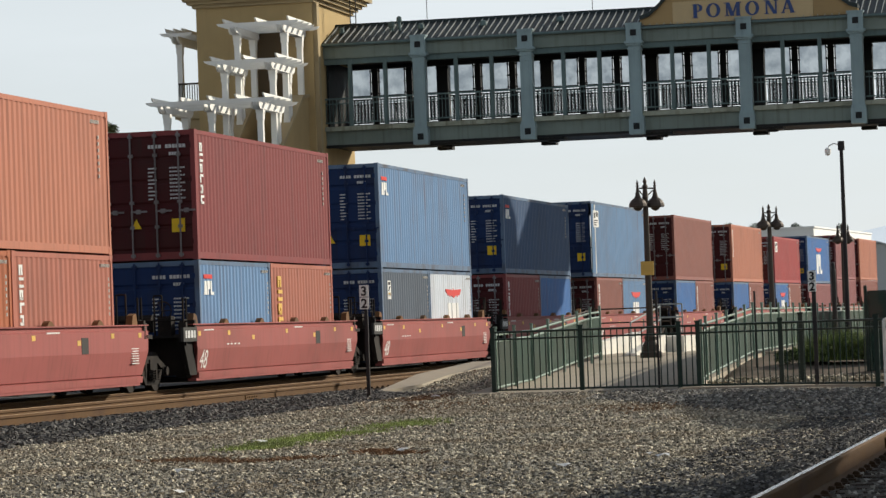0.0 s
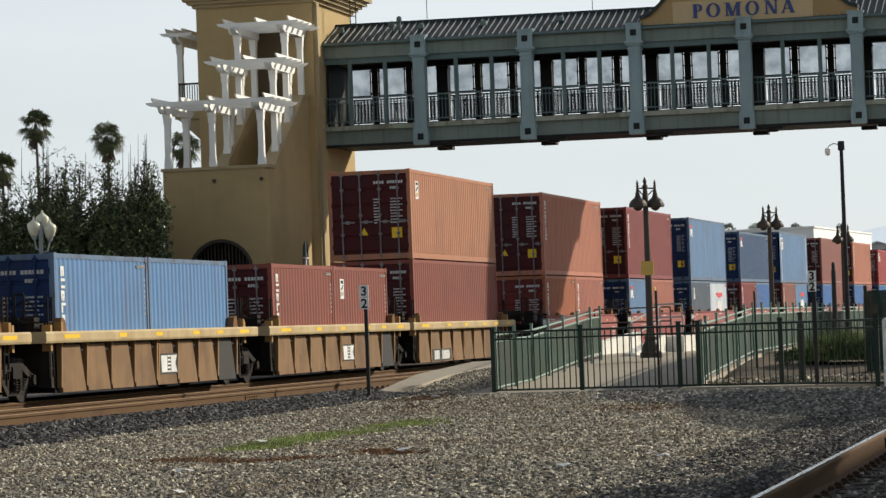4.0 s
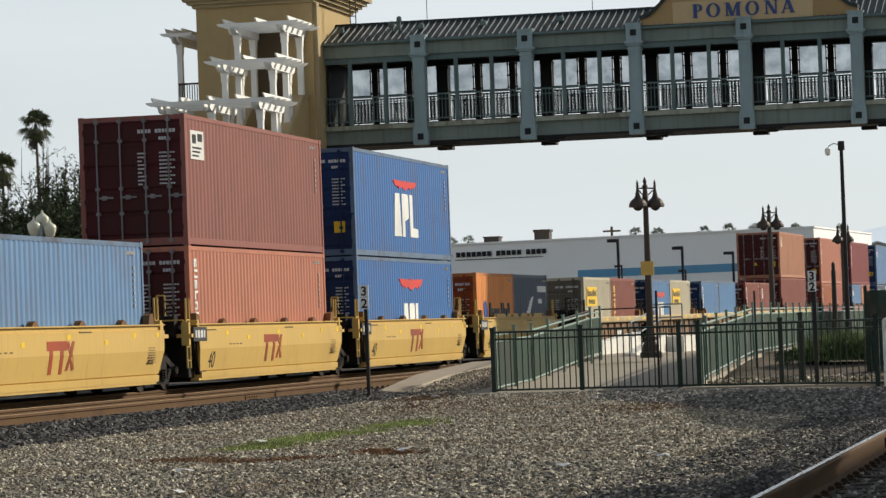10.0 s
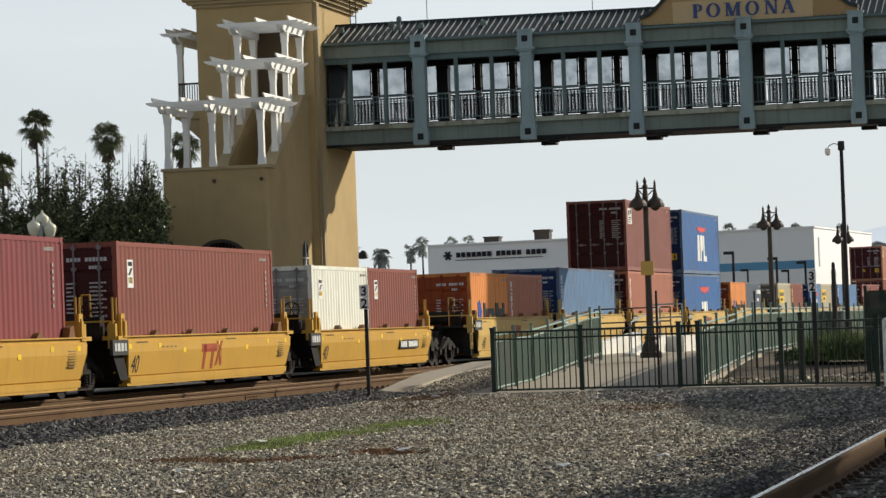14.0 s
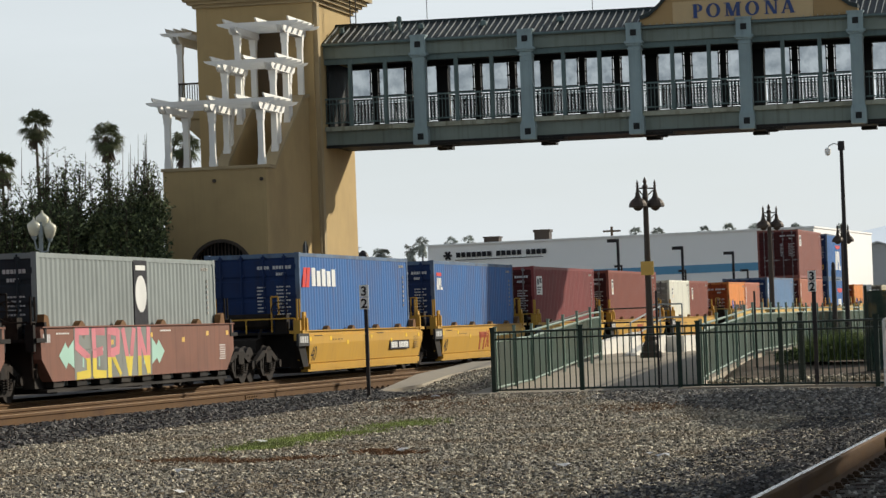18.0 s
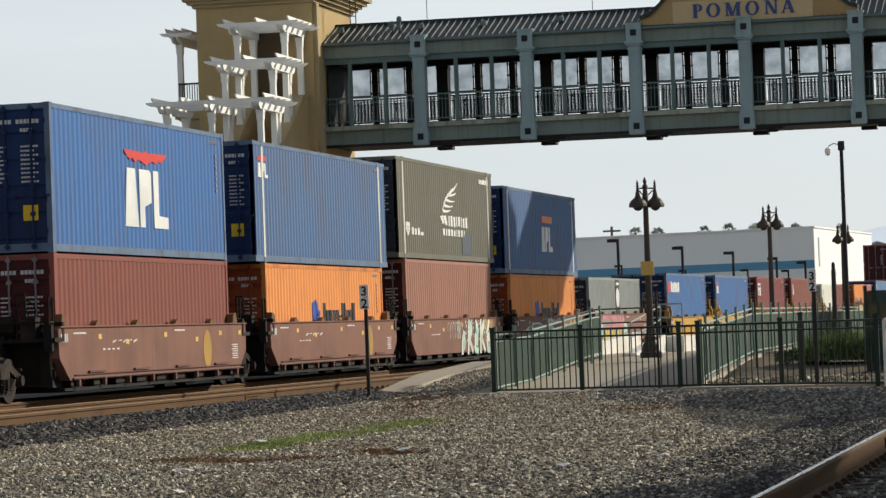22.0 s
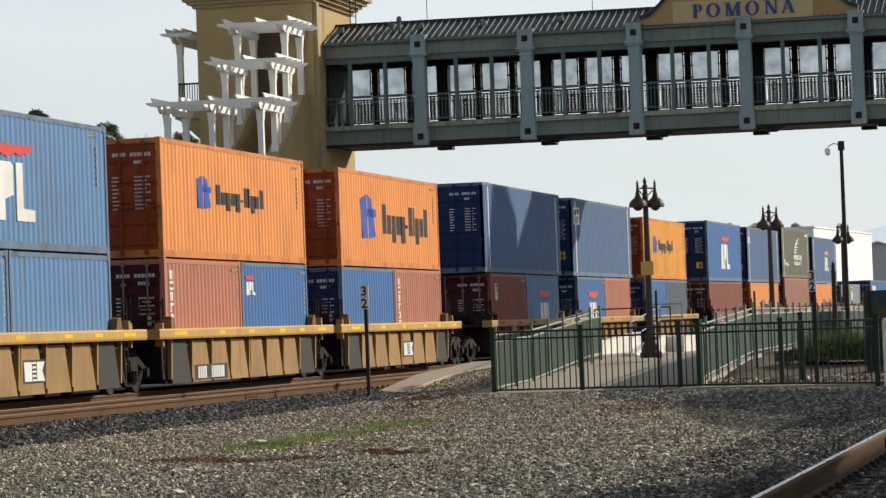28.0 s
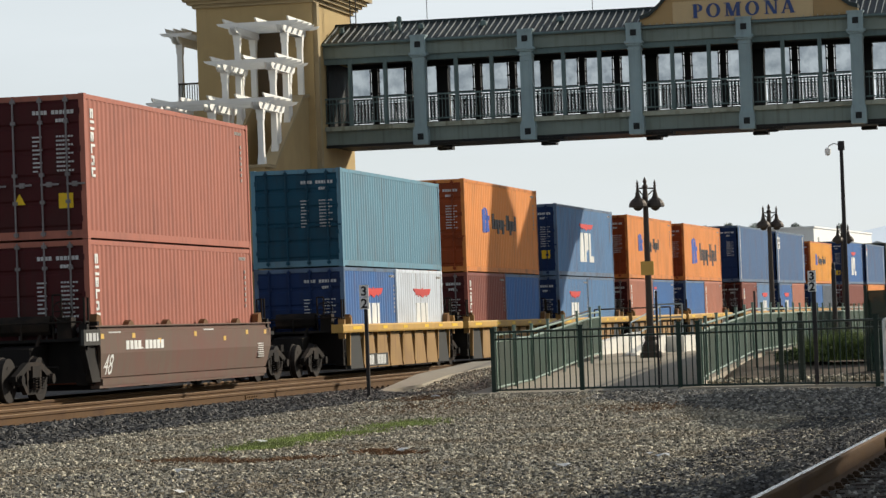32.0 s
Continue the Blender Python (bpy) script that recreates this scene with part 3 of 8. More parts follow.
    part("inner_wall", bm, M["bridge_dark"], t)
    # grille in the arch
    g = bmesh.new()
    for k in range(17):
        x = -32.6 - 1.05 + k * 2.1 / 16
        top = 3.4 + math.sqrt(max(0.0, 1.12 ** 2 - (x + 32.6) ** 2))
        box(g, x - 0.018, x + 0.018, BY0 + 0.12, BY0 + 0.16, 0.2, top)
    box(g, -33.7, -31.5, BY0 + 0.1, BY0 + 0.18, 3.35, 3.42)
    part("arch_grille", g, M["iron"], t, "dark iron bars")
    bm = bmesh.new()
    for k in range(16):
        a0, a1 = math.pi * k / 16, math.pi * (k + 1) / 16
        prism(bm, [(-32.6 + r * math.cos(a), 3.4 + r * math.sin(a)) for r, a in ((1.1, a0), (1.22, a0), (1.22, a1), (1.1, a1))], "y", BY0 - 0.03, BY0 + 0.1)
    part("arch_trim", bm, M["iron"], t)
    # arched windows in the lit side
    for y, w, z0, z1 in ((SY0 - 1.25, 0.42, 2.0, 4.15), (SY0 - 2.75, 0.36, 1.4, 3.2)):
        bm = bmesh.new()
        prism(bm, [(y - w, z0), (y + w, z0)] + [(y + w * math.cos(math.pi * k / 10), z1 + w * math.sin(math.pi * k / 10)) for k in range(11)], "x", BX1 - 0.02, BX1 + 0.012)
        win = part("arched_window", bm, M["bridge_dark"], t, "dark arched window")
        bm = bmesh.new()
        box(bm, BX1 + 0.012, BX1 + 0.03, y - 0.03, y + 0.03, z0, z1 + w)
        for q in (0.3, 0.6, 0.9):
            box(bm, BX1 + 0.012, BX1 + 0.03, y - w, y + w, z0 + q * (z1 - z0) - 0.02, z0 + q * (z1 - z0) + 0.02)
        part("glazing_bar", bm, M["plate"], win)
    # small drain spouts
    for x in (-32.75, -30.98):
        bm = bmesh.new()
        bar(bm, (x, BY0 - 0.06, 6.72), (x, BY0 + 0.05, 6.72), 0.07, 10)
        part("drain_spout", bm, M["iron"], t)
    bm = bmesh.new()
    box(bm, SX1 + 0.01, SX1 + 0.07, SY0 + 0.02, SY0 + 0.12, -0.3, 8.0)
    part("downpipe", bm, M["stucco_trim"], t)
    # side balcony behind
    bm = bmesh.new()
    box(bm, SX0 - 1.15, SX0, SY0 + 0.6, SY1, 9.5, 9.88)
    part("balcony_slab", bm, M["stucco_trim"], t)
    bm = bmesh.new()
    for k in range(10):
        box(bm, SX0 - 0.98 + k * 0.1, SX0 - 0.95 + k * 0.1, SY0 + 0.7, SY0 + 0.73, 9.88, 10.85)
    box(bm, SX0 - 1.0, SX0, SY0 + 0.69, SY0 + 0.75, 10.82, 10.89)
    part("balcony_rail", bm, M["iron"], t)
    bm = bmesh.new()
    prism(bm, [(SX0, 9.5), (SX0 - 1.1, 9.5)] + [(SX0 - 1.0 * math.cos(0.5 * math.pi * k / 8), 8.5 + 0.95 * math.sin(0.5 * math.pi * (8 - k) / 8)) for k in range(9)][1:] + [(SX0, 8.45)], "y", SY0 + 0.7, SY0 + 1.0)
    part("balcony_bracket", bm, M["stucco_trim"], t, "curved plaster bracket")


stair_tower()
RX, MX, LX = -30.98, -32.8, -34.48
pergola((LX, MX, RX), 113.15, 115.5, (7.244, 7.244), 9.22, "white painted timber pergola with six posts on the low stair landing")
pergola((MX, RX), 115.05, 117.2, (7.7, 8.9), 10.78, "white painted timber pergola over the middle stair flight")
pergola((MX, RX), 116.9, 119.1, (8.7, 9.75), 12.3, "white painted timber pergola over the top stair flight")
pergola((SX0 - 0.95,), 120.4, 124.0, (9.88, 9.88), 12.4, "white painted timber pergola on the rear balcony")

# ---- footbridge ----
FY, RY = 121.0, 125.3
BAY = 4.148
POSTS = [-26.79 + BAY * k for k in range(9)]


def bay_railing(bm, x0, x1, y, w=0.012):
    box(bm, x0, x1, y - 0.035, y + 0.035, 10.01, 10.07)
    box(bm, x0, x1, y - 0.025, y + 0.025, 9.83, 9.87)
    box(bm, x0, x1, y - 0.025, y + 0.025, 9.1, 9.15)
    n = int((x1 - x0) / 0.13)
    for k in range(1, n):
        x = x0 + (x1 - x0) * k / n
        box(bm, x - w, x + w, y - 0.011, y + 0.011, 9.02 if k % 6 == 3 else 9.15, 10.01)


def scroll_panel(bm, x0, x1, y):
    """Small rings that fill a rail panel between two balusters."""
    for k in range(6):
        z = 9.21 + k * 0.115
        c = (x0 + x1) / 2
        for q in range(8):
            a0, a1 = 2 * math.pi * q / 8, 2 * math.pi * (q + 1) / 8
            prism(bm, [(c + r * math.cos(a), z + r * math.sin(a)) for r, a in ((0.03, a0), (0.058, a0), (0.058, a1), (0.03, a1))], "y", y - 0.01, y + 0.01)


def footbridge():
    b = thing("footbridge", pose(0, 0, 0), "blue-green painted steel footbridge with a metal roof over the tracks", "footbridge", kind="structure")
    x0, x1 = SX1, 10.5
    bm = bmesh.new()
    box(bm, x0, x1, FY + 0.1, FY + 0.34, 8.27, 8.80)
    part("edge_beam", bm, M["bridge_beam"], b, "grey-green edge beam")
    bm = bmesh.new()
    box(bm, x0, x1, FY - 0.05, FY + 0.34, 8.80, 8.97)
    part("edge_ledge", bm, M["bridge_ledge"], b, "pale mossy ledge")
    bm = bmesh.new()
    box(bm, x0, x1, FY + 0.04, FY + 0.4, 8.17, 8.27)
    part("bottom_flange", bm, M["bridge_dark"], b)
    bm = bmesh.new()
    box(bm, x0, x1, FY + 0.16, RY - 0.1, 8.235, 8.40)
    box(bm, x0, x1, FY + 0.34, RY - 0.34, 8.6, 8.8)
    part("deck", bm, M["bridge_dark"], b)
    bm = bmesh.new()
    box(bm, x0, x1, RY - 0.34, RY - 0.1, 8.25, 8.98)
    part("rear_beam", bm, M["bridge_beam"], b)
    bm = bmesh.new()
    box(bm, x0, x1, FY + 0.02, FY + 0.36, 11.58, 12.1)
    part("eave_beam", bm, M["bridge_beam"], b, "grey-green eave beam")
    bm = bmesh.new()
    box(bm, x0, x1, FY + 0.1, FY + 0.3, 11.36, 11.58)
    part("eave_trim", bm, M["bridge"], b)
    # Rear beam near black: shade in the colour, unlike the front beam.
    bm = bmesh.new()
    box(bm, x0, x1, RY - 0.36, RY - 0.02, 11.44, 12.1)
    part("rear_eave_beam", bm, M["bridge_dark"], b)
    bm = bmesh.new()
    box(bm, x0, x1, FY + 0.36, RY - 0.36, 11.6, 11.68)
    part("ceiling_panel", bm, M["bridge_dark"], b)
    ry = (FY + RY) / 2
    bm = bmesh.new()
    prism(bm, [(FY - 0.12, 12.1), (RY + 0.12, 12.1), (RY + 0.12, 12.16), (ry, 12.98), (FY - 0.12, 12.16)], "x", x0, x1)
    roof = part("roof", bm, M["roof"], b, "dark standing-seam metal roof")
    seam = cached(("seam",), lambda s: prism(s, [(FY - 0.14, 12.17), (FY - 0.14, 12.215), (ry, 13.035), (ry, 12.98)], "x", -0.011, 0.011))
    for k in range(int((x1 - x0) / 0.262)):
        piece("roof_seam", seam, M["roof_seam"], roof, m=pose(x0 + 0.12 + k * 0.262, 0, 0))
    bm = bmesh.new()
    prism(bm, [(ry - 0.12, 12.95), (ry + 0.12, 12.95), (ry, 13.09)], "x", x0, x1)
    part("ridge_cap", bm, M["roof"], roof)
    bm = bmesh.new()
    bar(bm, (x0, FY - 0.13, 12.1), (x1, FY - 0.13, 12.1), 0.055, 8)
    part("gutter", bm, M["bridge"], b)
    # posts on both sides
    def post(s):
        box(s, -0.225, 0.225, -0.2, 0.3, 8.81, 11.46)
        box(s, -0.15, 0.15, -0.222, -0.2, 9.0, 11.05)
        box(s, -0.15, 0.15, -0.222, -0.2, 11.1, 11.26)
        box(s, -0.29, 0.29, -0.28, 0.3, 8.12, 8.70)
        box(s, -0.262, 0.262, -0.245, 0.3, 8.70, 8.81)
        box(s, -0.25, 0.25, -0.235, 0.3, 11.29, 11.37)
        box(s, -0.30, 0.30, -0.27, 0.3, 11.46, 11.53)
        box(s, -0.35, 0.35, -0.32, 0.3, 11.53, 11.62)
        box(s, -0.285, 0.285, -0.275, 0.3, 11.62, 12.23)
        box(s, -0.315, 0.315, -0.305, 0.3, 12.23, 12.30)
    def square(s):
        box(s, -0.115, 0.115, -0.291, -0.27, 11.82, 12.05)
        box(s, -0.115, 0.115, -0.296, -0.27, 8.30, 8.54)
    pm, sm = cached(("bridge_post",), post), cached(("inset",), square)
    foot = cached(("bearing",), lambda s: (box(s, -0.55, 0.55, 0, 0.9, 8.08, 8.235), bar(s, (0.1, 0.4, 8.0), (0.1, 0.4, 8.1), 0.22, 10)))
    for x in POSTS:
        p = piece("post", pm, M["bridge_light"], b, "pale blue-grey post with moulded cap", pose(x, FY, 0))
        piece("inset_square", sm, M["bridge_dark"], p)
        piece("bearing", foot, M["bridge_dark"], p, m=pose(0.75, 0.1, 0))
        # Rear posts get the shade colour instead of the front posts' paint.
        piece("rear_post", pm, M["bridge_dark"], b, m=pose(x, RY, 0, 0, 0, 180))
    # bays: mullions, rails, panes
    rail = cached(("rail_bay",), lambda s: bay_railing(s, 0.27, BAY - 0.27, 0.0))
    thick = cached(("rear_rail_bay",), lambda s: (bay_railing(s, 0.27, BAY - 0.27, 0.0, 0.03), box(s, 0.27, BAY - 0.27, -0.02, 0.02, 8.7, 9.07)))
    scroll = cached(("scroll",), lambda s: [scroll_panel(s, c - 0.1, c + 0.1, 0.0) for c in (0.45, 1.0, 1.75, 2.4, 3.15, 3.7)])
    lattice = cached(("lattice",), lambda s: [scroll_panel(s, 0.29 + 0.13 * q, 0.45 + 0.13 * q, 0.0) for q in range(28)])
    mull = cached(("mullion",), lambda s: box(s, -0.07, 0.07, -0.09, 0.09, 8.9, 11.5))
    wide = cached(("rear_mullion",), lambda s: box(s, -0.12, 0.12, -0.09, 0.09, 8.9, 11.5))
    def pane_frame(s):
        for a, c in ((-0.54, -0.50), (0.50, 0.54)):
            box(s, a, c, -0.025, 0.025, 10.36, 11.46)
        for a, c in ((10.36, 10.40), (11.42, 11.46)):
            box(s, -0.54, 0.54, -0.025, 0.025, a, c)
        for z in (10.46, 10.92, 11.36):
            box(s, -0.58, -0.48, -0.04, 0.04, z - 0.03, z + 0.03)
            box(s, 0.48, 0.58, -0.04, 0.04, z - 0.03, z + 0.03)
    pf = cached(("pane_frame",), pane_frame)
    pg = cached(("pane",), lambda s: box(s, -0.50, 0.50, -0.006, 0.006, 10.40, 11.42))
    for x in [POSTS[0] - BAY] + POSTS[:-1]:
        r = piece("railing", rail, M["bridge"], b, m=pose(x, FY + 0.1, 0))
        piece("scroll_panel", scroll, M["bridge_dark"], r, m=pose(0, 0.02, 0))
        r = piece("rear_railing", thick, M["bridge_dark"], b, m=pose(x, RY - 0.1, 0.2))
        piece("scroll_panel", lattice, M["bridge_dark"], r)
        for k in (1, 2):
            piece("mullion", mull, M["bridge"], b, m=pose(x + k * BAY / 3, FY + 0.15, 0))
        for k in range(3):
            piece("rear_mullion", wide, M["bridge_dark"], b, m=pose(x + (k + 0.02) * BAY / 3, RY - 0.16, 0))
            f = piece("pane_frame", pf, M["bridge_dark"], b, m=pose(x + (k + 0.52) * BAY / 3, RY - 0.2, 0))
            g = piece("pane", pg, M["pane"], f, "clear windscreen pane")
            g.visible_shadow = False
    # Added dark sheet over the tower wall: first bay's shade as colour.
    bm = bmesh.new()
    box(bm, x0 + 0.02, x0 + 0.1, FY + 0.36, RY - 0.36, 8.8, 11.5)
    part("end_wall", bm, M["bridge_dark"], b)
    # name gable
    gx0, gx1 = -18.25, -10.1
    pts = [(gx0, 12.12), (gx1, 12.12)]
    n = 24
    for k in range(n + 1):
        u = k / n
        e = smooth_step(min(u, 1 - u), 0.0, 0.2)
        pts.append((gx1 + (gx0 - gx1) * u, 12.42 + 1.0 * e + 0.55 * math.sin(math.pi * u) ** 2 * e))
    bm = bmesh.new()
    prism(bm, pts, "y", FY - 0.02, FY + 0.3)
    gable = part("name_gable", bm, M["sign_tan"], b, "ochre curved name gable")
    bm = bmesh.new()
    top = pts[2:]
    for p, q in zip(top, top[1:]):
        prism(bm, [(p[0], p[1] - 0.02), (q[0], q[1] - 0.02), (q[0], q[1] + 0.13), (p[0], p[1] + 0.13)], "y", FY - 0.16, FY + 1.9)
    part("gable_coping", bm, M["roof"], gable)
    bm = bmesh.new()
    box(bm, -17.0, -11.75, FY - 0.06, FY - 0.02, 12.16, 13.0)
    part("name_board", bm, M["sign_board"], gable, "tan name board")
    # serif capitals, drawn on a cap height of 1: thick and thin strokes, rings and feet
    def ring(bm, cx, cz, rx, rz, thick, thin, a0=0.0, a1=math.tau, n=20):
        for k in range(n):
            p, q = a0 + (a1 - a0) * k / n, a0 + (a1 - a0) * (k + 1) / n
            prism(bm, [(cx + rx * math.cos(p), cz + rz * math.sin(p)), (cx + rx * math.cos(q), cz + rz * math.sin(q)), (cx + (rx - thick) * math.cos(q), cz + (rz - thin) * math.sin(q)), (cx + (rx - thick) * math.cos(p), cz + (rz - thin) * math.sin(p))], "y", 0, 0.03)
    def stroke(bm, x0, z0, x1, z1, w):
        prism(bm, [(x0 - w / 2, z0), (x0 + w / 2, z0), (x1 + w / 2, z1), (x1 - w / 2, z1)], "y", -0.002 * (1 + round(w * 20)), 0.03)
    def foot(bm, x, z, w=0.34):
        prism(bm, [(x - w / 2, z), (x + w / 2, z), (x + w / 2, z + 0.055), (x - w / 2, z + 0.055)], "y", 0.004, 0.03)
    def glyph(bm, ch):
        if ch == "P":
            stroke(bm, 0.2, 0, 0.2, 1, 0.22)
            ring(bm, 0.36, 0.72, 0.30, 0.28, 0.19, 0.08, -math.pi / 2, math.pi / 2, 12)
            for z in (0.44, 0.94):
                stroke(bm, 0.3, z, 0.3, z + 0.06, 0.16)
            foot(bm, 0.2, 0)
            foot(bm, 0.14, 0.945, 0.26)
        elif ch == "O":
            ring(bm, 0.45, 0.5, 0.44, 0.53, 0.22, 0.08)
        elif ch == "M":
            stroke(bm, 0.17, 0, 0.17, 1, 0.095)
            stroke(bm, 0.86, 0, 0.86, 1, 0.22)
            stroke(bm, 0.50, 0.02, 0.22, 1, 0.23)
            stroke(bm, 0.50, 0.02, 0.82, 1, 0.1)
            for x, z in ((0.17, 0), (0.86, 0), (0.14, 0.945), (0.92, 0.945)):
                foot(bm, x, z, 0.3)
        elif ch == "N":
            stroke(bm, 0.16, 0, 0.16, 1, 0.095)
            stroke(bm, 0.74, 0, 0.74, 1, 0.095)
            stroke(bm, 0.68, 0, 0.20, 1, 0.23)
            for x, z in ((0.16, 0), (0.14, 0.945), (0.74, 0.945)):
                foot(bm, x, z, 0.3)
        else:
            stroke(bm, 0.12, 0, 0.42, 1, 0.095)
            stroke(bm, 0.74, 0, 0.45, 1, 0.23)
            foot(bm, 0.12, 0, 0.26)
            foot(bm, 0.74, 0, 0.34)
            stroke(bm, 0.42, 0.3, 0.42, 0.36, 0.4)
    for x, ch in ((-16.27, "P"), (-15.74, "O"), (-15.06, "M"), (-14.28, "O"), (-13.57, "N"), (-12.95, "A")):
        bm = bmesh.new()
        glyph(bm, ch)
        bmesh.ops.transform(bm, matrix=Matrix.Diagonal((0.60, 1, 0.51, 1)), verts=bm.verts)
        part("letter", bm, M["sign_blue"], gable, "dark blue serif capital letter", pose(x, FY - 0.09, 12.36))
    # roof vents and masts
    for x, w, h in ((-28.1, 0.15, 0.02), (-27.8, 0.11, 0.2), (-30.1, 0.12, -0.12), (-26.95, 0.14, -0.12), (-24.5, 0.15, -0.14), (-21.5, 0.15, -0.14)):
        bm = bmesh.new()
        lathe(bm, [(w * 0.6, 12.4), (w * 0.6, 12.75 + h), (w, 12.78 + h), (w * 0.9, 12.95 + h), (0.04, 12.99 + h)], 10, x, FY + 1.2)
        part("roof_vent", bm, M["bridge"], roof)
    for x, h in ((-26.9, 1.2), (-20.4, 0.9)):
        bm = bmesh.new()
        bar(bm, (x, ry, 13.1), (x, ry, 13.1 + h), 0.014, 5)
        part("aerial", bm, M["pole"], roof)
    bm = bmesh.new()
    for x in (-29.72, -29.5):
        bar(bm, (x, ry - 1.0, 12.7), (x, ry - 1.0, 15.5), 0.02, 6)
    for k in range(9):
        bar(bm, (-29.72, ry - 1.0, 13.0 + k * 0.28), (-29.5, ry - 1.0, 13.0 + k * 0.28), 0.012, 5)
    part("roof_ladder", bm, M["pole"], b)


M["pane"] = bpy.data.materials.new("clear_pane")
M["pane"].use_nodes = True
pb = M["pane"].node_tree.nodes["Principled BSDF"]
# Mottled tint: dull glass, with cloudy reflections put into the colour.
pane_blotch = M["pane"].node_tree.nodes.new("ShaderNodeTexNoise")
pane_blotch.inputs["Scale"].default_value, pane_blotch.inputs["Detail"].default_value = 1.6, 3
reflection_tint = M["pane"].node_tree.nodes.new("ShaderNodeValToRGB")
reflection_tint.color_ramp.elements[0].position, reflection_tint.color_ramp.elements[0].color = 0.35, (0.30, 0.33, 0.36, 1)
reflection_tint.color_ramp.elements[1].position, reflection_tint.color_ramp.elements[1].color = 0.65, (0.54, 0.57, 0.59, 1)
spot = M["pane"].node_tree.nodes.new("ShaderNodeNewGeometry")
M["pane"].node_tree.links.new(spot.outputs["Position"], pane_blotch.inputs["Vector"])
M["pane"].node_tree.links.new(pane_blotch.outputs["Fac"], reflection_tint.inputs["Fac"])
M["pane"].node_tree.links.new(reflection_tint.outputs[0], pb.inputs["Base Color"])
pb.inputs["Roughness"].default_value = 0.04
pb.inputs["Transmission Weight"].default_value = 1.0
pb.inputs["IOR"].default_value = 1.02
footbridge()


def far_tower():
    t = thing("far_stair_tower", pose(0, 0, 0), "plain ochre stucco tower that carries the bridge", "tower", kind="structure")
    bm = bmesh.new()
    box(bm, 10.5, 15.0, 119.5, 126.5, -0.4, 14.0)
    part("shaft", bm, M["stucco"], t)
    # Unseen gable and pier, outline worked back from the train's shadow peak.
    bm = bmesh.new()
    prism(bm, [(-7.0, 8.2), (-1.9, 8.2), (-1.9, 11.3), (-2.5, 13.9), (-4.25, 16.2), (-5.07, 15.4), (-6.6, 13.5), (-7.0, 12.9)], "y", 119.7, 120.6)
    part("platform_gable", bm, M["stucco"], t, "plain ochre unseen gable, added to cast the shadow on the train")
    bm = bmesh.new()
    box(bm, -6.4, -3.6, 119.8, 120.5, -0.4, 8.2)
    part("gable_pier", bm, M["stucco"], t)


far_tower()

# ---- the freight train ----
WELL_FLOOR = 0.247
HALF = 1.219
MOVERS = []


def rib_line(y0, y1, pitch, a, b):
    """Zigzag of a pressed steel wall seen from above: (y, depth) pairs."""
    n = max(2, round((y1 - y0) / pitch))
    p = (y1 - y0) / n
    pts = []
    for k in range(n):
        y = y0 + k * p
        pts += [(y, a), (y + 0.26 * p, a), (y + 0.5 * p, b), (y + 0.76 * p, b)]
    return pts + [(y1, a)]


def side_panel(bm, length, h):
    h2 = length / 2
    pts = rib_line(-h2 + 0.09, h2 - 0.09, 0.278, HALF - 0.004, HALF - 0.03)
    lo = [bm.verts.new((d, y, 0.16)) for y, d in pts]
    hi = [bm.verts.new((d, y, h - 0.10)) for y, d in pts]
    lo2 = [bm.verts.new((d - 0.03, y, 0.16)) for y, d in pts]
    hi2 = [bm.verts.new((d - 0.03, y, h - 0.10)) for y, d in pts]
    for k in range(len(pts) - 1):
        bm.faces.new((lo[k], lo[k + 1], hi[k + 1], hi[k]))
        bm.faces.new((lo2[k + 1], lo2[k], hi2[k], hi2[k + 1]))


def steel_frame(bm, length, h, inset):
    h2 = length / 2
    for s in (-1, 1):
        x0, x1 = sorted((s * HALF, s * (HALF - 0.11)))
        for y in (-h2 + inset, h2 - inset):
            y0, y1 = (y, y + 0.11) if y < 0 else (y - 0.11, y)
            box(bm, x0, x1, y0, y1, 0.0, h)
        box(bm, x0 + 0.004, x1 - 0.004, -h2, h2, 0.02, 0.165)
        box(bm, x0 + 0.004, x1 - 0.004, -h2, h2, h - 0.105, h - 0.012)
        for y in (-h2 + inset, h2 - inset):
            for z in (0.0, h - 0.118):
                y0, y1 = (y - 0.004, y + 0.178) if y < 0 else (y - 0.178, y + 0.004)
                box(bm, min(x0, x1) - 0.003, max(x0, x1) + 0.003, y0, y1, z - 0.002, z + 0.12)
    for y in (-h2 + 0.004, h2 - 0.084):
        box(bm, -HALF + 0.1, HALF - 0.1, y, y + 0.08, 0.02, 0.18)
        box(bm, -HALF + 0.1, HALF - 0.1, y, y + 0.08, h - 0.12, h - 0.012)


def roof_panel(bm, length, h):
    h2 = length / 2
    pts = rib_line(-h2 + 0.08, h2 - 0.08, 0.42, h - 0.014, h - 0.03)
    a = [bm.verts.new((-HALF + 0.05, y, z)) for y, z in pts]
    b = [bm.verts.new((HALF - 0.05, y, z)) for y, z in pts]
    for k in range(len(pts) - 1):
        bm.faces.new((a[k], b[k], b[k + 1], a[k + 1]))
    box(bm, -HALF + 0.05, HALF - 0.05, -h2 + 0.08, h2 - 0.08, 0.05, 0.15)


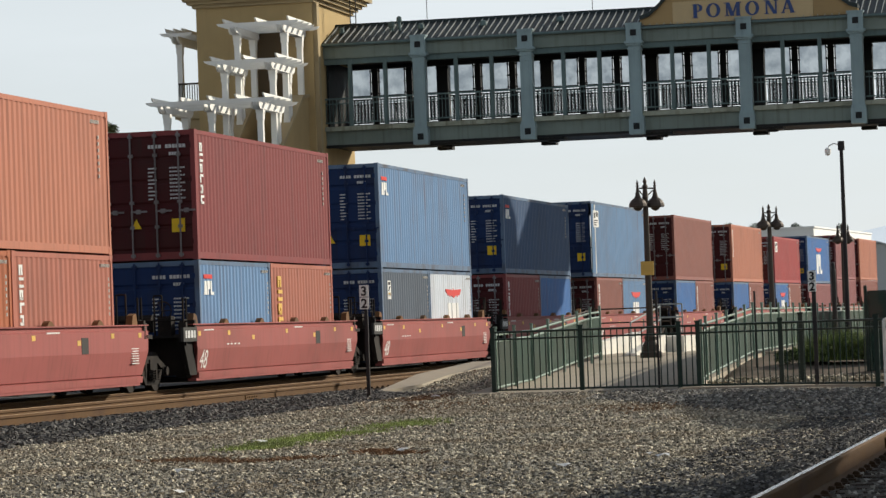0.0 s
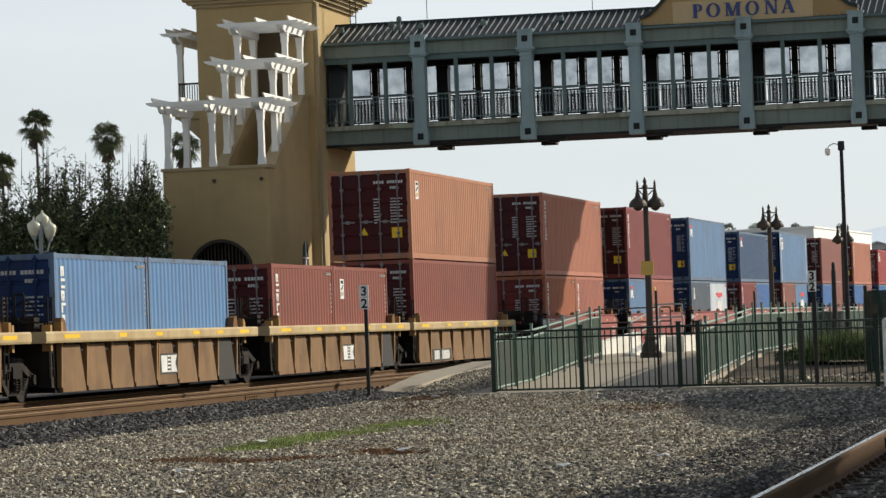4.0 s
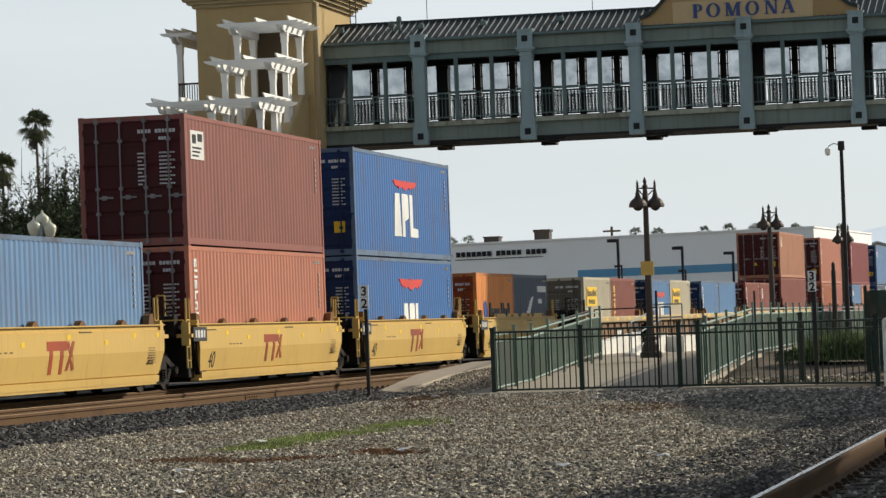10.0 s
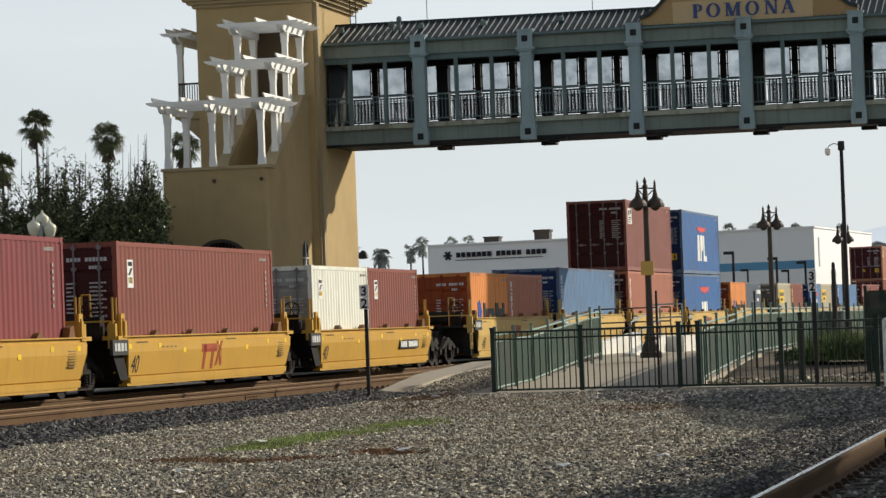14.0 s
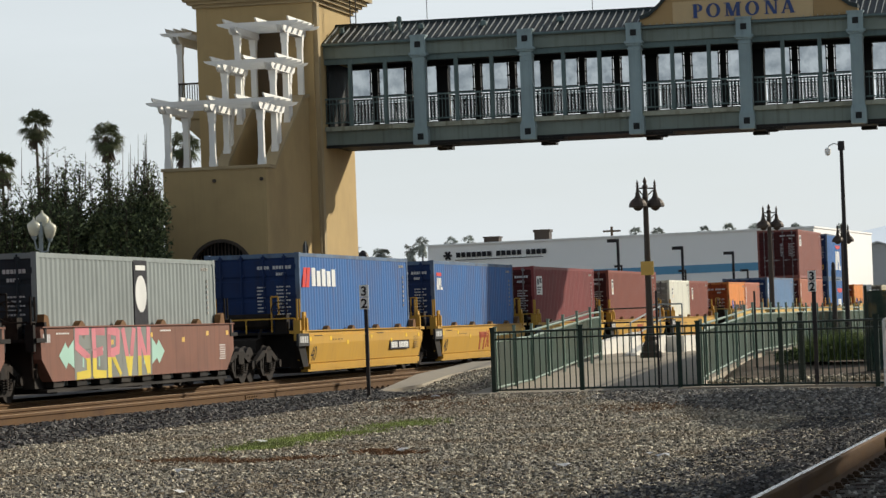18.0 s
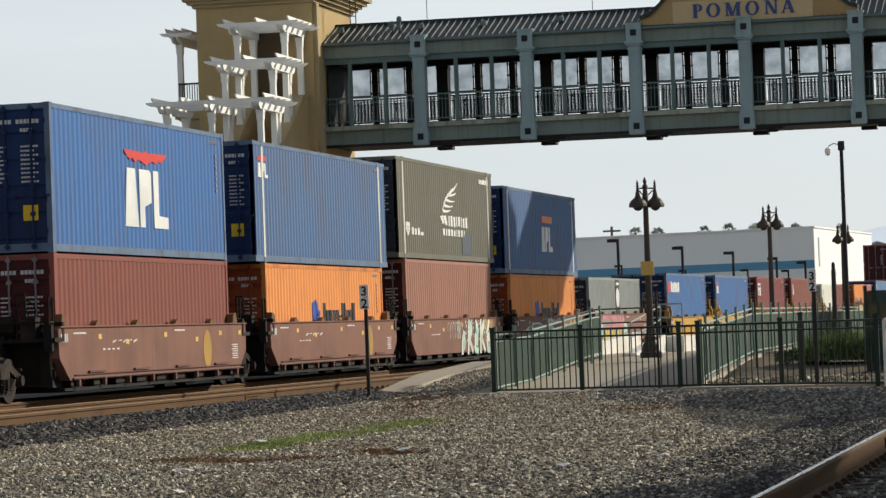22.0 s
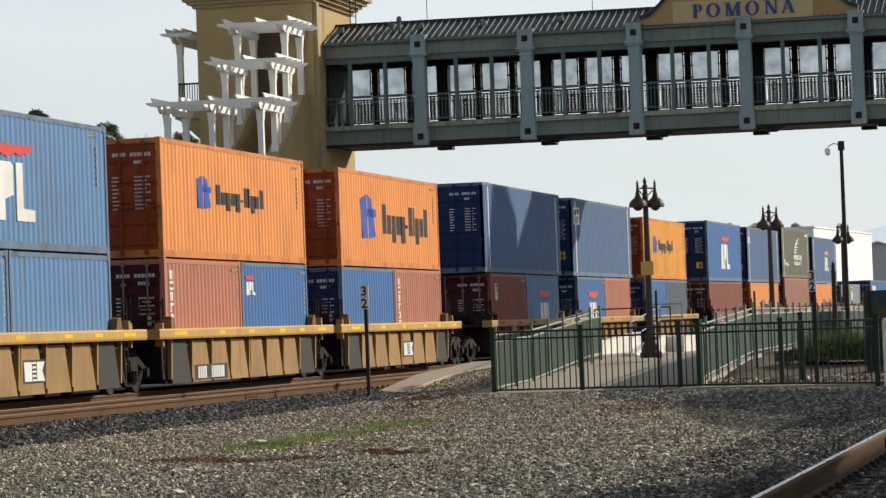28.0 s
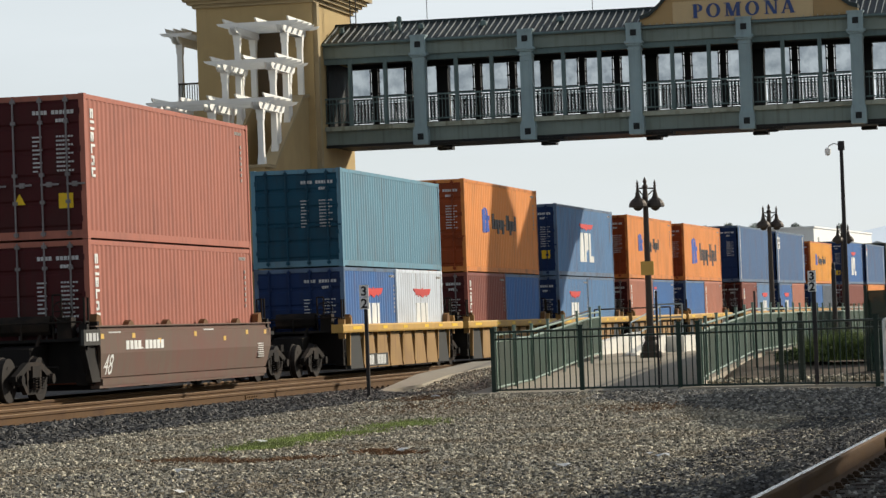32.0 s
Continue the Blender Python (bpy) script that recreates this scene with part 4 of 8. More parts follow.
def door_leaf(bm, h):
    """One door leaf, hinge at its outer edge; outside faces -y."""
    w = HALF - 0.11
    n = 5
    pts = [(0.07, h - 0.11), (0.07, 0.17), (0.03, 0.17)]
    for k in range(n):
        z0, z1 = 0.2 + k * (h - 0.34) / n, 0.2 + (k + 1) * (h - 0.34) / n
        pts += [(0.03, z0 + 0.05), (0.008, z0 + 0.09), (0.008, z1 - 0.05), (0.03, z1 - 0.01)]
    prism(bm, pts + [(0.03, h - 0.11)], "x", 0, w)


def door_hinge(bm):
    box(bm, -0.02, 0.05, -0.008, 0.03, -0.06, 0.06)


def lock_rod(bm, h):
    bar(bm, (0, -0.03, 0.06), (0, -0.03, h - 0.04), 0.021, 6)
    for z in (0.12, 0.75, 1.3, h - 0.55, h - 0.12):
        box(bm, -0.05, 0.05, -0.045, 0.02, z - 0.035, z + 0.035)
    box(bm, -0.02, 0.36, -0.06, -0.035, 1.08, 1.12)
    box(bm, 0.1, 0.2, -0.05, 0.02, 1.05, 1.15)


def end_wall(bm, h):
    pts = rib_line(-HALF + 0.1, HALF - 0.1, 0.25, -0.004, -0.045)
    lo = [bm.verts.new((x, d, 0.17)) for x, d in pts]
    hi = [bm.verts.new((x, d, h - 0.11)) for x, d in pts]
    for k in range(len(pts) - 1):
        bm.faces.new((lo[k], lo[k + 1], hi[k + 1], hi[k]))


def rects(name, key, quads, mat, parent, label=""):
    """Painted shapes on the side that faces +x; quads are (y, z) outlines."""
    me = cached(key, lambda bm: [prism(bm, q, "x", HALF - 0.03, HALF + 0.004) for q in quads])
    return piece(name, me, mat, parent, label)


def singles(name, key, shapes, mat, parent, label=""):
    """One piece for each shape; a shape is a list of outlines."""
    for j, quads in enumerate(shapes):
        rects(name, key + (j,), quads, mat, parent, label)


def rect(u0, u1, v0, v1):
    return [(u0, v0), (u1, v0), (u1, v1), (u0, v1)]


def letters(y0, y1, z0, z1, shapes, gap=0.16):
    """Block shapes in a row, one a character: (relative height, foot, width)."""
    n = sum(s[2] for s in shapes) + gap * (len(shapes) - 1)
    k = (y1 - y0) / n
    out, y = [], y0
    for top, foot, w in shapes:
        out.append(rect(y, y + w * k, z0 + foot * (z1 - z0), z0 + top * (z1 - z0)))
        y += (w + gap) * k
    return out


def upright_blocks(y, w, z, step, n):
    """A column of open block shapes, no two alike: one list of strokes a shape."""
    column_of = []
    for j in range(n):
        out = []
        z1, z0 = z - step * j, z - step * j - step * 0.82
        t = 0.32 * w
        w0 = w
        w = w0 * (0.8 + 0.2 * (j % 2))
        out.append(rect(y, y + w, z1 - t * 0.7, z1))
        if j % 3 != 1:
            out.append(rect(y, y + t, z0, z1 - t * 0.7))
        if j % 2 == 0:
            out.append(rect(y + w - t, y + w, z0, z1 - t * 0.7))
        if j % 3 != 0:
            out.append(rect(y, y + w, z0, z0 + t * 0.7))
        column_of.append(out)
        w = w0
    return column_of


def side_marks(c, kind, L, h):
    """Logos as plain shapes in their colours on the near side."""
    a = -L / 2
    def Y(u): return a + u * L
    def Z(v): return v * h
    def eagle(u0, u1, v0, v1):
        m = (u0 + u1) / 2
        q = (u1 - u0) / 6
        d = v1 - v0
        half = [(u0, v1), (u0 + 0.5 * q, v0 + 0.45 * d), (u0 + 0.9 * q, v0 + 0.25 * d), (u0 + 1.2 * q, v0 + 0.4 * d), (u0 + 1.5 * q, v0 + 0.08 * d), (u0 + 2.0 * q, v0 + 0.3 * d), (u0 + 2.4 * q, v0 + 0.2 * d), (m, v0 - 0.05 * d), (m, v1 + 0.1 * d), (m - 0.35 * q, v1 - 0.12 * d), (m - 0.9 * q, v1 - 0.05 * d)]
        return [[(Y(u), Z(v)) for u, v in half], [(Y(2 * m - u), Z(v)) for u, v in half[::-1]]]
    def blocks(u0, u1, v0, v1):
        w = (u1 - u0) / 3.3
        d = v1 - v0
        return [[(Y(u0), Z(v0)), (Y(u0 + w), Z(v0)), (Y(u0 + 0.82 * w), Z(v1)), (Y(u0 + 0.22 * w), Z(v1))],
                [(Y(u0 + 1.12 * w), Z(v0)), (Y(u0 + 1.5 * w), Z(v0)), (Y(u0 + 1.5 * w), Z(v0 + 0.36 * d)), (Y(u0 + 2.02 * w), Z(v0 + 0.44 * d)), (Y(u0 + 2.02 * w), Z(v1 - 0.06 * d)), (Y(u0 + 1.9 * w), Z(v1)), (Y(u0 + 1.12 * w), Z(v1))],
                [(Y(u0 + 2.2 * w), Z(v0)), (Y(u1), Z(v0)), (Y(u1), Z(v0 + 0.2 * d)), (Y(u0 + 2.6 * w), Z(v0 + 0.22 * d)), (Y(u0 + 2.6 * w), Z(v1)), (Y(u0 + 2.2 * w), Z(v1))]]
    key = (kind, round(L, 2), round(h, 2))
    small = L < 8
    if kind in ("eagle", "eagle low"):
        if small:
            ea, bl = (0.36, 0.73, 0.69, 0.79), (0.39, 0.72, 0.20, 0.63)
        elif kind == "eagle low":
            ea, bl = (0.41, 0.66, 0.69, 0.80), (0.44, 0.64, 0.18, 0.56)
        else:
            ea, bl = (0.38, 0.63, 0.67, 0.76), (0.38, 0.63, 0.21, 0.63)
        rects("bird_mark", key + ("e",), eagle(*ea), M["mark_red"], c, "red bird-shaped mark")
        rects("block_mark", key + ("b",), blocks(*bl), M["mark_white"], c, "white block shapes")
    elif kind == "eagle small":
        k = 2.0 if small else 1.0
        rects("bird_mark", key + ("e",), [rect(Y(0.03 * k), Y(0.085 * k), Z(0.84), Z(0.875))], M["mark_red"], c, "red mark")
        rects("block_mark", key + ("b",), blocks(0.03 * k, 0.095 * k, 0.70, 0.82), M["mark_white"], c, "small white block shapes")
    elif kind == "eagle orange":
        rects("bird_mark", key + ("e",), [rect(Y(0.50), Y(0.64), Z(0.63), Z(0.71))], M["mark_orange"], c, "orange mark")
        rects("block_mark", key + ("b",), blocks(0.49, 0.64, 0.28, 0.58), M["mark_white"], c, "white block shapes")
    elif kind in ("carrier", "carrier big", "carrier low"):
        bx = {"carrier": (0.22, 0.31, 0.44, 0.72, 0.35, 0.68, 0.44, 0.66), "carrier big": (0.19, 0.33, 0.30, 0.76, 0.40, 0.87, 0.28, 0.68), "carrier low": (0.18, 0.27, 0.34, 0.66, 0.33, 0.88, 0.38, 0.63) if small else (0.36, 0.42, 0.34, 0.66, 0.45, 0.73, 0.38, 0.63)}[kind]
        u0, u1, v0, v1, t0, t1, w0, w1 = bx
        d, e = u1 - u0, v1 - v0
        shape = [[(Y(u0 + 0.1 * d), Z(v0)), (Y(u0 + 0.45 * d), Z(v0)), (Y(u0 + 0.42 * d), Z(v1)), (Y(u0), Z(v1 - 0.12 * e))], [(Y(u0 + 0.55 * d), Z(v0)), (Y(u1), Z(v0 + 0.06 * e)), (Y(u0 + 0.75 * d), Z(v1 - 0.1 * e)), (Y(u0 + 0.5 * d), Z(v1))], rect(Y(u0 + 0.4 * d), Y(u1 + 0.05 * d), Z(v0 + 0.5 * e), Z(v0 + 0.68 * e))]
        rects("crest_mark", key + ("m",), shape, M["mark_blue"], c, "blue crest mark")
        row = [(1.0, 0.22, 0.5), (0.72, 0.22, 0.55), (0.72, 0.0, 0.5), (0.72, 0.22, 0.55), (0.72, 0.0, 0.5), (0.5, 0.42, 0.3), (1.0, 0.22, 0.5), (1.0, 0.22, 0.16), (0.72, 0.0, 0.5), (0.72, 0.22, 0.5), (1.0, 0.22, 0.5)]
        singles("wide_mark", key + ("t",), [[q] for q in letters(Y(t0), Y(t1), Z(w0), Z(w1), row, 0.14)], M["mark_black"], c, "dark block shape")
    elif kind == "upright":
        k = 2.0 if small else 1.0
        singles("upright_mark", key, upright_blocks(Y(0.03 * k), 0.25, Z(0.90), 0.235, 6), M["mark_white"], c, "white block shape")
    elif kind == "gold upright":
        singles("upright_mark", key, upright_blocks(Y(0.10), 0.4, Z(0.88), 0.33, 4), M["mark_gold"], c, "gold block shape")
    elif kind == "yellow panel":
        rects("panel_mark", key, [rect(Y(0.10), Y(0.47), Z(0.575), Z(0.855))], M["mark_yellow"], c, "bright yellow panel")
        bars = letters(Y(0.12), Y(0.45), Z(0.72), Z(0.82), [(1, 0, 0.5), (0.7, 0, 0.5), (0.7, 0, 0.5), (0.7, 0, 0.5), (1, 0, 0.5), (0.7, 0, 0.5), (1, 0, 0.3)]) + letters(Y(0.17), Y(0.38), Z(0.61), Z(0.67), [(1, 0, 0.5)] * 5)
        me = cached(key + ("w",), lambda bm: [prism(bm, q, "x", HALF, HALF + 0.007) for q in bars])
        quiet(piece("panel_block", me, M["mark_black"], c))
    elif kind == "fin":
        rects("fin_mark", key, [[(Y(0.28 + 0.035 * j), Z(0.42 + 0.045 * j)), (Y(0.34 + 0.03 * j), Z(0.40 + 0.045 * j)), (Y(0.46 + 0.022 * j), Z(0.47 + 0.045 * j)), (Y(0.44 + 0.022 * j), Z(0.49 + 0.045 * j))] for j in range(6)] + letters(Y(0.26), Y(0.66), Z(0.34), Z(0.41), [(1, 0, 0.5)] * 7) + [rect(Y(0.70), Y(0.96), Z(0.77), Z(0.85)), rect(Y(0.71), Y(0.82), Z(0.62), Z(0.68))], M["mark_white"], c, "white fin-shaped mark")
    elif kind == "wing":
        feathers = []
        edge = [(0.44, 0.52), (0.455, 0.58), (0.475, 0.64), (0.505, 0.69), (0.545, 0.74)]
        for j, ((u0, v0), (u1, v1)) in enumerate(zip(edge, [(0.525, 0.53), (0.55, 0.575), (0.57, 0.63), (0.585, 0.715), (0.605, 0.82)])):
            line = [(u0 + (u1 - u0) * f, v0 + (v1 - v0) * f - 0.05 * f * (1 - f), 0.036 * (1 - 0.75 * f)) for f in (0.0, 0.35, 0.7, 1.0)]
            if j:
                u9, v9 = edge[j - 1]
                line = [(u9 + 0.004, v9, 0.03)] + line
            feathers.append([[(Y(p[0]), Z(p[1] - p[2] / 2)), (Y(q[0]), Z(q[1] - q[2] / 2)), (Y(q[0]), Z(q[1] + q[2] / 2)), (Y(p[0]), Z(p[1] + p[2] / 2))] for p, q in zip(line, line[1:])])
        singles("feather_mark", key + ("f",), feathers, M["mark_white"], c, "white feather of a wing-shaped mark")
        q = [[(Y(0.415), Z(0.45)), (Y(0.435), Z(0.38)), (Y(0.455), Z(0.38)), (Y(0.44), Z(0.47))], [(Y(0.445), Z(0.46)), (Y(0.465), Z(0.37)), (Y(0.485), Z(0.37)), (Y(0.475), Z(0.47))]]
        q += letters(Y(0.50), Y(0.70), Z(0.36), Z(0.47), [(1, 0, 0.25), (1, 0, 0.5), (0.95, 0, 0.45), (1, 0, 0.2), (1, 0.1, 0.5), (1, 0, 0.2), (0.9, 0, 0.45), (1, 0, 0.5)], 0.3)
        q += letters(Y(0.44), Y(0.67), Z(0.26), Z(0.33), [(1, 0, 0.5), (1, 0, 0.3), (1, 0, 0.5), (1, 0, 0.5), (0.9, 0, 0.4), (1, 0, 0.2), (1, 0, 0.5), (1, 0, 0.5), (1, 0, 0.3)], 0.35)
        q += letters(Y(0.13), Y(0.24), Z(0.24), Z(0.31), [(1, 0, 0.4), (0.9, 0, 0.4), (1, 0, 0.4), (0.45, 0, 0.6)], 0.25)
        q += letters(Y(0.85), Y(0.95), Z(0.86), Z(0.91), [(1, 0, 0.5)] * 6)
        rects("wing_mark", key, q, M["mark_white"], c, "white block shapes under the wing")
        rects("shield_mark", key + ("s",), [[(Y(0.075), Z(0.36)), (Y(0.075), Z(0.28)), (Y(0.092), Z(0.22)), (Y(0.11), Z(0.28)), (Y(0.11), Z(0.36))]], M["mark_white"], c, "small white and red shield")
        rects("shield_band", key + ("r",), [rect(Y(0.08), Y(0.105), Z(0.27 + 0.035 * j), Z(0.285 + 0.035 * j)) for j in range(2)], M["mark_red"], c)
        rects("paint_patch", key + ("p",), [rect(Y(0.64), Y(0.735), Z(0.08), Z(0.30))], M["patch_blue"], c, "blue repainted patch")
    elif kind == "row":
        rects("crest_mark", key + ("r",), [[(Y(0.02 + 0.02 * j), Z(0.70)), (Y(0.045 + 0.02 * j), Z(0.70)), (Y(0.06 + 0.02 * j), Z(0.87)), (Y(0.035 + 0.02 * j), Z(0.87))] for j in (0, 1.5)], M["mark_red"], c, "red mark")
        singles("wide_mark", key, [[q] for q in letters(Y(0.10), Y(0.30), Z(0.71), Z(0.87), [(1, 0, 0.5), (0.85, 0, 0.5), (0.95, 0, 0.5), (0.85, 0, 0.5), (0.95, 0, 0.5)], 0.2)], M["mark_white"], c, "white block shape")
    elif kind == "badge":
        k = 2.0 if small else 1.0
        rects("badge_mark", key, [rect(Y(0.055 * k), Y(0.088 * k), Z(0.67), Z(0.87))], M["mark_white"], c, "small white badge")
        rects("badge_band", key + ("y",), [rect(Y(0.059 * k), Y(0.084 * k), Z(0.70), Z(0.745))], M["mark_yellow"], c)
        me = cached(key + ("k",), lambda bm: [prism(bm, q, "x", HALF - 0.02, HALF + 0.007) for q in [[(Y(0.059 * k), Z(0.76)), (Y(0.07 * k), Z(0.76)), (Y(0.084 * k), Z(0.81)), (Y(0.074 * k), Z(0.81))], rect(Y(0.06 * k), Y(0.083 * k), Z(0.825), Z(0.855))]])
        quiet(piece("badge_block", me, M["mark_black"], c))
    elif kind == "box badge":
        rects("badge_mark", key, [rect(Y(0.035), Y(0.12), Z(0.66), Z(0.88))], M["mark_white"], c, "white square badge with dark shapes")
        me = cached(key + ("k",), lambda bm: [prism(bm, q, "x", HALF, HALF + 0.007) for q in [rect(Y(0.045), Y(0.07), Z(0.78), Z(0.85)), rect(Y(0.08), Y(0.11), Z(0.80), Z(0.86))] + [rect(Y(0.045), Y(0.105 - 0.01 * j), Z(0.74 - 0.03 * j), Z(0.755 - 0.03 * j)) for j in range(3)]])
        quiet(piece("badge_block", me, M["mark_black"], c))
    elif kind == "centre bars":
        rects("upright_mark", key, [rect(Y(0.50), Y(0.575), Z(0.06), Z(0.97))], M["mark_black"], c, "upright black band")
        me = cached(key + ("k",), lambda bm: [prism(bm, q, "x", HALF - 0.02, HALF + 0.008) for q in [[(Y(0.5375 + 0.032 * math.cos(math.tau * k / 14)), Z(0.70 + 0.15 * math.sin(math.tau * k / 14))) for k in range(14)]] + [rect(Y(0.508), Y(0.567), Z(0.40 - 0.05 * j), Z(0.425 - 0.05 * j)) for j in range(5)] + [rect(Y(0.51), Y(0.565), Z(0.89), Z(0.93))]])
        piece("oval_badge", me, M["mark_white"], c, "white oval badge over small blocks")
    # number rows and small plates near the far top corner
    u = 0.94
    if kind != "none":
        w = 0.25 / L
        quiet(rects("number_block", ("num", round(L, 2), round(h, 2)), letters(Y(u - 1.6 * w), Y(u + 0.6 * w), Z(0.905), Z(0.93), [(1, 0, 0.5)] * 9, 0.6) + [rect(Y(u + 0.2 * w), Y(u + 0.45 * w), Z(0.80 - 0.045 * j), Z(0.825 - 0.045 * j)) for j in range(7)], M["mark_faint"], c))


M["mark_orange"] = material("mark_orange", (0.75, 0.20, 0.05), 0.5, vary=0.08)
ROD = {}


def shipping_container(colour, dark, L, h, kind, place, inset=0.0):
    c = thing("shipping_container", pose(0, 0, 0), "%s corrugated steel %s shipping container %s" % (colour, "twenty-foot" if L < 8 else "forty-five-foot" if L > 13 else "forty-foot", place), "container", "containers on the train")
    pm, dm = PAINT[colour], SHADED_END[dark]
    key = (round(L, 2), round(h, 2), inset)
    sp = cached(("side",) + key, lambda bm: side_panel(bm, L, h))
    piece("side_panel", sp, pm, c)
    piece("side_panel", sp, pm, c, m=pose(0, 0, 0, 0, 0, 180))
    piece("frame", cached(("frame",) + key, lambda bm: steel_frame(bm, L, h, inset)), M["edge_blue"] if dark == "blue" else M["edge_orange"] if dark == "orange" else pm, c)
    piece("roof", cached(("croof",) + key, lambda bm: roof_panel(bm, L, h)), pm, c)
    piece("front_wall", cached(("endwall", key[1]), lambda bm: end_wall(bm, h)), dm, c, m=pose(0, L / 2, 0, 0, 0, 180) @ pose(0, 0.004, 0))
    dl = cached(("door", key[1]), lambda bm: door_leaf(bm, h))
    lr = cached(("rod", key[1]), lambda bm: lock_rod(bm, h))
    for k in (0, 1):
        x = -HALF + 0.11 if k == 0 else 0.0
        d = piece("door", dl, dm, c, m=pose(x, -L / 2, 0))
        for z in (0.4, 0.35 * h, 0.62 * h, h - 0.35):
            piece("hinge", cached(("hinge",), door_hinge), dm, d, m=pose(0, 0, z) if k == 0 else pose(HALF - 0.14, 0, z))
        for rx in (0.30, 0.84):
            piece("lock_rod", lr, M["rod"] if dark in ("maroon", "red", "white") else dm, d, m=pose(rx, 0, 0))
    # code bars and placards on the doors
    def code(bm):
        for q in letters(0.12, 0.42, h - 0.40, h - 0.32, [(1, 0, 0.5)] * 4) + letters(0.52, 0.98, h - 0.40, h - 0.32, [(1, 0, 0.5)] * 6) + letters(0.60, 0.84, h - 0.56, h - 0.49, [(1, 0, 0.5)] * 4):
            prism(bm, q, "y", -0.006, 0.012)
        for j in range(9):
            z = h - 0.86 - 0.085 * j
            prism(bm, rect(0.10, 0.30 - 0.05 * (j % 3), z, z + 0.03), "y", -0.006, 0.012)
            for q in letters(0.60, 0.95 - 0.08 * (j % 2), z, z + 0.035, [(1, 0, 0.7)] * 6, 0.3):
                prism(bm, q, "y", -0.006, 0.012)
    quiet(piece("code_block", cached(("code", key[1]), code), M["mark_grey"], c, m=pose(0.02, -L / 2, 0)))
    if dark in ("blue", "maroon") and kind not in ("none",) and (dark, kind) != ("maroon", "box badge"):
        piece("placard", cached(("placard", key[1]), lambda bm: box(bm, 0.62, 0.92, -0.014, 0.0, 0.62, 0.92)), M["mark_yellow"], c, "yellow warning placard", m=pose(0.02, -L / 2, 0))
        if L > 8:
            piece("warning_triangle", cached(("triangle",), lambda bm: prism(bm, [(-0.32, 0.72), (-0.08, 0.72), (-0.2, 0.94)], "y", -0.014, 0.0)), M["mark_yellow"], c, "yellow warning triangle", m=pose(0.02, -L / 2, 0))
    if inset:
        cp = cached(("edge_post", key[1]), lambda bm: box(bm, HALF - 0.05, HALF + 0.006, -0.07, 0.07, 0.13, h - 0.13))
        for y in (-L / 2 + inset + 0.05, L / 2 - inset - 0.05):
            piece("corner_post", cp, M["spray_white"], c, "cream painted corner post", pose(0, y, 0))
    side_marks(c, kind, L, h)
    return c


M["mark_grey"] = material("mark_grey", (0.58, 0.58, 0.57), 0.5, vary=0.08)


# well cars -----------------------------------------------------------------
def quiet(ob):
    """Marks too small to tell apart."""
    ob["kind"] = "stuff"
    return ob


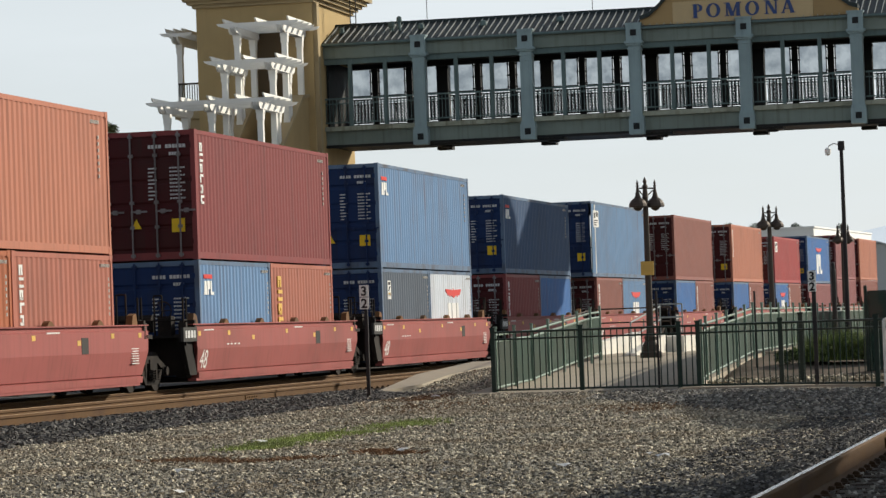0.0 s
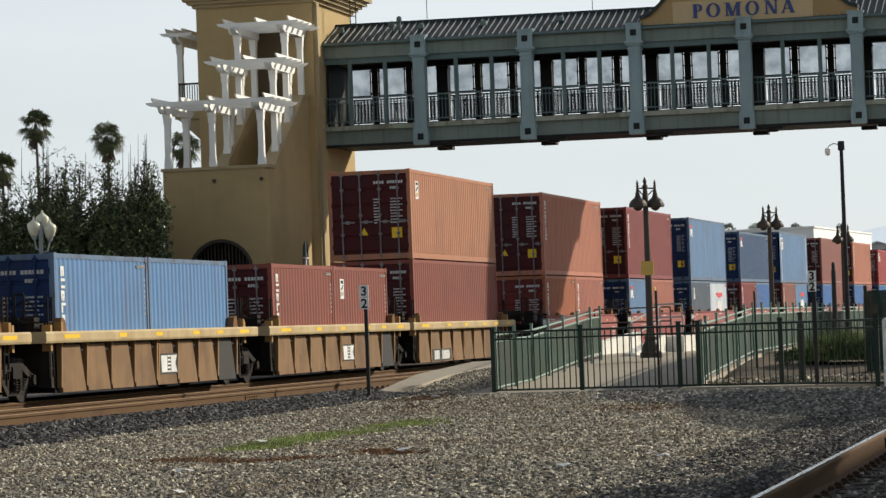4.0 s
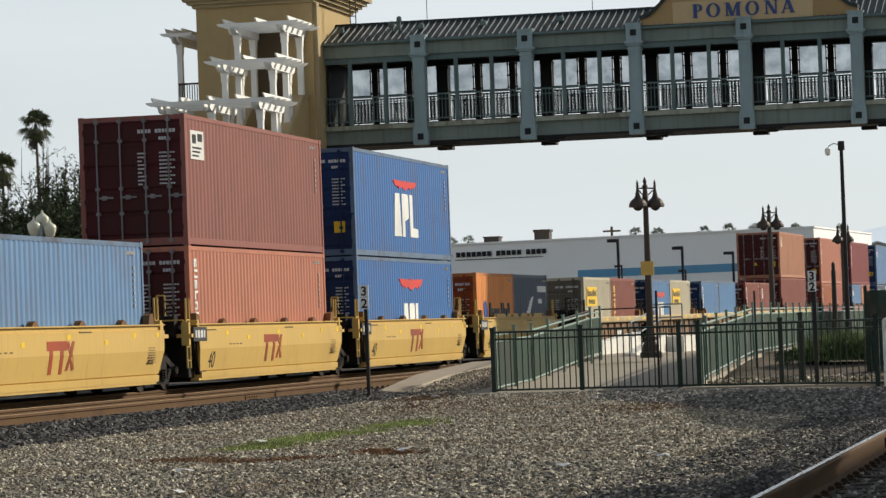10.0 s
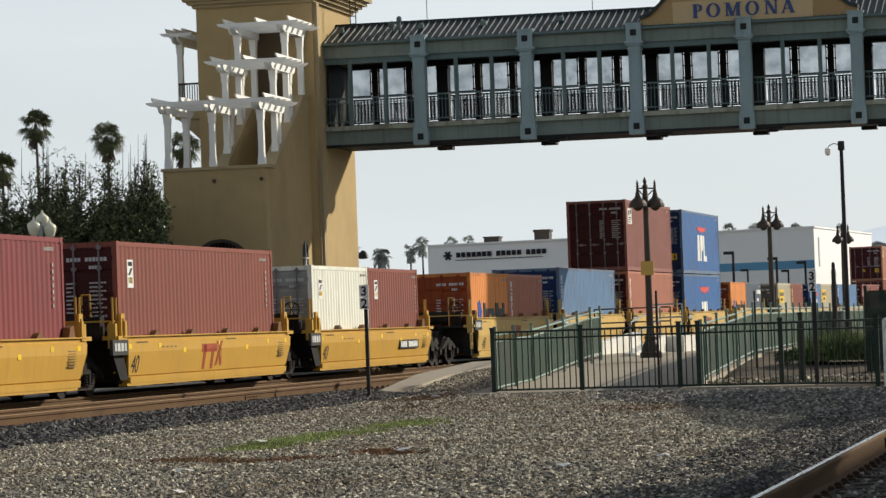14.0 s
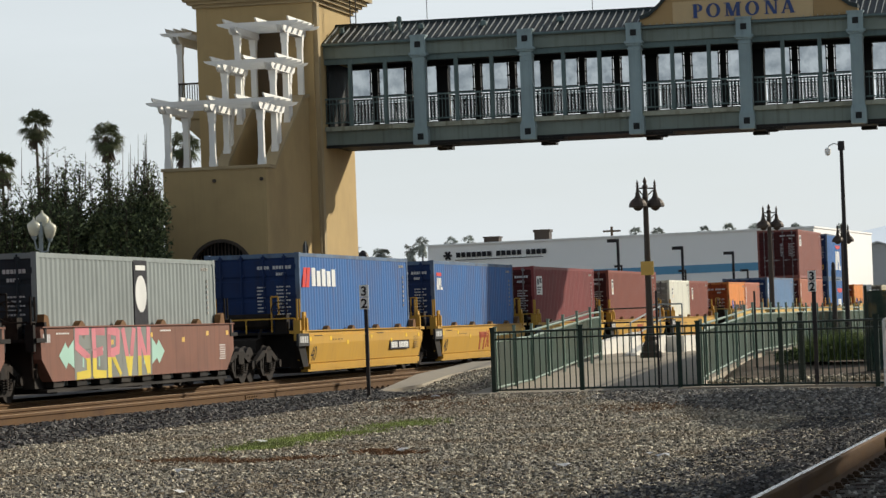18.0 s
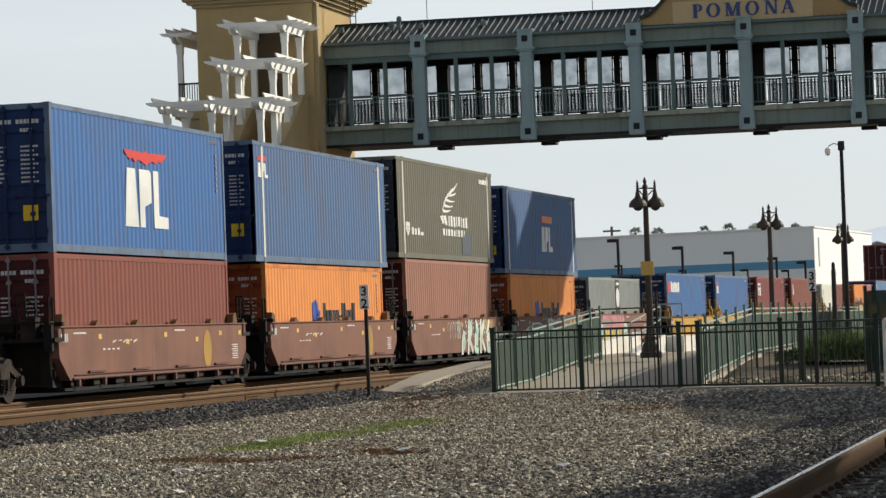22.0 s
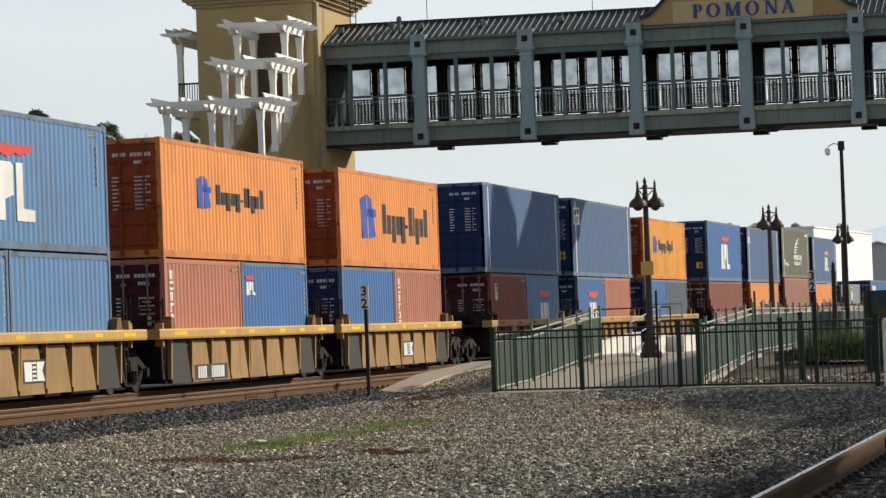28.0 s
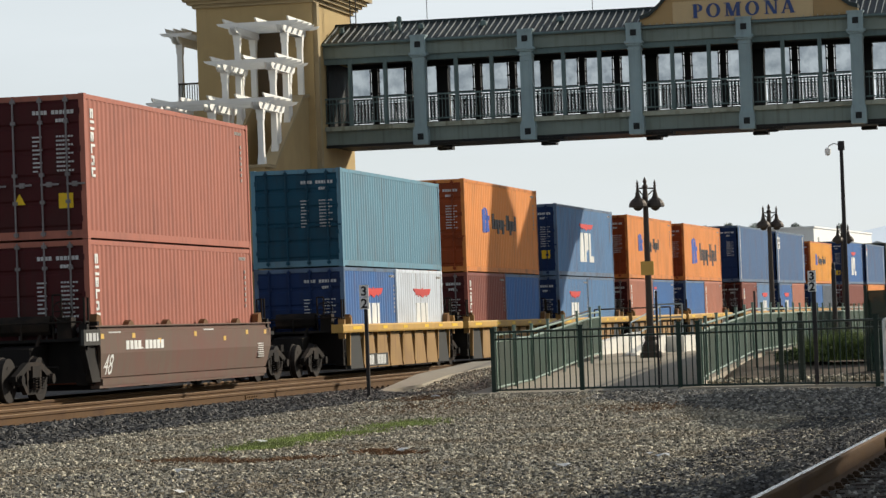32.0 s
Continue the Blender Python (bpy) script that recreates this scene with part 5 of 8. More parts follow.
def well_smooth(style, length, digits, marks=(), top=1.39, flat=False, pipes=False, dusty=False):
    """A well unit with flat or bulged sides; length along the side sheet."""
    mat = M["well_dusty"] if dusty else M["well_pale"] if style == "yellow" and top > 1.3 else M["well_" + style]
    w = thing("well_car", pose(0, 0, 0), {"red": "faded red steel well car with stencilled white numerals", "yellow": "yellow steel well car with dark stencilled numerals", "brown": "brown steel well car with sprayed graffiti" if flat else "dusty brown steel well car with white numerals"}[style], "well car", "well cars of the train")
    h = length / 2
    tag = (round(length, 2), top, flat)
    rear = 0.0 if flat else 0.85 if style == "yellow" and top > 1.3 else 0.3
    low = 0.37 if flat else 0.22
    fx = 1.452 if flat else 1.474
    for s in (1, -1):
        def sheet(bm):
            if flat:
                sec = [(1.45, top), (1.45, 0.8), (1.45, low), (1.24, low), (1.24, 0.8), (1.24, top)]
                cut = [0, 0.02, 0.62, 0.62, 0.02, 0]
            else:
                sec = [(1.43, top), (1.43, top - 0.09), (1.47, top - 0.11), (1.47, 0.86), (1.385, 0.385), (1.345, 0.37), (1.415, 0.345), (1.405, 0.22), (1.22, 0.22), (1.24, 0.9), (1.24, top)]
                cut = [0, 0, 0, 0.05, 0.26, 0.28, 0.29, 0.32, 0.32, 0.1, 0]
            a = [bm.verts.new((x, -h + rear + c, z)) for (x, z), c in zip(sec, cut)]
            b = [bm.verts.new((x, h - c, z)) for (x, z), c in zip(sec, cut)]
            for k in range(len(sec)):
                j = (k + 1) % len(sec)
                bm.faces.new((a[k], a[j], b[j], b[k]))
            bm.faces.new(a[::-1])
            bm.faces.new(b)
        side = piece("side_sheet", cached(("sheet",) + tag, sheet), mat, w, m=pose(0, 0, 0, 0, 0, 0 if s > 0 else 180))
        def sill(bm):
            box(bm, 1.24, 1.49, -h + 0.02, h - 0.02, top, top + 0.025)
        piece("top_sill", cached(("sill",) + tag, sill), mat, side)
        def low_sill(bm):
            box(bm, 1.2, 1.39, -h + 0.45, h - 0.45, 0.17, 0.225)
            if flat:
                for k in range(9):
                    y = -h + 1.1 + k * (length - 2.0) / 8
                    box(bm, 1.2, 1.40, y - 0.3, y + 0.3, 0.26, 0.375)
        if pipes:
            def lines(bm):
                bar(bm, (1.47, -h + 0.75, 0.40), (1.47, h - 0.4, 0.40), 0.022, 6)
                bar(bm, (1.475, -h + 0.85, 0.47), (1.475, h - 0.5, 0.47), 0.013, 5)
                for k in range(4):
                    y = -h + 2.2 + k * (length - 4.4) / 3
                    box(bm, 1.44, 1.50, y - 0.5, y + 0.5, 0.50, 0.54)
                for k in range(8):
                    y = -h + 1.1 + k * (length - 2.0) / 7
                    box(bm, 1.42, 1.49, y - 0.05, y + 0.05, 0.25, 0.40)
            piece("brake_pipe", cached(("pipes",) + tag, lines), M["pipe_brown"], side, "brown brake pipes and brackets")
        piece("bottom_sill", cached(("lsill",) + tag, low_sill), M["black_and_shade"] if flat else mat, side)
        if style == "yellow" and top > 1.3 and "plate" in marks:
            flap = cached(("flap", top), lambda bm: prism(bm, [(-0.95, top + 0.02), (0.95, top + 0.02), (0.82, top + 0.13), (-0.82, top + 0.13)], "x", 1.40, 1.425))
            for y in (-h * 0.52, -h * 0.2, h * 0.16, h * 0.5):
                piece("hinged_flap", flap, mat, side, m=pose(0, y, 0))
        def guide(bm):
            prism(bm, [(-0.22, top + 0.02), (0.22, top + 0.02), (0.1, top + 0.10), (-0.02, top + 0.13), (-0.12, top + 0.09)], "x", 1.30, 1.43)
        for y in (-h * 0.62, -h * 0.22, h * 0.2, h * 0.6):
            piece("guide", cached(("guide", top), guide), M["guide_rust"], side, m=pose(0, y, 0))
        sq = cached(("reflector",), lambda bm: prism(bm, rect(-0.1, 0.1, 0, 0.1), "x", -0.008, 0.002))
        for q in (-0.93, -0.62, -0.35, 0.05, 0.4, 0.68, 0.92):
            piece("reflector", sq, M["mark_yellow"] if style == "yellow" else M["mark_gold"], side, m=pose(fx, h * q, top - 0.24 - (0.12 if q in (-0.35, 0.4) else 0)))
        def small_bars(bm):
            for j in range(7):
                prism(bm, rect(h - 1.2 + 0.05 * (j % 2), h - 0.72, 0.62 + 0.05 * j, 0.637 + 0.05 * j), "x", fx - 0.03, fx + 0.002)
            for j in range(6):
                prism(bm, rect(-h + 0.9 + 0.13 * j, -h + 1.0 + 0.13 * j, top - 0.13, top - 0.10), "x", fx - 0.03, fx + 0.002)
                prism(bm, rect(h * 0.15 + 0.13 * j, h * 0.15 + 0.1 + 0.13 * j, top - 0.12, top - 0.09), "x", fx - 0.03, fx + 0.002)
            for j in range(4):
                prism(bm, rect(-h + 2.7 + 0.3 * j, -h + 2.85 + 0.3 * j, 0.93, 0.96), "x", fx - 0.03, fx + 0.002)
        quiet(piece("data_block", cached(("data",) + tag, small_bars), M["mark_dim"] if style == "yellow" else M["mark_white"], side))
        bm = bmesh.new()
        p0, p1 = (-h - 0.02, -h + 0.66) if flat else (-h + rear - 1.0, -h + rear + 0.03)
        prism(bm, [(p0, top - 0.36), (p1, top - 0.36), (p1, top - 0.05), (p0, top - 0.05)], "x", fx - 0.06, fx + 0.004)
        plate = part("end_plate", bm, mat if flat else M["well_grey"], side, "steel load-limit plate")
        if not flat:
            # Near-black fill: the dark void below the plate put into colour.
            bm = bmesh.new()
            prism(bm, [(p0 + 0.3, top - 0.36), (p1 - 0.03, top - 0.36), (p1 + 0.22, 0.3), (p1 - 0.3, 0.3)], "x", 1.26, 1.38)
            part("end_bulkhead", bm, M["black_and_shade"], side, "dark slanted end bulkhead")
        if style == "yellow" and top < 1.3:
            slot = cached(("slotted_guide", top), lambda bm: (box(bm, 1.36, 1.42, -0.12, 0.12, top, top + 0.16), box(bm, 1.36, 1.42, -0.12, -0.05, top + 0.16, top + 0.38), box(bm, 1.36, 1.42, 0.05, 0.12, top + 0.16, top + 0.38), box(bm, 1.36, 1.42, -0.12, 0.12, top + 0.38, top + 0.48)))
            for y in (-h + 0.2, h - 0.2):
                piece("slotted_guide", slot, mat, side, m=pose(0, y, 0))
        bm = bmesh.new()
        for q in letters(p0 + 0.14, p1 - 0.14, top - 0.28, top - 0.12, [(1, 0, 0.3), (1, 0, 0.5), (1, 0, 0.5), (1, 0, 0.3)], 0.2):
            prism(bm, q, "x", fx, fx + 0.008)
        quiet(part("plate_block", bm, M["mark_grey"], plate))
        if style == "red":
            bm = bmesh.new()
            prism(bm, rect(h * 0.42, h * 0.42 + 0.42, 0.86, 1.18), "x", fx - 0.02, fx + 0.003)
            part("paint_patch", bm, M["well_grey"], side, "grey paint-out patch")
        if digits:
            tx = bpy.data.curves.new("numeral", "FONT")
            tx.body, tx.size, tx.extrude = digits, 0.58 if style != "yellow" else 0.52, 0.002
            tx.shear = 0.12
            tx.materials.append(M["mark_black"] if style == "yellow" else M["mark_white"])
            to = new("numeral", tx)
            to.parent = side
            base = (1.398, 0.44, 10.1) if not flat else (fx + 0.003, 0.48, 0.0)
            to.matrix_basis = pose(base[0], -h + 0.62 + (0.45 if rear > 0.5 else 0.0), base[1], 0, base[2], 0) @ Matrix(((0, 0, 1, 0), (1, 0, 0, 0), (0, 1, 0, 0), (0, 0, 0, 1)))
        if "plate" in marks and s > 0:
            bm = bmesh.new()
            zc = top - 0.47 * (top - 0.22)
            prism(bm, rect(h * 0.37, h * 0.73, zc - 0.12, zc + 0.12), "x", fx - 0.02, fx + 0.002)
            np_ = part("number_panel", bm, M["mark_black"], side)
            bm = bmesh.new()
            for q in letters(h * 0.395, h * 0.705, zc - 0.08, zc + 0.08, [(1, 0, 0.5)] * 4 + [(0.02, 0, 0.5)] + [(1, 0, 0.5)] * 6):
                prism(bm, q, "x", fx, fx + 0.007)
            quiet(part("number_block", bm, M["mark_white"], np_))
        if "logo" in marks and s > 0:
            bm = bmesh.new()
            low = 0.0 if top > 1.3 else 0.16
            prism(bm, rect(-0.98, 0.22, max(0.86, 0.95 - low), 1.13 - low), "x", fx - 0.02, fx + 0.003)
            if low:
                prism(bm, rect(-0.98, 0.22, 0.95 - low, 0.86), "x", fx - 0.02, fx + 0.003)
            for y0 in (-0.83, -0.2):
                prism(bm, rect(y0, y0 + 0.19, 0.86, 0.95), "x", fx - 0.02, fx + 0.003)
                prism(bm, rect(y0, y0 + 0.19, 0.50 - low * 0.5, 0.86), "x", fx - 0.02, fx + 0.003)
            prism(bm, [(0.16, 0.56 - low * 0.5), (0.32, 0.56 - low * 0.5), (0.50, 0.86), (0.68, 1.12 - low * 0.6), (0.52, 1.12 - low * 0.6), (0.34, 0.86)], "x", fx - 0.02, fx + 0.003)
            prism(bm, [(0.54, 0.56 - low * 0.5), (0.70, 0.56 - low * 0.5), (0.52, 0.86), (0.32, 1.12 - low * 0.6), (0.16, 1.12 - low * 0.6), (0.36, 0.86)], "x", fx - 0.02, fx + 0.0035)
            for v in bm.verts:
                if v.co.z < 0.86:
                    v.co.x -= (0.86 - v.co.z) * 0.179
            part("cross_mark", bm, M["mark_rust"], side, "faded dark red cross-shaped mark")
        if s > 0:
            graffiti(side, marks, h, fx)
        if "stripe" in marks:
            bm = bmesh.new()
            for q in letters(-h + 2.0, -h + 4.6, 0.92, 1.1, [(1, 0, 0.5)] * 4 + [(0.02, 0, 0.4)] + [(1, 0, 0.5)] * 5):
                prism(bm, q, "x", fx - 0.02, fx + 0.003)
            quiet(part("number_block", bm, M["mark_white"], side))
    ends(w, mat, length, style, top)
    return w


def graffiti(side, marks, h, fx):
    """Sprayed shapes on the near side."""
    def spray(polys, mat, lift, label):
        bm = bmesh.new()
        for q in polys:
            prism(bm, q, "x", fx - 0.02, fx + 0.002 + lift)
        part("sprayed_shape", bm, mat, side, label)
    rg = random.Random(11)
    if "letters" in marks:
        def below(poly, zc, keep):
            out = []
            for (y0, z0), (y1, z1) in zip(poly, poly[1:] + poly[:1]):
                i0, i1 = (z0 <= zc) == keep, (z1 <= zc) == keep
                if i0:
                    out.append((y0, z0))
                if i0 != i1:
                    f = (zc - z0) / (z1 - z0)
                    out.append((y0 + (y1 - y0) * f, zc))
            return out
        shapes = ([(0.62, 1.0), (0.1, 1.0), (0.08, 0.66), (0.6, 0.42), (0.62, 0.06), (0.08, 0.02)], [(0.62, 0.98), (0.12, 1.0), (0.14, 0.5), (0.5, 0.55), (0.14, 0.5), (0.12, 0.05), (0.64, 0.02)], [(0.1, 0.0), (0.1, 1.0), (0.55, 0.95), (0.52, 0.55), (0.2, 0.5), (0.62, 0.0)], [(0.05, 1.0), (0.34, 0.0), (0.6, 1.0)], [(0.1, 0.0), (0.12, 1.0), (0.56, 0.05), (0.6, 1.0)])
        for k, line in enumerate(shapes):
            y0 = -h * 0.70 + k * 1.0
            pts = [(y0 + a * 1.3, 0.42 + b * 0.90) for a, b in line]
            spray([rect(y0 - 0.06, y0 + 0.98, 0.38, 1.385)], M["spray_grey"], 0.0, "sprayed dark ground")
            quads = []
            for (a0, b0), (a1, b1) in zip(pts, pts[1:]):
                d = Vector((a1 - a0, b1 - b0))
                e = d.normalized() * 0.06
                q = Vector((-d.y, d.x)).normalized() * (0.12 if abs(d.y) > abs(d.x) else 0.085)
                quads.append([(a0 - e.x + q.x, max(0.375, min(1.385, b0 - e.y + q.y))), (a0 - e.x - q.x, max(0.375, min(1.385, b0 - e.y - q.y))), (a1 + e.x - q.x, max(0.375, min(1.385, b1 + e.y - q.y))), (a1 + e.x + q.x, max(0.375, min(1.385, b1 + e.y + q.y)))])
            for j, (m_, zc, keep) in enumerate(((M["spray_pink"], 0.78, False), (M["spray_yellow"], 0.78, True))):
                for i, q in enumerate(quads):
                    cut = below(q, zc, keep)
                    if len(cut) > 2:
                        spray([cut], m_, 0.002 + 0.0006 * i, "")
            spray([[(y0 + 0.42, 0.62), (y0 + 0.5, 0.6), (y0 + 0.52, 0.78), (y0 + 0.44, 0.84)]], M["spray_mint"], 0.001, "")
        for y, d in ((-h * 0.70 - 0.08, -1), (-h * 0.70 + 5.0, 1)):
            spray([[(y, 0.6), (y + d * 0.35, 0.72), (y + d * 0.5, 0.6), (y + d * 0.9, 0.85), (y + d * 0.5, 1.1), (y + d * 0.35, 0.98), (y, 1.15)][::d]], M["spray_mint"], 0.001, "sprayed mint arrow")
    if "blobs" in marks:
        y = -h * 0.72
        spray([[(y, 0.42), (y + 3.2, 0.42), (y + 3.25, 1.05), (y + 2.4, 1.18), (y + 1.2, 1.16), (y + 0.1, 0.98)]], M["spray_grey"], 0.0, "sprayed grey block")
        for k in range(6):
            a = y + 0.2 + k * 0.5
            spray([[(a, 0.45), (a + 0.05, 0.45), (a + 0.12, 1.0), (a + 0.06, 1.0)]], M["spray_white"], 0.002, "")
        spray([[(y, 0.96), (y + 0.1, 1.0), (y + 1.2, 1.18), (y + 2.4, 1.2), (y + 3.25, 1.08), (y + 3.25, 1.03), (y + 2.4, 1.15), (y + 1.2, 1.13), (y + 0.1, 0.95)]], M["spray_white"], 0.002, "sprayed white outline")
        for k in range(13):
            cy, cz, ry_, rz = y + 3.75 + 1.35 * rg.random(), 0.62 + 0.5 * rg.random(), 0.22 + 0.22 * rg.random(), 0.12 + 0.16 * rg.random()
            ragged = [(cy + ry_ * (0.7 + 0.5 * rg.random()) * math.cos(math.tau * j / 11), min(1.37, max(0.4, cz + rz * (0.7 + 0.6 * rg.random()) * math.sin(math.tau * j / 11)))) for j in range(11)]
            spray([ragged], M["spray_grey"] if k % 4 == 3 else M["spray_white"], 0.001 + 0.0003 * k, "sprayed pale ragged shape" if k == 0 else "")
        for k in range(16):
            a0 = y + 2.9 + 0.27 * k + 0.1 * rg.random()
            z0 = 1.2 + 0.1 * rg.random()
            spray([[(a0, z0), (a0 + 0.04, z0), (a0 + 0.14, z0 + 0.14), (a0 + 0.1, z0 + 0.14)], [(a0 + 0.12, z0 + 0.02), (a0 + 0.16, z0 + 0.02), (a0 + 0.08, z0 + 0.13), (a0 + 0.05, z0 + 0.13)]], M["spray_white"], 0.0055, "")
        y += 6.0
        for k in range(7):
            t = 0.62 + 0.5 * (1 - abs(k - 3) / 3.5)
            spray([rect(y + k * 0.25 - 0.03, y + k * 0.25 + 0.21, 0.42, t + 0.06)], M["spray_white"], 0.0, "")
            spray([rect(y + k * 0.25, y + k * 0.25 + 0.17, 0.42, t)], M["spray_mint"], 0.001, "sprayed mint bar")
            spray([rect(y + k * 0.25 + 0.06, y + k * 0.25 + 0.11, 0.42, t - 0.12)], M["spray_grey"], 0.002, "")
        spray([[(y + 2.55 + 0.3 * math.cos(math.tau * k / 14), 0.9 + 0.42 * math.sin(math.tau * k / 14)) for k in range(14)]], M["spray_gold"], 0.001, "sprayed gold oval")
    if "pale" in marks:
        y = h * 0.01
        def strokes(line, w0, grow):
            out = []
            for (a0, b0), (a1, b1) in zip(line, line[1:]):
                d = Vector((a1 - a0, b1 - b0))
                e = d.normalized() * (w0 * 0.35 + grow)
                q = Vector((-d.y, d.x)).normalized() * (w0 + grow)
                out.append([(u, max(0.3, min(1.385, v))) for u, v in ((a0 - e.x + q.x, b0 - e.y + q.y), (a0 - e.x - q.x, b0 - e.y - q.y), (a1 + e.x - q.x, b1 + e.y - q.y), (a1 + e.x + q.x, b1 + e.y + q.y))])
            return out
        def ragged(cy, cz, ry, rz, n=11):
            return [(cy + ry * (0.65 + 0.5 * rg.random()) * math.cos(math.tau * j / n), min(1.38, max(0.32, cz + rz * (0.65 + 0.6 * rg.random()) * math.sin(math.tau * j / n)))) for j in range(n)]
        # scattered flecks and gold clouds behind the strokes
        for k in range(9):
            spray([ragged(y + 3.75 + 1.0 * rg.random(), 0.55 + 0.7 * rg.random(), 0.24, 0.22)], M["spray_gold"], 0.0002 * k, "sprayed gold cloud" if k == 0 else "")
        for mat_, n in ((M["spray_white"], 70), (M["flange_rust"], 40)):
            flecks = []
            for k in range(n):
                fy, fz, fr = y - 0.2 + 4.6 * rg.random(), 0.45 + 0.9 * rg.random() ** 0.7, 0.02 + 0.03 * rg.random()
                flecks.append([(fy, fz - fr), (fy + fr * 1.4, fz), (fy, fz + fr), (fy - fr * 1.4, fz)])
            spray(flecks, mat_, 0.003, "sprayed flecks")
        for k, line in enumerate(([(0.15, 0.3), (0.22, 0.75), (0.42, 0.95), (0.5, 0.6), (0.2, 0.5)], [(0.1, 0.3), (0.3, 1.3), (0.62, 1.1), (0.3, 0.75), (0.7, 0.32)], [(0.6, 0.34), (0.2, 0.45), (0.35, 1.25), (0.6, 1.1), (0.45, 0.6)], [(0.12, 0.34), (0.22, 1.32), (0.2, 0.8), (0.62, 1.25), (0.25, 0.8), (0.72, 0.34)], [(0.55, 1.34), (0.2, 0.9), (0.5, 0.8), (0.2, 0.72), (0.3, 0.4), (0.85, 0.36), (0.8, 0.75)])):
            pts = [(y + 0.93 * k + 1.15 * u, v) for u, v in line]
            spray(strokes(pts, 0.13, 0.035), M["black_and_shade"], 0.0036 + 0.0008 * k, "sprayed dark outline")
            for j, q in enumerate(strokes(pts, 0.13, 0.0)):
                spray([q], (M["spray_pale"], M["spray_white"], M["spray_mint"])[(j + k) % 3], 0.0040 + 0.0008 * k + 0.00005 * j, "sprayed pale green stroke" if j == 0 else "")
        spray([[(y + 2.15 + 0.13 * math.cos(math.tau * k / 12), 1.12 + 0.2 * math.sin(math.tau * k / 12)) for k in range(12)]], M["patch_blue"], 0.009, "sprayed blue oval")
        # thin white scrawl before and after
        for cy, cz, n in ((y - 0.35, 1.05, 9), (y + 4.5, 0.52, 10)):
            loops = []
            for k in range(n):
                r = 0.08 + 0.12 * rg.random()
                oy, oz = cy + 0.2 * (rg.random() - 0.5), cz + 0.45 * (rg.random() - 0.5)
                ring = [(oy + r * math.cos(math.tau * j / 10), min(1.36, oz + r * math.sin(math.tau * j / 10))) for j in range(11)]
                loops += strokes(ring, 0.014, 0.0)
            spray(loops, M["spray_white"], 0.0095, "thin white sprayed scrawl")
        arches = []
        for k in range(6):
            ring = [(-1.6 + 0.36 * k + 0.16 * math.cos(math.pi * j / 6), 1.05 + 0.24 * math.sin(math.pi * j / 6)) for j in range(7)]
            arches += strokes([(ring[0][0], 0.8)] + ring, 0.012, 0.0)
        spray(arches, M["spray_white"], 0.003, "faint white sprayed arches")
    if "oval" in marks:
        y = h * 0.52
        spray([[(y + 0.32 * math.cos(math.tau * k / 14), 0.86 + 0.42 * math.sin(math.tau * k / 14)) for k in range(14)]], M["spray_gold"], 0.001, "sprayed gold oval")
        for k in range(5):
            spray([[(-h * 0.5 + 0.35 * k, 1.05 + 0.06 * (k % 2)), (-h * 0.5 + 0.35 * k + 0.22, 1.1), (-h * 0.5 + 0.35 * k + 0.24, 1.13), (-h * 0.5 + 0.35 * k, 1.1)]], M["spray_white"], 0.001, "")


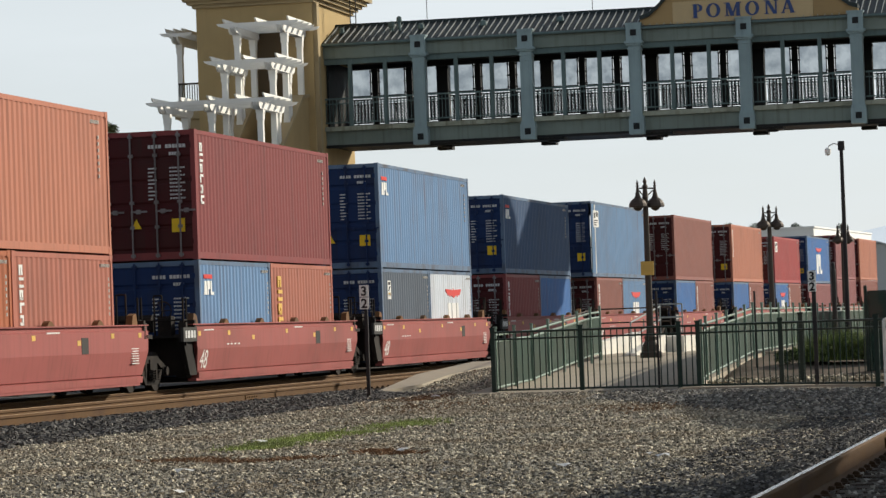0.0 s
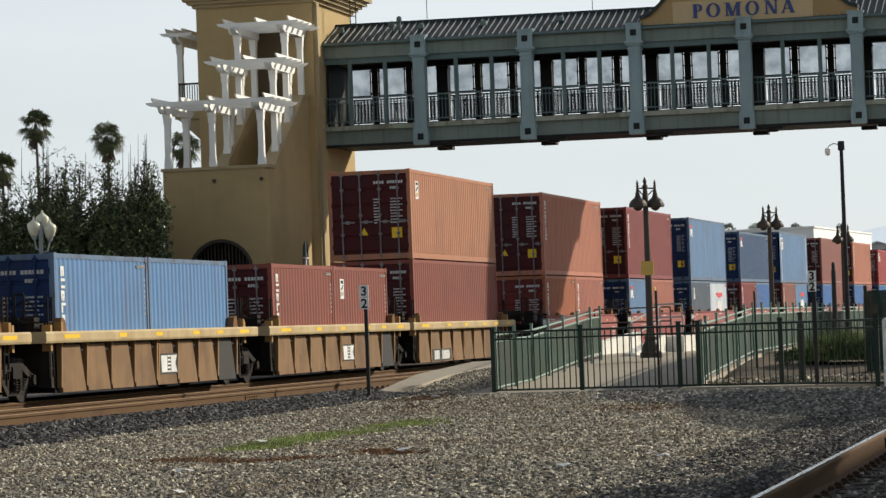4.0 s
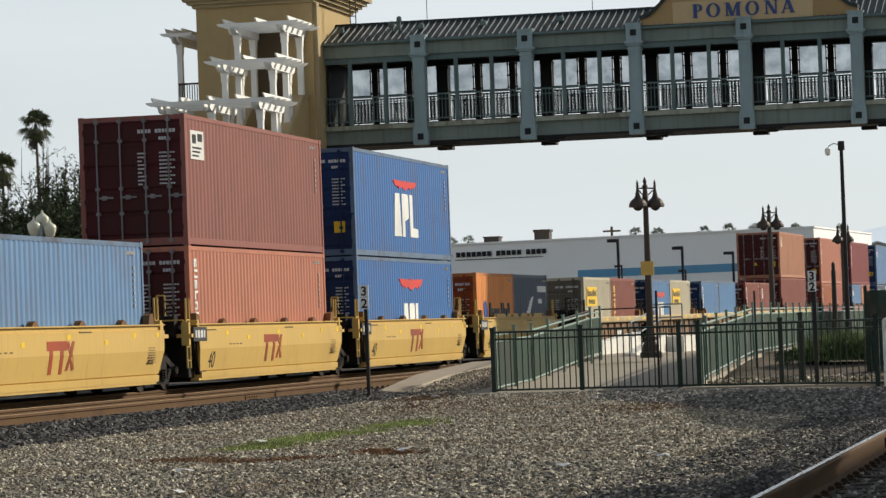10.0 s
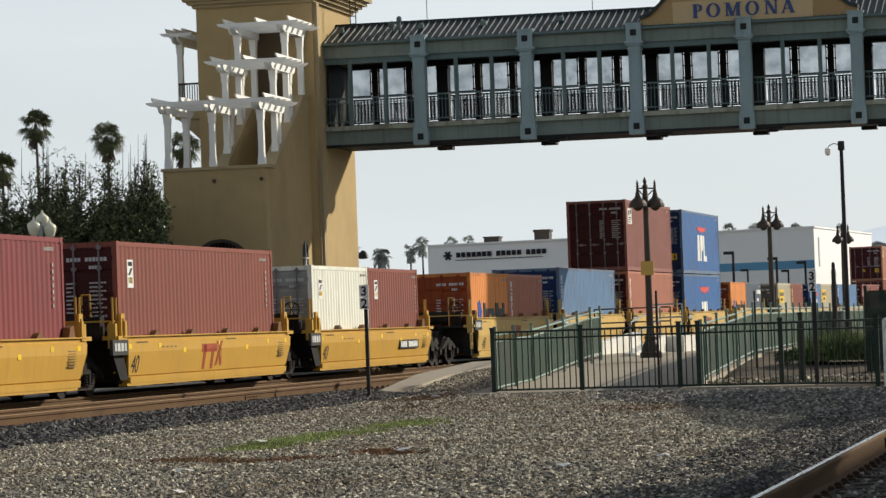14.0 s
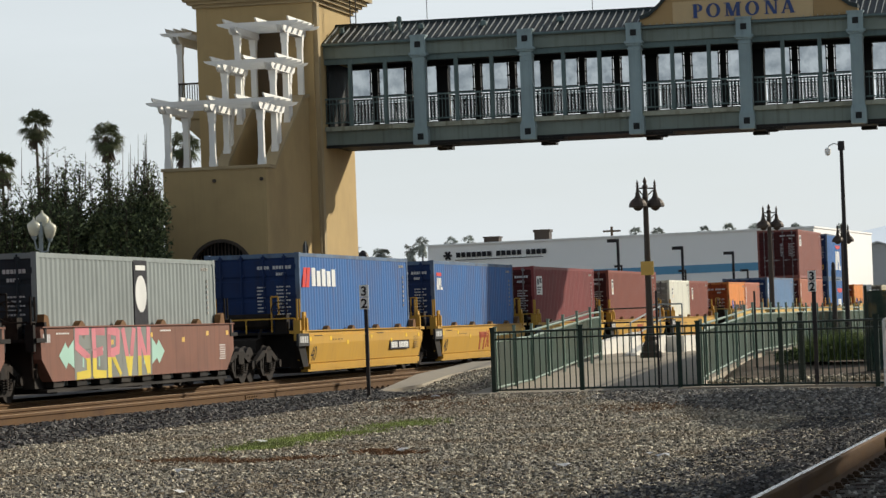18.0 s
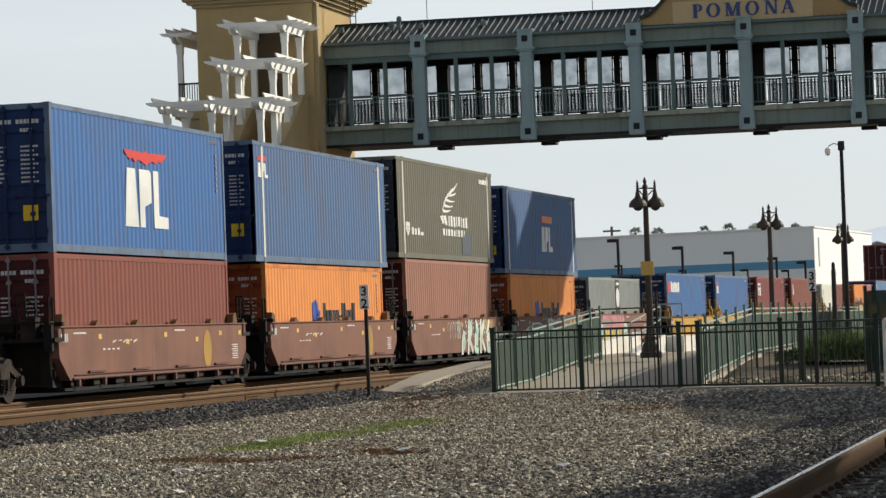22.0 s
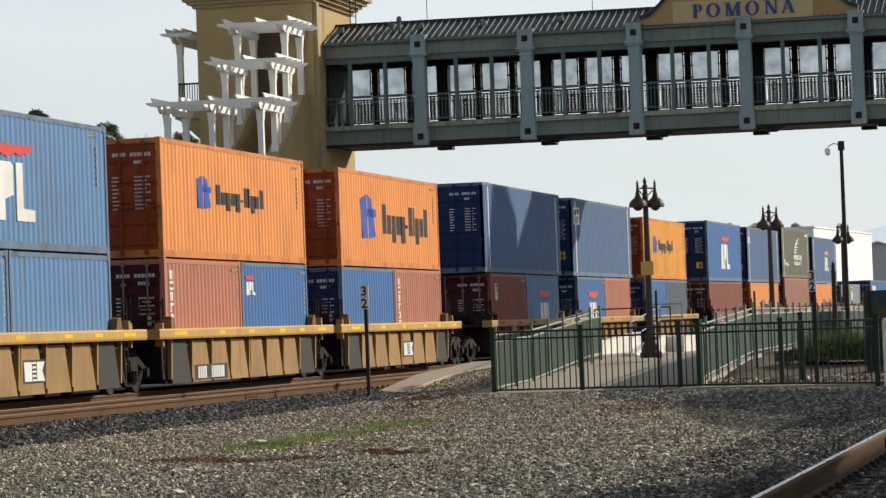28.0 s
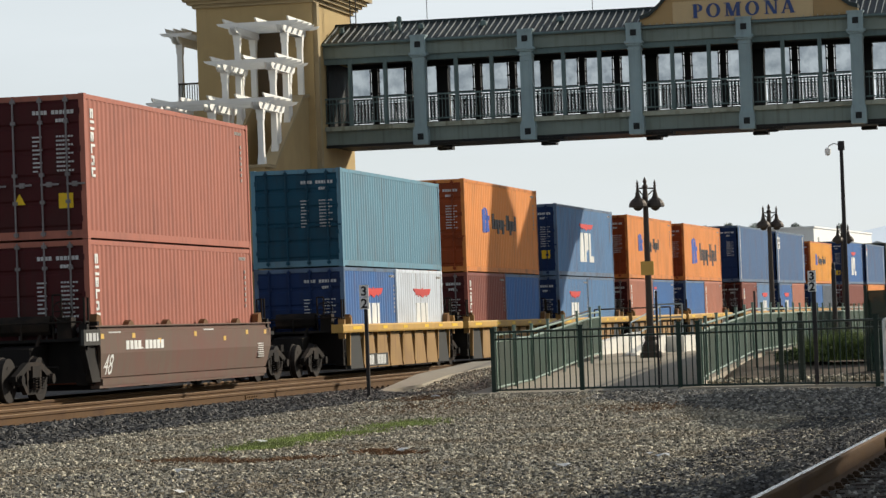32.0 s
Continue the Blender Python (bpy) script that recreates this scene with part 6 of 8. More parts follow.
def ends(w, mat, length, style, top):
    """Floor, end platforms, ladders and guides."""
    h = length / 2
    def floor(bm):
        box(bm, -1.24, 1.24, -h + 1.0, h - 1.0, 0.18, 0.235)
        for k in range(5):
            y = -h + 1.2 + k * (length - 2.4) / 4
            box(bm, -1.3, 1.3, y - 0.1, y + 0.1, 0.14, 0.2)
    piece("well_floor", cached(("floor", round(length, 2)), floor), M["black_and_shade"], w)
    def platform(bm):
        box(bm, -1.3, 1.3, 0.0, 0.5, 1.12, 1.18)
        prism(bm, [(-0.7, 0.5), (0.9, 0.5), (0.9, 1.12), (-0.7, 1.0)], "x", -0.4, 0.4)
        box(bm, -1.24, 1.24, 0.42, 0.5, 0.3, 1.12)
        prism(bm, [(0.3, 0.25), (1.0, 0.25), (0.5, 1.12), (0.3, 1.12)], "x", 1.0, 1.24)
        prism(bm, [(0.3, 0.25), (1.0, 0.25), (0.5, 1.12), (0.3, 1.12)], "x", -1.24, -1.0)
    def step(bm):
        box(bm, -0.17, 0.17, -0.16, 0.42, 1.12, 1.2)
        box(bm, -0.17, 0.17, 0.3, 0.42, 1.2, 1.5)
        box(bm, -0.05, 0.12, -0.2, -0.08, 0.95, 1.45)
    def ladder(bm):
        for y in (0.02, 0.26):
            bar(bm, (0, y, 0.45), (0, y, 1.98), 0.024, 6)
        for z in (0.62, 0.92, 1.22, 1.5):
            bar(bm, (0, 0.02, z), (0, 0.26, z), 0.018, 6)
    def rail(bm):
        bar(bm, (-1.25, -0.02, 1.5), (1.25, -0.02, 1.5), 0.02, 6)
        for x in (-1.25, 0, 1.25):
            bar(bm, (x, -0.02, 1.15), (x, -0.02, 1.5), 0.02, 6)
        for x in (-1.0, -0.8, 0.62, 0.8):
            bar(bm, (x, 0.12, 1.15), (x, 0.12, 2.05), 0.022, 6)
        bar(bm, (0.62, 0.12, 2.05), (0.8, 0.12, 2.05), 0.022, 6)
        bar(bm, (-1.0, 0.12, 2.05), (-0.8, 0.12, 2.05), 0.022, 6)
    def corner(bm):
        prism(bm, [(0.55, top), (0.95, top), (0.86, top + 0.22), (0.64, top + 0.26)], "x", -0.08, 0.06)
    def brake(bm):
        bar(bm, (-0.5, 0.25, 1.45), (0.55, 0.25, 1.45), 0.2, 10)
        box(bm, 0.7, 1.0, 0.1, 0.4, 1.18, 1.6)
        for k in range(12):
            p, q = math.tau * k / 12, math.tau * (k + 1) / 12
            bar(bm, (0.85 + 0.2 * math.cos(p), 0, 1.72 + 0.2 * math.sin(p)), (0.85 + 0.2 * math.cos(q), 0, 1.72 + 0.2 * math.sin(q)), 0.014, 5)
        for k in range(3):
            p = math.pi * k / 3
            bar(bm, (0.85 - 0.2 * math.cos(p), 0, 1.72 - 0.2 * math.sin(p)), (0.85 + 0.2 * math.cos(p), 0, 1.72 + 0.2 * math.sin(p)), 0.01, 4)
        bar(bm, (-0.6, 0.3, 1.3), (-0.6, -0.35, 0.9), 0.05, 6)
        bar(bm, (0.3, -0.3, 0.75), (0.35, 0.1, 1.25), 0.04, 6)
        bar(bm, (-1.0, -0.3, 0.7), (0.9, -0.5, 0.62), 0.03, 6)
    paint = mat if style in ("yellow",) else M["well_tan"] if style == "tan" else M["black_and_shade"]
    for s in (1, -1):
        m = pose(0, -h - 0.12, 0) if s > 0 else pose(0, h + 0.12, 0, 0, 0, 180)
        # End platforms near black: the gap's shade put into the colour.
        p = piece("end_platform", cached(("platform",), platform), M["black_and_shade"], w, m=m)
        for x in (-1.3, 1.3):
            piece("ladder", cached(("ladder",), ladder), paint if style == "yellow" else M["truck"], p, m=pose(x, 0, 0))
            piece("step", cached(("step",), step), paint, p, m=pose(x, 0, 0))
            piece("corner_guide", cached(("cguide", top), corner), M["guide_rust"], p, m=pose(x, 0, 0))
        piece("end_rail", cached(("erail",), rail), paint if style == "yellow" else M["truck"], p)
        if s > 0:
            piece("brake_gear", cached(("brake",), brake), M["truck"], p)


def well_ribbed(length, marks=(), dull=False, brown=False):
    """A well unit with a boxed top flange and upright ribs."""
    w = thing("well_car", pose(0, 0, 0), "rusty brown ribbed steel well car, dull and dusty" if dull else "dusty tan ribbed steel well car with a yellow top flange", "well car", "well cars of the train")
    tan, webm = (M["well_dull"], M["well_dull"]) if dull else (M["well_rib"], M["well_brownish"]) if brown else (M["well_tan"], M["well_panel"])
    h = length / 2
    n = 9
    for s in (1, -1):
        def flange(bm):
            prism(bm, [(1.2, 1.10), (1.50, 1.10), (1.52, 1.14), (1.52, 1.28), (1.50, 1.32), (1.2, 1.32)], "y", -h - 0.85, h + 0.8)
        side = piece("top_flange", cached(("flange", round(length, 2)), flange), M["dull_flange"] if dull else M["dusty_flange"] if brown else M["well_flange"], w, "worn boxed top flange", pose(0, 0, 0, 0, 0, 0 if s > 0 else 180))
        # Near-black web, seen as rib shadow wedges beside the panels.
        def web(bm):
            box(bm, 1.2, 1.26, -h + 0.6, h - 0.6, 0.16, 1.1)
        piece("side_web", cached(("web", round(length, 2)), web), M["black_and_shade"], side)
        def low(bm):
            o = 1.36 if dull else 1.25
            prism(bm, [(1.2, 0.14), (o, 0.14), (o, 0.24), (1.2, 0.24)], "y", -h + 0.35, h - 0.35)
            box(bm, 1.26, 1.31, -h + 0.5, h - 0.5, 0.93, 0.97)
        piece("bottom_sill", cached(("low", round(length, 2), dull), low), tan if dull else M["black_and_shade"], side)
        def rib(bm):
            prism(bm, [(1.26, 0.24), (1.345, 0.24), (1.375, 1.1), (1.26, 1.1)], "y", -0.045, 0.045)
        rm = cached(("rib",), rib)
        pitch = (length - 1.0) / (n - 1)
        for k in range(n):
            y = -h + 0.5 + pitch * k
            piece("rib", rm, tan, side, m=pose(0, y, 0))
            if k == (n - 1) // 2:
                piece("rib", rm, tan, side, m=pose(0, y + 0.14, 0))
        # Far edge cut back so the dark web shows as the rib's shadow.
        def panel(bm):
            prism(bm, [(-pitch * 0.47, 0.15), (pitch * 0.44, 0.15), (pitch * 0.22, 1.06), (-pitch * 0.45, 1.06)], "x", 1.262, 1.345 if not dull else 1.305)
        pm = cached(("panel", round(length, 2), n, dull), panel)
        for k in range(n - 1):
            y = -h + 0.5 + pitch * (k + 0.5)
            piece("panel", pm, M["well_grey"] if k == n - 2 or (k == 0 and not (brown or dull)) else webm, side, m=pose(0, y, 0))
        def flange_marks(bm):
            for y, a in ((-h * 0.9, 0.95), (-h * 0.42, 0.5), (-h * 0.05, 0.5), (h * 0.36, 0.5), (h * 0.64, 0.5), (h * 0.94, 0.8)):
                prism(bm, rect(y - a / 2, y + a / 2, 1.18, 1.26), "x", 1.51, 1.524)
        quiet(piece("flange_patch", cached(("fmarks", round(length, 2)), flange_marks), M["flange_rust"] if dull else M["mark_yellow"], side))
        if "logo" in marks and s > 0:
            for j, quads in ((4, [[(-0.46, 0.40), (-0.06, 0.40), (-0.06, 0.76), (-0.5, 0.76)], [(0.22, 0.40), (0.66, 0.40), (0.52, 0.59), (0.66, 0.76), (0.22, 0.76)]] + [rect(-0.02, 0.18, 0.40 + 0.08 * q, 0.44 + 0.08 * q) for q in range(5)]),):
                k0 = -h + 0.5 + pitch * (j + 0.5)
                bm = bmesh.new()
                box(bm, 1.30, 1.35, k0 - 0.55, k0 + 0.75, 0.36, 0.80)
                bp = part("mark_panel", bm, M["well_grey"], side)
                bm = bmesh.new()
                for q in quads:
                    prism(bm, [(k0 + y, z) for y, z in q], "x", 1.345, 1.356)
                part("block_mark", bm, M["mark_white"], bp, "worn white block shape")
        if "plate" in marks and s > 0:
            k0 = -h + 0.5 + pitch * 1.5
            bm = bmesh.new()
            box(bm, 1.29, 1.352, k0 - 0.6, k0 + 2.0, 0.18, 0.52)
            part("number_panel", bm, M["well_grey"], side)
            bm = bmesh.new()
            for q in letters(k0 - 0.36, k0 + 1.7, 0.22, 0.48, [(1, 0, 0.5)] * 4 + [(0.02, 0, 1.2)] + [(1, 0, 0.5)] * 6):
                prism(bm, q, "x", 1.345, 1.358)
            quiet(part("number_block", bm, M["mark_white"], side))
    ends(w, tan, length, "dull" if dull else "tan", 1.32)
    return w


def bogie():
    """A two-axle truck, its wheels turning."""
    t = thing("bogie", pose(0, 0, 0), "dusty dark cast-steel two-axle railway truck with coil springs", "railway truck", "trucks of the train")
    def frame_side(bm):
        for x in (-0.05,):
            prism(bm, [(-1.08, 0.50), (-0.75, 0.62), (-0.4, 0.75), (0.4, 0.75), (0.75, 0.62), (1.08, 0.50), (1.08, 0.40), (0.8, 0.45), (0.42, 0.60), (-0.42, 0.60), (-0.8, 0.45), (-1.08, 0.40)], "x", x, x + 0.1)
            prism(bm, [(-0.82, 0.46), (-0.46, 0.14), (0.46, 0.14), (0.82, 0.46), (0.68, 0.46), (0.38, 0.24), (-0.38, 0.24), (-0.68, 0.46)], "x", x + 0.005, x + 0.095)
            for y in (-0.42, 0.32):
                box(bm, x + 0.01, x + 0.09, y, y + 0.1, 0.2, 0.64)
            for y in (-0.88, 0.88):
                box(bm, x - 0.02, x + 0.12, y - 0.12, y + 0.12, 0.32, 0.5)
    for x in (-0.97, 0.97):
        piece("side_frame", cached(("sideframe",), frame_side), M["truck"], t, m=pose(x, 0, 0))
    piece("bolster", cached(("bolster",), lambda bm: (box(bm, -1.05, 1.05, -0.2, 0.2, 0.45, 0.68), bar(bm, (0, 0, 0.6), (0, 0, 0.85), 0.2, 10))), M["truck"], t)
    def springs(bm):
        for x in (-1.07, 1.07):
            for y in (-0.2, 0, 0.2):
                for k in range(5):
                    bar(bm, (x, y, 0.24 + k * 0.05), (x, y, 0.262 + k * 0.05), 0.075, 8)
    quiet(piece("spring_nest", cached(("springs",), springs), M["truck"], t))
    for x in (-1.05, 1.05):
        for y in (-0.88, 0.88):
            piece("axle_cap", cached(("cap",), lambda bm: bar(bm, (-0.05, 0, 0.42), (0.05, 0, 0.42), 0.1, 10)), M["truck"], t, m=pose(x, y, 0))
    def wheelset(bm):
        for s in (-1, 1):
            a, b = s * 0.70, s * 0.82
            bar(bm, (a, 0, 0), (b, 0, 0), 0.42, 22)
            bar(bm, (s * 0.67, 0, 0), (a, 0, 0), 0.45, 22)
            for k in range(4):
                g = math.pi / 2 * k
                bar(bm, (b, 0.25 * math.cos(g), 0.25 * math.sin(g)), (b + s * 0.012, 0.25 * math.cos(g), 0.25 * math.sin(g)), 0.035, 6)
        bar(bm, (-1.0, 0, 0), (1.0, 0, 0), 0.075, 8)
    wm = cached(("wheelset",), wheelset)
    sets = [piece("wheelset", wm, M["wheel"], t, m=pose(0, y, 0.42)) for y in (-0.88, 0.88)]
    return t, sets


LP, HC, STD, L40, L20 = 12.192, 2.896, 2.591, 12.192, 6.058
# unit: rear corner of its load at 0 s, well kind, digits, marks, lower load, upper load
# loads: (colour, shaded end colour, kind) for one long box or two short ones (rear one first)
UNITS = [
    (228.5, "red", ("brown", "maroon", "none", HC), ("salmon", "maroon", "none", HC)),
    (213.2, "red", ("mauve", "maroon", "none", HC), ("mauve", "maroon", "none", HC)),
    (197.0, "red", ("mauve", "maroon", "none", STD), ("blue", "blue", "eagle", HC)),
    (180.6, "red", [("blue", "blue", "eagle"), ("brown", "maroon", "upright")], ("red", "red", "box badge", STD)),
    (163.0, "red", [("blue", "blue", "none"), ("brown", "maroon", "upright")], ("salmon", "maroon", "upright", HC)),
    (143.6, "red", [("blue", "blue", "none"), ("brown", "maroon", "upright")], ("brown", "maroon", "none", HC)),
    (122.83, "red", [("brown", "maroon", "upright"), ("light blue", "blue", "eagle")], ("light blue", "blue", "box badge", HC, "long")),
    (104.96, "red", [("maroon", "maroon", "upright"), ("blue", "blue", "none")], ("deep blue", "blue", "eagle small", STD)),
    (87.21, "red", [("slate", "blue", "badge"), ("pale blue", "blue", "eagle")], ("light blue", "blue", "eagle small", HC)),
    (69.42, "red", [("light blue", "blue", "eagle small"), ("brick", "maroon", "gold upright")], ("maroon", "maroon", "upright", HC)),
    (50.99, "red", [("orange brown", "red", "upright"), ("brick", "maroon", "upright")], ("salmon", "maroon", "upright", HC)),
    (30.11, "ribbed", ("red brown", "maroon", "none", HC), ("tan salmon", "maroon", "badge", STD)),
    (14.54, "ribbed", [("red brown", "maroon", "upright"), ("red brown", "maroon", "badge")], None),
    (-1.55, "ribbed", [("mid blue", "blue", "upright"), ("mid blue", "blue", "none")], None),
    (-17.44, "ribbed", [("mid blue", "blue", "eagle"), ("tan", "tan", "yellow panel")], None),
    (-33.24, "ribbed", [("tan", "tan", "yellow panel"), ("red brown", "maroon", "gold upright")], None),
    (-52.97, "yellow", [("orange", "orange", "carrier low"), ("slate", "slate", "fin")], None),
    (-68.73, "yellow", ("blue", "blue", "eagle low", HC), ("blue", "blue", "eagle", HC)),
    (-84.41, "yellow", ("salmon", "maroon", "upright", HC), ("brown", "maroon", "box badge", HC)),
    (-100.0, "yellow", ("light blue", "blue", "upright", HC), None),
    (-115.59, "yellow", [("orange", "orange", "carrier low"), ("salmon", "maroon", "upright")], None),
    (-135.33, "yellow", [("white", "white", "badge"), ("red brown", "maroon", "badge")], None),
    (-151.3, "yellow", ("red brown", "maroon", "badge", HC), None),
    (-166.9, "yellow", ("maroon", "maroon", "box badge", HC), None),
    (-182.92, "yellow", ("blue", "blue", "eagle small", HC), None),
    (-198.6, "yellow", ("blue", "blue", "row", HC), None),
    (-218.37, "brown", ("grey", "slate", "centre bars", STD), None),
    (-233.68, "brown", ("orange", "orange", "carrier low", STD), ("grey blue", "blue", "eagle orange", HC, "long")),
    (-249.16, "brown", ("dusty brown", "maroon", "none", HC), ("olive grey", "slate", "wing", HC, "long")),
    (-264.32, "brown", ("orange", "orange", "carrier low", STD), ("grey blue", "blue", "eagle small", HC, "long")),
    (-279.83, "brown", ("red brown", "maroon", "none", STD), ("blue", "blue", "eagle", HC)),
    (-299.39, "ribbed", [("blue", "blue", "none"), ("slate", "blue", "none")], ("yellow orange", "orange", "carrier", STD)),
    (-315.5, "ribbed", [("blue", "blue", "eagle"), ("salmon", "maroon", "none")], ("grey blue", "blue", "box badge", HC, "long")),
    (-331.66, "ribbed", [("red brown", "maroon", "badge"), ("light blue", "blue", "eagle")], ("grey blue", "blue", "none", HC, "long")),
    (-351.4, "ribbed", [("blue", "blue", "none"), ("salmon", "maroon", "upright")], ("orange", "orange", "carrier big", STD)),
    (-367.28, "ribbed", [("salmon", "maroon", "upright"), ("blue", "blue", "eagle small")], ("orange", "orange", "carrier", STD)),
    (-383.22, "ribbed", [("mid blue", "blue", "eagle"), ("mid blue", "blue", "none")], ("mid blue", "blue", "eagle", STD)),
    (-399.18, "ribbed", [("red brown", "maroon", "upright"), ("blue", "blue", "none")], ("orange", "orange", "carrier", HC)),
    (-415.06, "ribbed", [("blue", "blue", "eagle"), ("pale blue", "white", "eagle")], ("teal", "teal", "none", STD)),
    (-436.25, "brown", ("brick", "maroon", "upright", HC), ("brick", "maroon", "upright", HC)),
]


def build_train():
    centres = [u[0] + L40 / 2 for u in UNITS]
    for i, (rear, style, lower, upper) in enumerate(UNITS):
        c = centres[i]
        short = style in ("ribbed",)
        gaps = [abs(c - centres[k]) for k in (i - 1, i + 1) if 0 <= k < len(UNITS)]
        length = 15.2 if min(gaps) > 16.9 and style == "red" else 13.3
        if style == "ribbed":
            w = well_ribbed(13.4, () if 31 <= i <= 33 else ("plate",) if i % 3 == 2 else ("logo",), 31 <= i <= 33, i < 20)
        else:
            digits = {"red": "48", "yellow": "40", "brown": ""}[style]
            mk = ()
            if style == "yellow":
                mk = ("plate",) if i in (16, 21, 25) else ("logo",)
            last = i == len(UNITS) - 1
            if style == "brown":
                mk = {26: ("letters",), 27: ("blobs",), 28: ("pale",), 39: ("stripe",)}.get(i, ("oval",))
            w = well_smooth(style, length, "48" if last else digits, mk, 1.17 if 21 <= i <= 25 else 1.39, style == "brown" and not last, i in (29, 30), last)
        MOVERS.append((w, c, 0.0))
        where = "resting in a well car"
        if isinstance(lower, list):
            for k, (col, dk, kind) in enumerate(lower):
                y = c - L40 / 2 + L20 / 2 + k * (L40 - L20)
                MOVERS.append((shipping_container(col, dk, L20, STD, kind, where), y, WELL_FLOOR))
            top = WELL_FLOOR + STD
        else:
            MOVERS.append((shipping_container(lower[0], lower[1], L40, lower[3], lower[2], where), c, WELL_FLOOR))
            top = WELL_FLOOR + lower[3]
        if upper:
            long = len(upper) > 4
            L = 13.72 if long else L40
            MOVERS.append((shipping_container(upper[0], upper[1], L, upper[3], upper[2], "stacked on the load below", 0.76 if long else 0.0), c, top + 0.012))
    # trucks: one shared between neighbours, two where cars couple
    spots = []
    for a, b in zip(centres, centres[1:]):
        if a - b > 19.0:
            spots += [a - 8.9 + 0.25, b + 8.9 - 0.25]
        else:
            spots.append((a + b) / 2)
    spots += [centres[0] + 8.6, centres[-1] - 9.0, centres[-1] - 12.2]
    first = None
    for s in spots:
        t, sets = bogie()
        MOVERS.append((t, s, 0.0))
        WHEELS.extend(sets)


WHEELS = []
build_train()

# ---- island platform, ramp and paths ----
PZ = 0.27


def slab(name, pts, z0, mat, label, category, kind="structure"):
    """A thick slab whose top corners are given as (x, y, z)."""
    bm = bmesh.new()
    top = [bm.verts.new(p) for p in pts]
    low = [bm.verts.new((p[0], p[1], z0)) for p in pts]
    bm.faces.new(top)
    bm.faces.new(low[::-1])
    for k in range(len(pts)):
        j = (k + 1) % len(pts)
        bm.faces.new((top[k], low[k], low[j], top[j]))
    ob = part(name, bm, mat)
    return tagged(ob, label, category, kind=kind)


slab("platform", [(-16.35, 80, PZ), (-7.6, 80, PZ), (-7.6, 300, PZ), (-16.35, 300, PZ)], -0.5, M["concrete"], "worn concrete island platform between the tracks", "platform")
slab("platform_ramp", [(-16.75, 69.9, -0.22), (-16.1, 71.8, -0.11), (-16.22, 75.2, 0.03), (-15.9, 77.4, 0.14), (-15.4, 79.99, PZ - 0.004), (-16.62, 79.99, PZ - 0.004), (-17.1, 75.7, 0.06)], -0.5, M["concrete"], "smooth concrete ramp down from the platform end", "ramp")
slab("pavement", [(-12.3, 58.3, -0.085), (-7.95, 57.3, -0.085), (-9.35, 79.98, PZ - 0.008), (-13.3, 79.98, PZ - 0.008)], -0.5, M["concrete"], "dusty concrete path rising to the platform", "path")
slab("kerb_strip", [(-8.15, 57.1, -0.06), (-3.6, 54.6, -0.06), (-3.4, 55.6, -0.06), (-8.1, 58.3, -0.06)], -0.5, M["concrete"], "narrow concrete strip under the fence", "kerb")


def mound():
    bm = bmesh.new()
    rows = []
    for j in range(15):
        y = 58.3 + j * 1.6
        rows.append([bm.verts.new((x - 0.0647 * max(0.0, y - 58 - 0.35 * (x + 8)) * max(0.0, (-x - 3.2) / 4.8), y - (x + 8) * 0.35, -0.2 + 0.42 * smooth_step(j, 0, 7) + 0.08 * noise.noise(Vector((x * 1.3, y * 1.1, 3))) - (0.25 if i in (0, 13) else 0))) for i, x in enumerate([-8.05 + 0.37 * q for q in range(14)])])
    for a, b in zip(rows, rows[1:]):
        for i in range(13):
            bm.faces.new((a[i], a[i + 1], b[i + 1], b[i]))
    return tagged(part("planting_bed", bm, M["mulch"], smooth=True), "sloping bed of bark and stones behind the fence", "planting bed", kind="structure")


mound()

# mini-high platform: low white block, ramp walls and pipe rails
acc = thing("boarding_ramp", pose(0, 0, 0), "low white concrete boarding ramp with pipe handrails on the platform", "ramp")
bm = bmesh.new()
box(bm, -13.15, -12.15, 86.2, 90.5, PZ, PZ + 0.42)
part("ramp_block", bm, M["white_conc"], acc, "white-painted concrete block")
bm = bmesh.new()
prism(bm, [(80.6, PZ), (86.2, PZ), (86.2, PZ + 0.5), (80.6, PZ + 0.06)], "x", -12.85, -12.6)
part("ramp_wall", bm, M["white_conc"], acc)
bm = bmesh.new()
prism(bm, [(77.6, PZ - 0.05), (92.0, PZ), (92.0, PZ + 0.55), (77.6, PZ + 0.1)], "x", -14.45, -14.2)
part("ramp_wall", bm, M["white_conc"], acc)
for pts in ([(-12.72, 80.8, PZ + 0.06), (-12.72, 80.8, 1.1), (-12.72, 85.9, 1.5), (-12.72, 85.9, PZ + 0.5)], [(-12.72, 80.8, 0.72), (-12.72, 85.9, 1.15)],
            [(-13.1, 86.4, PZ + 0.5), (-13.1, 86.4, 1.55), (-12.2, 86.4, 1.55), (-12.2, 86.4, PZ + 0.5)], [(-13.1, 86.4, 1.2), (-12.2, 86.4, 1.2)],
            [(-14.3, 78.0, PZ), (-14.3, 78.0, 1.15), (-14.3, 84.0, 1.45), (-14.3, 84.0, PZ + 0.2)], [(-15.6, 92.5, PZ), (-15.6, 92.5, 1.5), (-13.4, 92.5, 1.5), (-13.4, 92.5, PZ)], [(-15.6, 92.5, 1.1), (-13.4, 92.5, 1.1)]):
    bm = bmesh.new()
    for a, b in zip(pts, pts[1:]):
        bar(bm, a, b, 0.021, 7)
    part("handrail", bm, M["lamp_arm"] if pts[0][0] > -13.2 else M["iron"], acc)


